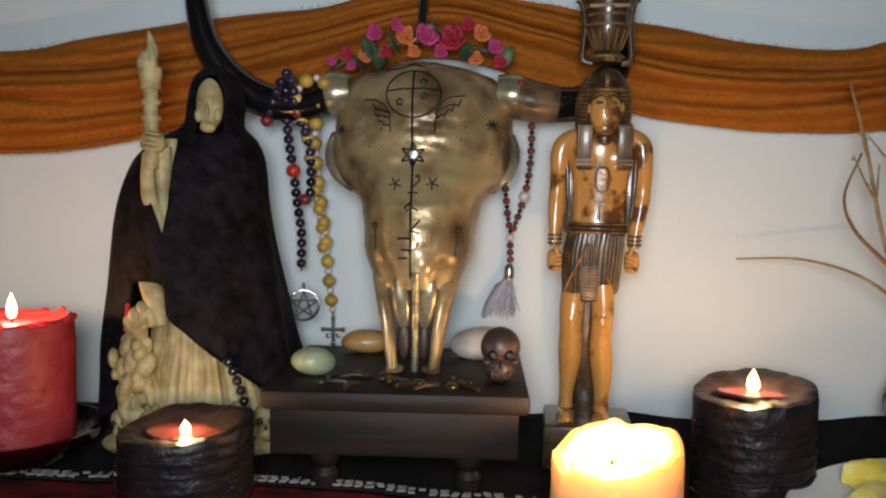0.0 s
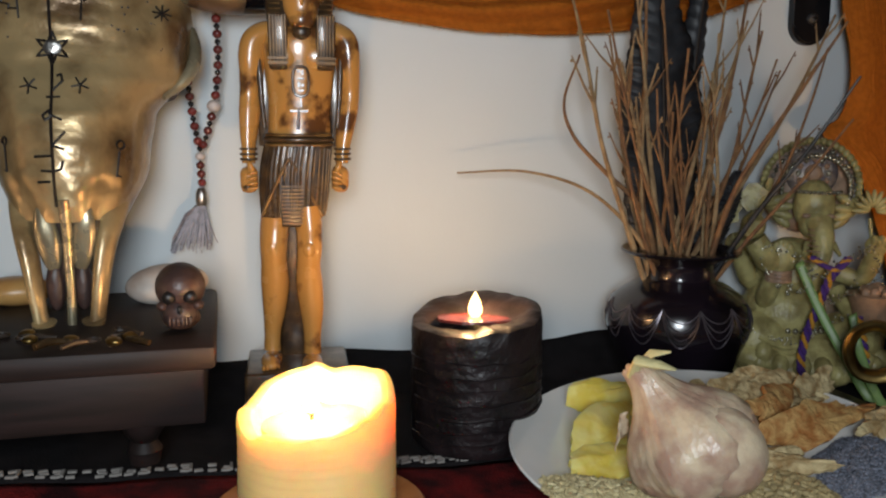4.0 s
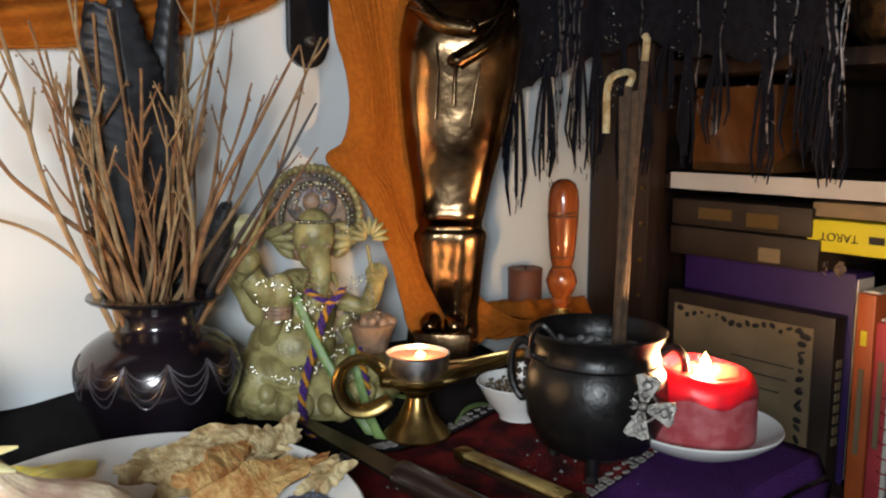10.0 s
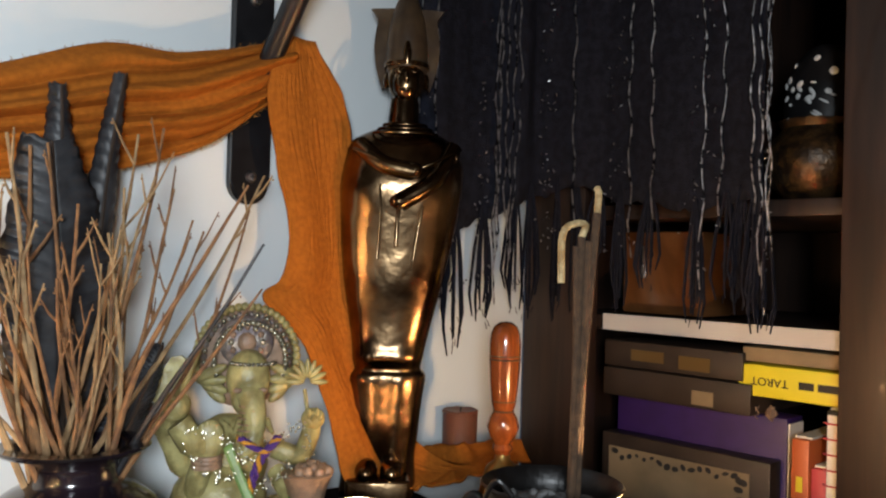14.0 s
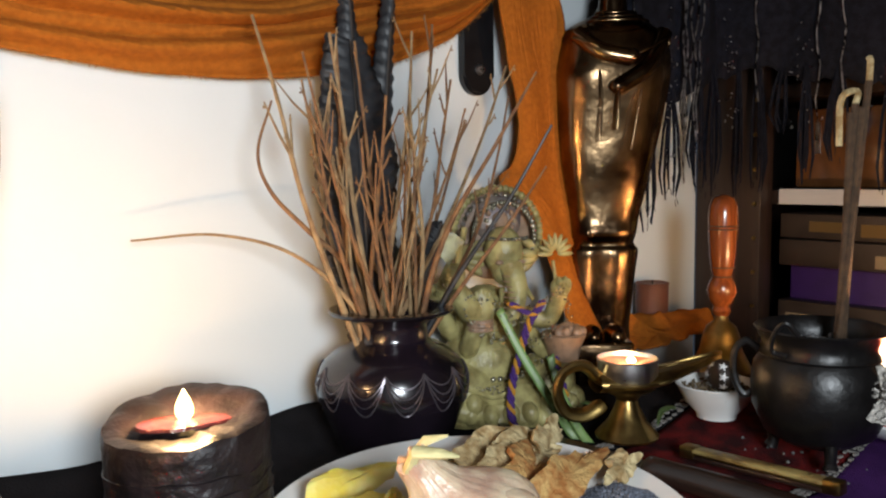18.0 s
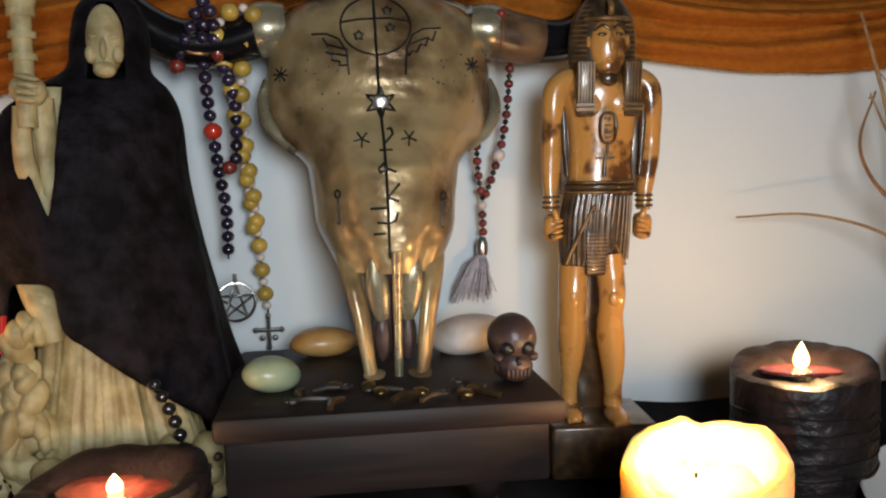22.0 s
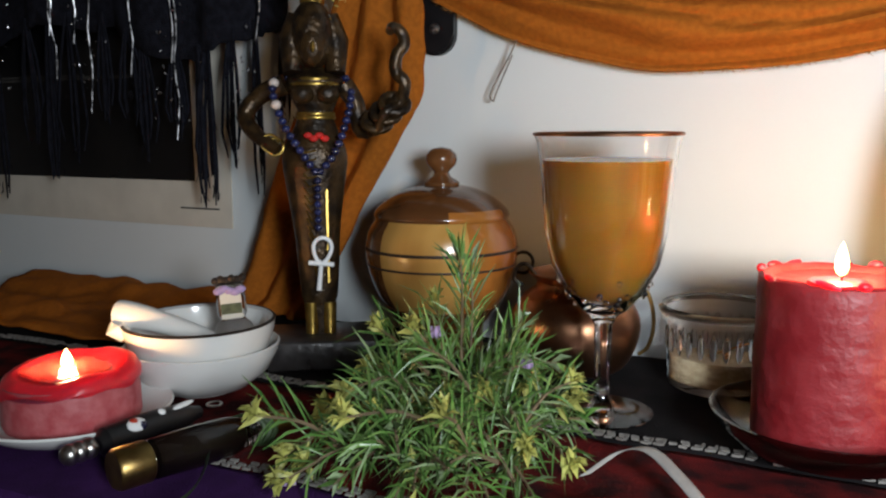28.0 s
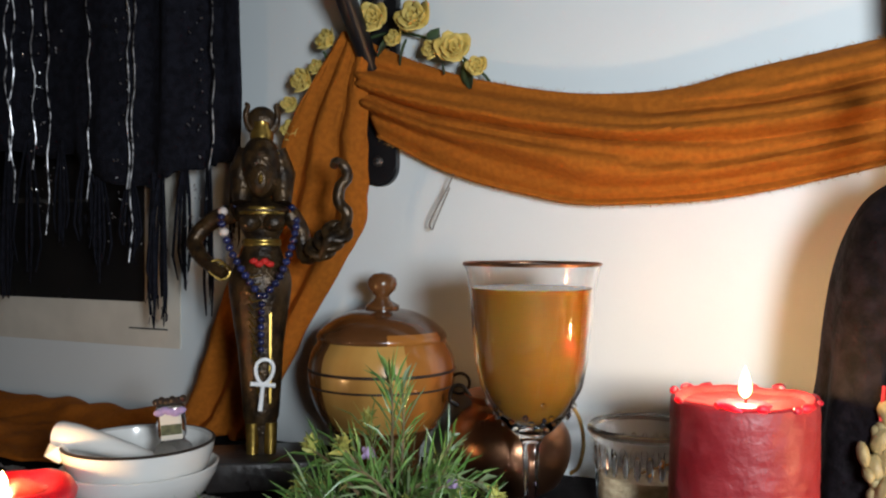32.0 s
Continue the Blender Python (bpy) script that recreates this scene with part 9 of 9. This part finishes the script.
# ---- the fringed shawls ----
def shawl(name, label, path, ztop, hems, strands, threads, seed, longest=.105):
    """A hanging knitted shawl over a plan path, with tassels, silver threads and beads along its ragged hem."""
    t = thing(name, label, "shawl", (0, 0, 0), "fringed dark shawls")
    g = random.Random(seed)
    line = smoothline([(*p, 0) for p in path], 16)
    n = len(line) - 1

    def at(u):
        i = min(int(u * n), n - 1)
        f = u * n - i
        return line[i] * (1 - f) + line[i + 1] * f

    def hem(u):
        return float(np.interp(u, np.linspace(0, 1, len(hems)), hems)) + .006 * nz(u * 22, seed) + .004 * nz(u * 60, seed)

    def fn(u, v):
        p = at(u)
        w = .006 * math.sin(u * 34 + nz(u * 5, seed) * 3) + .003 * nz(u * 30, v * 6, seed)
        z = ztop + (hem(u) - ztop) * v
        return (p[0] + w * .5, p[1] + w, z)
    thicken(part("knitted_body", sheet(fn, 160, 30), M_shawl, t), .002, 0)
    for k in range(strands):      # yarn tassels
        u = (k + g.uniform(.2, .8)) / strands
        p = Vector(at(u))
        p.z = hem(u) + .012
        L = g.uniform(longest * .45, longest)
        bm = bmesh.new()
        for j in range(7):
            o = Vector((g.uniform(-.0055, .0055), g.uniform(-.004, .004), 0))
            e = p + o * 1.4 + Vector((g.uniform(-.003, .003), 0, -L * g.uniform(.82, 1.05)))
            tube([p + o * .3, p.lerp(e, .4) + o, p.lerp(e, .8) + o * 1.1, e], [.0012, .0014, .0013, .0006], 5, bm)
        for j in range(10):
            q0 = p + Vector((g.uniform(-.005, .005), g.uniform(-.004, .004), -L * g.uniform(.5, 1.0)))
            tube([q0, q0 + Vector((g.uniform(-.004, .004), 0, -.006))], .0004, 3, bm, caps=False)
        part("yarn_tassel", bm, M_shawl, t)
    for k in range(threads):      # twisted silver threads that run down to the hem
        u = g.uniform(.03, .97)
        p = Vector(at(u)) + Vector((0, -.009, 0))
        if path[0][0] > 0:
            p += Vector((-.005, 0, 0))
        pts = []
        z0, z1 = ztop - g.uniform(0, .12), hem(u) - g.uniform(.0, .08)
        for s in np.linspace(0, 1, 34):
            pts.append((p.x + .014 * nz(s * 2.2, k, seed) + .0015 * nz(s * 40, k, seed), p.y + .002 * math.sin(s * 55), z0 + (z1 - z0) * s))
        part("silver_thread", tube(pts, [.0004 + .0005 * abs(math.sin(i * 1.9 + k)) for i in range(34)], 5), M_silver_thread, t, "glinting silver thread")
    bm = bmesh.new()
    for k in range(420):      # sequins and tinsel glints
        c = int(g.uniform(0, 6)) / 6 + .08
        u = min(.98, max(.02, c + g.gauss(0, .014)))
        p = Vector(at(u))
        z = hem(u) - .05 + (ztop - hem(u) + .05) * g.random() ** 1.6
        ell(bm, (p.x + g.uniform(-.006, .006) - (.007 if path[0][0] > 0 else 0), p.y - .010, z), (.0007, .0007, g.uniform(.0006, .0022)), (g.uniform(-60, 60), g.uniform(-60, 60), 0), u=5, v=3)
    tagged(part("sequin_scatter", bm, M_silver_thread, t, "tiny glinting sequins"), kind="stuff")
    return t


shawl("fringed_shawl", "black fringed shawl with silver threads hanging before the poster", [(-.688, .612), (-.80, .608), (-.95, .604), (-1.12, .600), (-1.30, .596)], 1.52, [.985, .975, .960, .990, 1.000, .985, .960, .985, .950], 21, 17, 31, .150)
shawl("fringed_shawl", "dark blue fringed shawl with silver threads hanging before the bookcase", [(.606, .628), (.660, .622), (.735, .612), (.775, .575), (.782, .50), (.780, .42), (.779, .398)], 1.52, [.975, .950, .965, .990, 1.000, .985, .975, .985, .96], 17, 17, 47, .130)

# ---- the bookcase ----
bkc = thing("bookcase", "tall dark brown wooden bookcase with a wide front frame", "bookcase", (0, 0, 0))
for nm, c, s in (("stile", (.812, .618, 1.0), (.024, .072, 2.0)), ("stile", (.812, .297, 1.0), (.024, .106, 2.0)), ("side_panel", (.97, .649, 1.0), (.292, .010, 2.0)), ("side_panel", (.97, .252, 1.0), (.292, .016, 2.0)), ("back_panel", (1.118, .45, 1.0), (.008, .40, 2.0)), ("top_board", (.97, .45, 2.01), (.32, .42, .02)), ("plinth", (.97, .45, .03), (.29, .39, .06))):
    bm = bmesh.new()
    box(bm, c, s, bevel=.0015)
    part(nm, bm, M_case_wood, bkc)
for z, m, lab in ((.620, M_case_wood, ""), (.876, M_shelf_edge, "pale painted shelf edge"), (.980, M_case_wood, ""), (1.36, M_case_wood, "")):
    bm = bmesh.new()
    box(bm, (.97, .452, z), (.290, .386, .014), bevel=.0012)
    part("shelf", bm, M_case_wood, bkc)
    if lab:
        bm = bmesh.new()
        box(bm, (.8245, .463, z + .001), (.003, .224, .015))
        part("shelf_edge", bm, m, bkc, lab, smooth=False)
for k in range(9):
    part("shelf_pin", lathe([(0, .002), (.0018, .0015), (.0022, 0)], 10), M_brass, bkc, "", pose(.799, .588, .70 + .034 * k, 0, -90, 0))


def book(name, label, c, s, cover, parts, category="book", rot=(0, 0, 0), pages="+y"):
    """A book: cover boards, page block and printed details on its faces."""
    t = thing(name, label, category, pose(*c, *rot))
    bm = bmesh.new()
    box(bm, (0, 0, 0), s, bevel=.0012)
    part("cover", bm, cover, t)
    if pages:
        bm = bmesh.new()
        ax, sg = "xyz".index(pages[1]), 1 if pages[0] == "+" else -1
        cc, ss = [0, 0, 0], [s[0] * .86, s[1] * .94, s[2] * .95]
        cc[ax], ss[ax] = sg * s[ax] / 2, .003
        box(bm, cc, ss)
        part("page_block", bm, M_pages, t, "pale page edges", smooth=False)
    for nm, m, c2, s2 in parts:
        bm = bmesh.new()
        box(bm, c2, s2)
        part(nm, bm, m, t, "", smooth=False)
    return t


SH = .627
# covers face the table (-x), spines or page edges face the room (-y)
bp = book("purple_book", "thick purple hardback book standing in the bookcase", (.866, .492, .717), (.030, .166, .180), M_bk_purple, [("title_bar", M_bk_gold, (-.0155, 0, .05), (.0008, .09, .004))], pages="-y")
bt = book("ornate_book", "dark framed book with a tan leafy cover in the bookcase", (.838, .494, .700), (.020, .164, .146), M_bk_brown, [("cover_panel", M_bk_tan, (-.0108, .004, 0), (.0012, .138, .122))], pages=None)
for k in range(34):      # the leafy printed border
    g = random.Random(500 + k)
    u = k / 34
    y, z = (-.064 + .134 * (u * 2), .056) if u < .5 else (-.060, .056 - .110 * (u - .5) * 2)
    bm = bmesh.new()
    ell(bm, (0, 0, 0), (.0006, g.uniform(.002, .0045), g.uniform(.0012, .003)), (g.uniform(-60, 60), 0, 0), u=8, v=5)
    part("printed_leaf", bm, M_bk_print, bt, "", (-.0118, y + .004, z + g.uniform(-.005, .003)))
for k in range(3):
    bm = bmesh.new()
    box(bm, (-.0118, -.02 + .006 * k, .024 - .012 * k), (.0006, .060, .0010))
    part("text_bar", bm, M_bk_print, bt, "faint unreadable line", smooth=False)
for k in range(8):
    bm = bmesh.new()
    box(bm, (0, -.0827, .034 - .0095 * k), (.0075, .0010, .0065))
    part("spine_bar", bm, M_bk_tan, bt, "vertical spine title bars", smooth=False)
book("rose_book", "rose-red paperback standing in the bookcase", (.874, .372, .702), (.10, .012, .150), M_bk_red, [("spine_bar", M_bk_tan, (-.0508, 0, .01), (.0008, .004, .07))], pages="+z")
book("orange_book", "orange paperback standing in the bookcase", (.876, .3875, .712), (.10, .014, .170), M_bk_orange, [("spine_bar", M_bk_yellow, (-.0508, 0, .05), (.0008, .005, .012)), ("title_bar", M_bk_tan, (-.0508, 0, -.01), (.0008, .004, .07))], pages="+z")
sp_ = book("spiral_notebook", "spiral-bound notebook with striped pages in the bookcase", (.874, .362, .725), (.10, .010, .196), M_bk_black, [("page_edge", M_pages, (-.050, 0, 0), (.003, .007, .190))], pages="+z", category="notebook")
for k in range(16):
    part("wire_ring", tube([(-.052 + .003 * math.cos(a), .006 * math.sin(a), -.088 + .0118 * k) for a in np.linspace(0, 6.28, 12)], .0007, 5, caps=False), M_bk_red, sp_)
book("brown_book", "large dark brown book with gold lettering bars lying flat", (.892, .506, .848), (.130, .138, .024), M_bk_brown, [("gold_bar", M_bk_gold, (-.0655, .022, 0), (.0008, .034, .010)), ("gold_bar", M_bk_gold, (-.0655, -.025, -.002), (.0008, .03, .012))], pages=None)
book("dark_book", "worn dark brown book lying flat in the bookcase", (.886, .502, .8215), (.120, .146, .026), M_bk_brown, [("worn_patch", M_bk_tan, (-.0605, -.03, -.004), (.0008, .02, .012))], pages=None)
book("cream_box", "plain cream card box lying on top of the deck", (.875, .396, .8595), (.085, .088, .012), M_bk_tan, [], "box", pages=None)
yb = book("card_deck_box", "bright yellow tarot card box lying upside down", (.872, .3960, .8385), (.085, .092, .026), M_bk_yellow, [], "card box", pages=None)
fc = bpy.data.curves.new("box_title", "FONT")
fc.body, fc.size, fc.extrude, fc.align_x, fc.align_y = "TAROT", .0095, .0003, "CENTER", "CENTER"
tx = new("tmp_title", fc)
bpy.context.view_layer.update()
me = bpy.data.meshes.new_from_object(tx.evaluated_get(bpy.context.evaluated_depsgraph_get()))
bpy.data.objects.remove(tx)
me.materials.append(M_bk_print)
tt = new("printed_title", me)
tt.parent = yb
tt.matrix_basis = pose(-.0429, .019, .0, 90, 180, -90)
tt["label"] = "the word TAROT printed upside down"
for k, (y, w) in enumerate(((-.028, .016), (-.011, .012))):
    bm = bmesh.new()
    box(bm, (-.0428, y, .0), (.0006, w, .006))
    part("title_bar", bm, M_bk_print, yb, "", smooth=False)
sr = thing("dried_rose", "small dried pinkish rose lying on the purple book", "flower", (.842, .437, .813))
blossom(sr, (0, 0, 0), .011, M_pinkish, 900, 16)
blossom(sr, (.004, -.014, -.002), .008, M_pinkish, 901, 14)
wbw = thing("white_bowl", "white china bowl low in the bookcase", "bowl", (.86, .335, .627))
part("bowl_body", lathe([(0, .001), (.022, .001), (.024, .004), (.040, .025), (.046, .050), (.0445, .051), (.037, .026), (0, .008)], 48), M_white, wbw)
dp = thing("bronze_pot", "round dark bronze pot on the upper shelf", "pot", (.862, .395, .987))
part("pot_body", lathe([(0, .0005), (.022, .0005), (.034, .012), (.041, .030), (.040, .044), (.030, .056), (.026, .060), (.030, .066), (.028, .066), (.022, .058), (0, .05)], 44), M_dark_bronze, dp)
pcl = thing("patterned_cloth", "black and white patterned cloth bundle behind the pot", "cloth", (.895, .40, .987))
bm = bmesh.new()
ell(bm, (0, 0, .085), (.030, .036, .052), u=28, v=20)
for v in bm.verts:
    v.co *= 1 + .06 * nz(v.co.x * 50, v.co.y * 50, v.co.z * 40)
bm.verts.ensure_lookup_table()
zlow = min(v.co.z for v in bm.verts)
part("cloth_body", bm, M_bk_black, pcl)
part("bundle_foot", lathe([(0, 0), (.022, 0), (.026, .02), (.020, .045), (0, .045)], 20), M_bk_black, pcl)
g = random.Random(71)
for k in range(34):
    a, z = g.uniform(2.2, 4.1), g.uniform(.05, .125)
    rr = math.sqrt(max(.05, 1 - ((z - .085) / .052) ** 2))
    bm = bmesh.new()
    ell(bm, (0, 0, 0), (.0012, g.uniform(.002, .005), g.uniform(.001, .004)), (g.uniform(-70, 70), 0, math.degrees(a)), u=8, v=5)
    part("white_motif", bm, M_white_paint, pcl, "", (.031 * rr * math.cos(a), .037 * rr * math.sin(a), z))
rb_ = thing("red_box", "dark red wooden box on the shelf behind the shawl", "box", (.93, .52, .987))
bm = bmesh.new()
box(bm, (0, 0, .04), (.12, .09, .08), bevel=.003)
part("box_body", bm, M_red_lacquer, rb_)
bm = bmesh.new()
box(bm, (0, 0, .083), (.124, .094, .008), bevel=.002)
part("lid", bm, M_red_lacquer, rb_)
db = thing("dark_red_box", "dark red lacquered box on the lower shelf", "box", (.90, .53, .884))
bm = bmesh.new()
box(bm, (0, 0, .040), (.10, .085, .078), bevel=.003)
part("box_body", bm, M_jar_dark, db)
bm = bmesh.new()
box(bm, (-.0508, .02, .05), (.002, .004, .03))
part("metal_clasp", bm, M_silver, db)
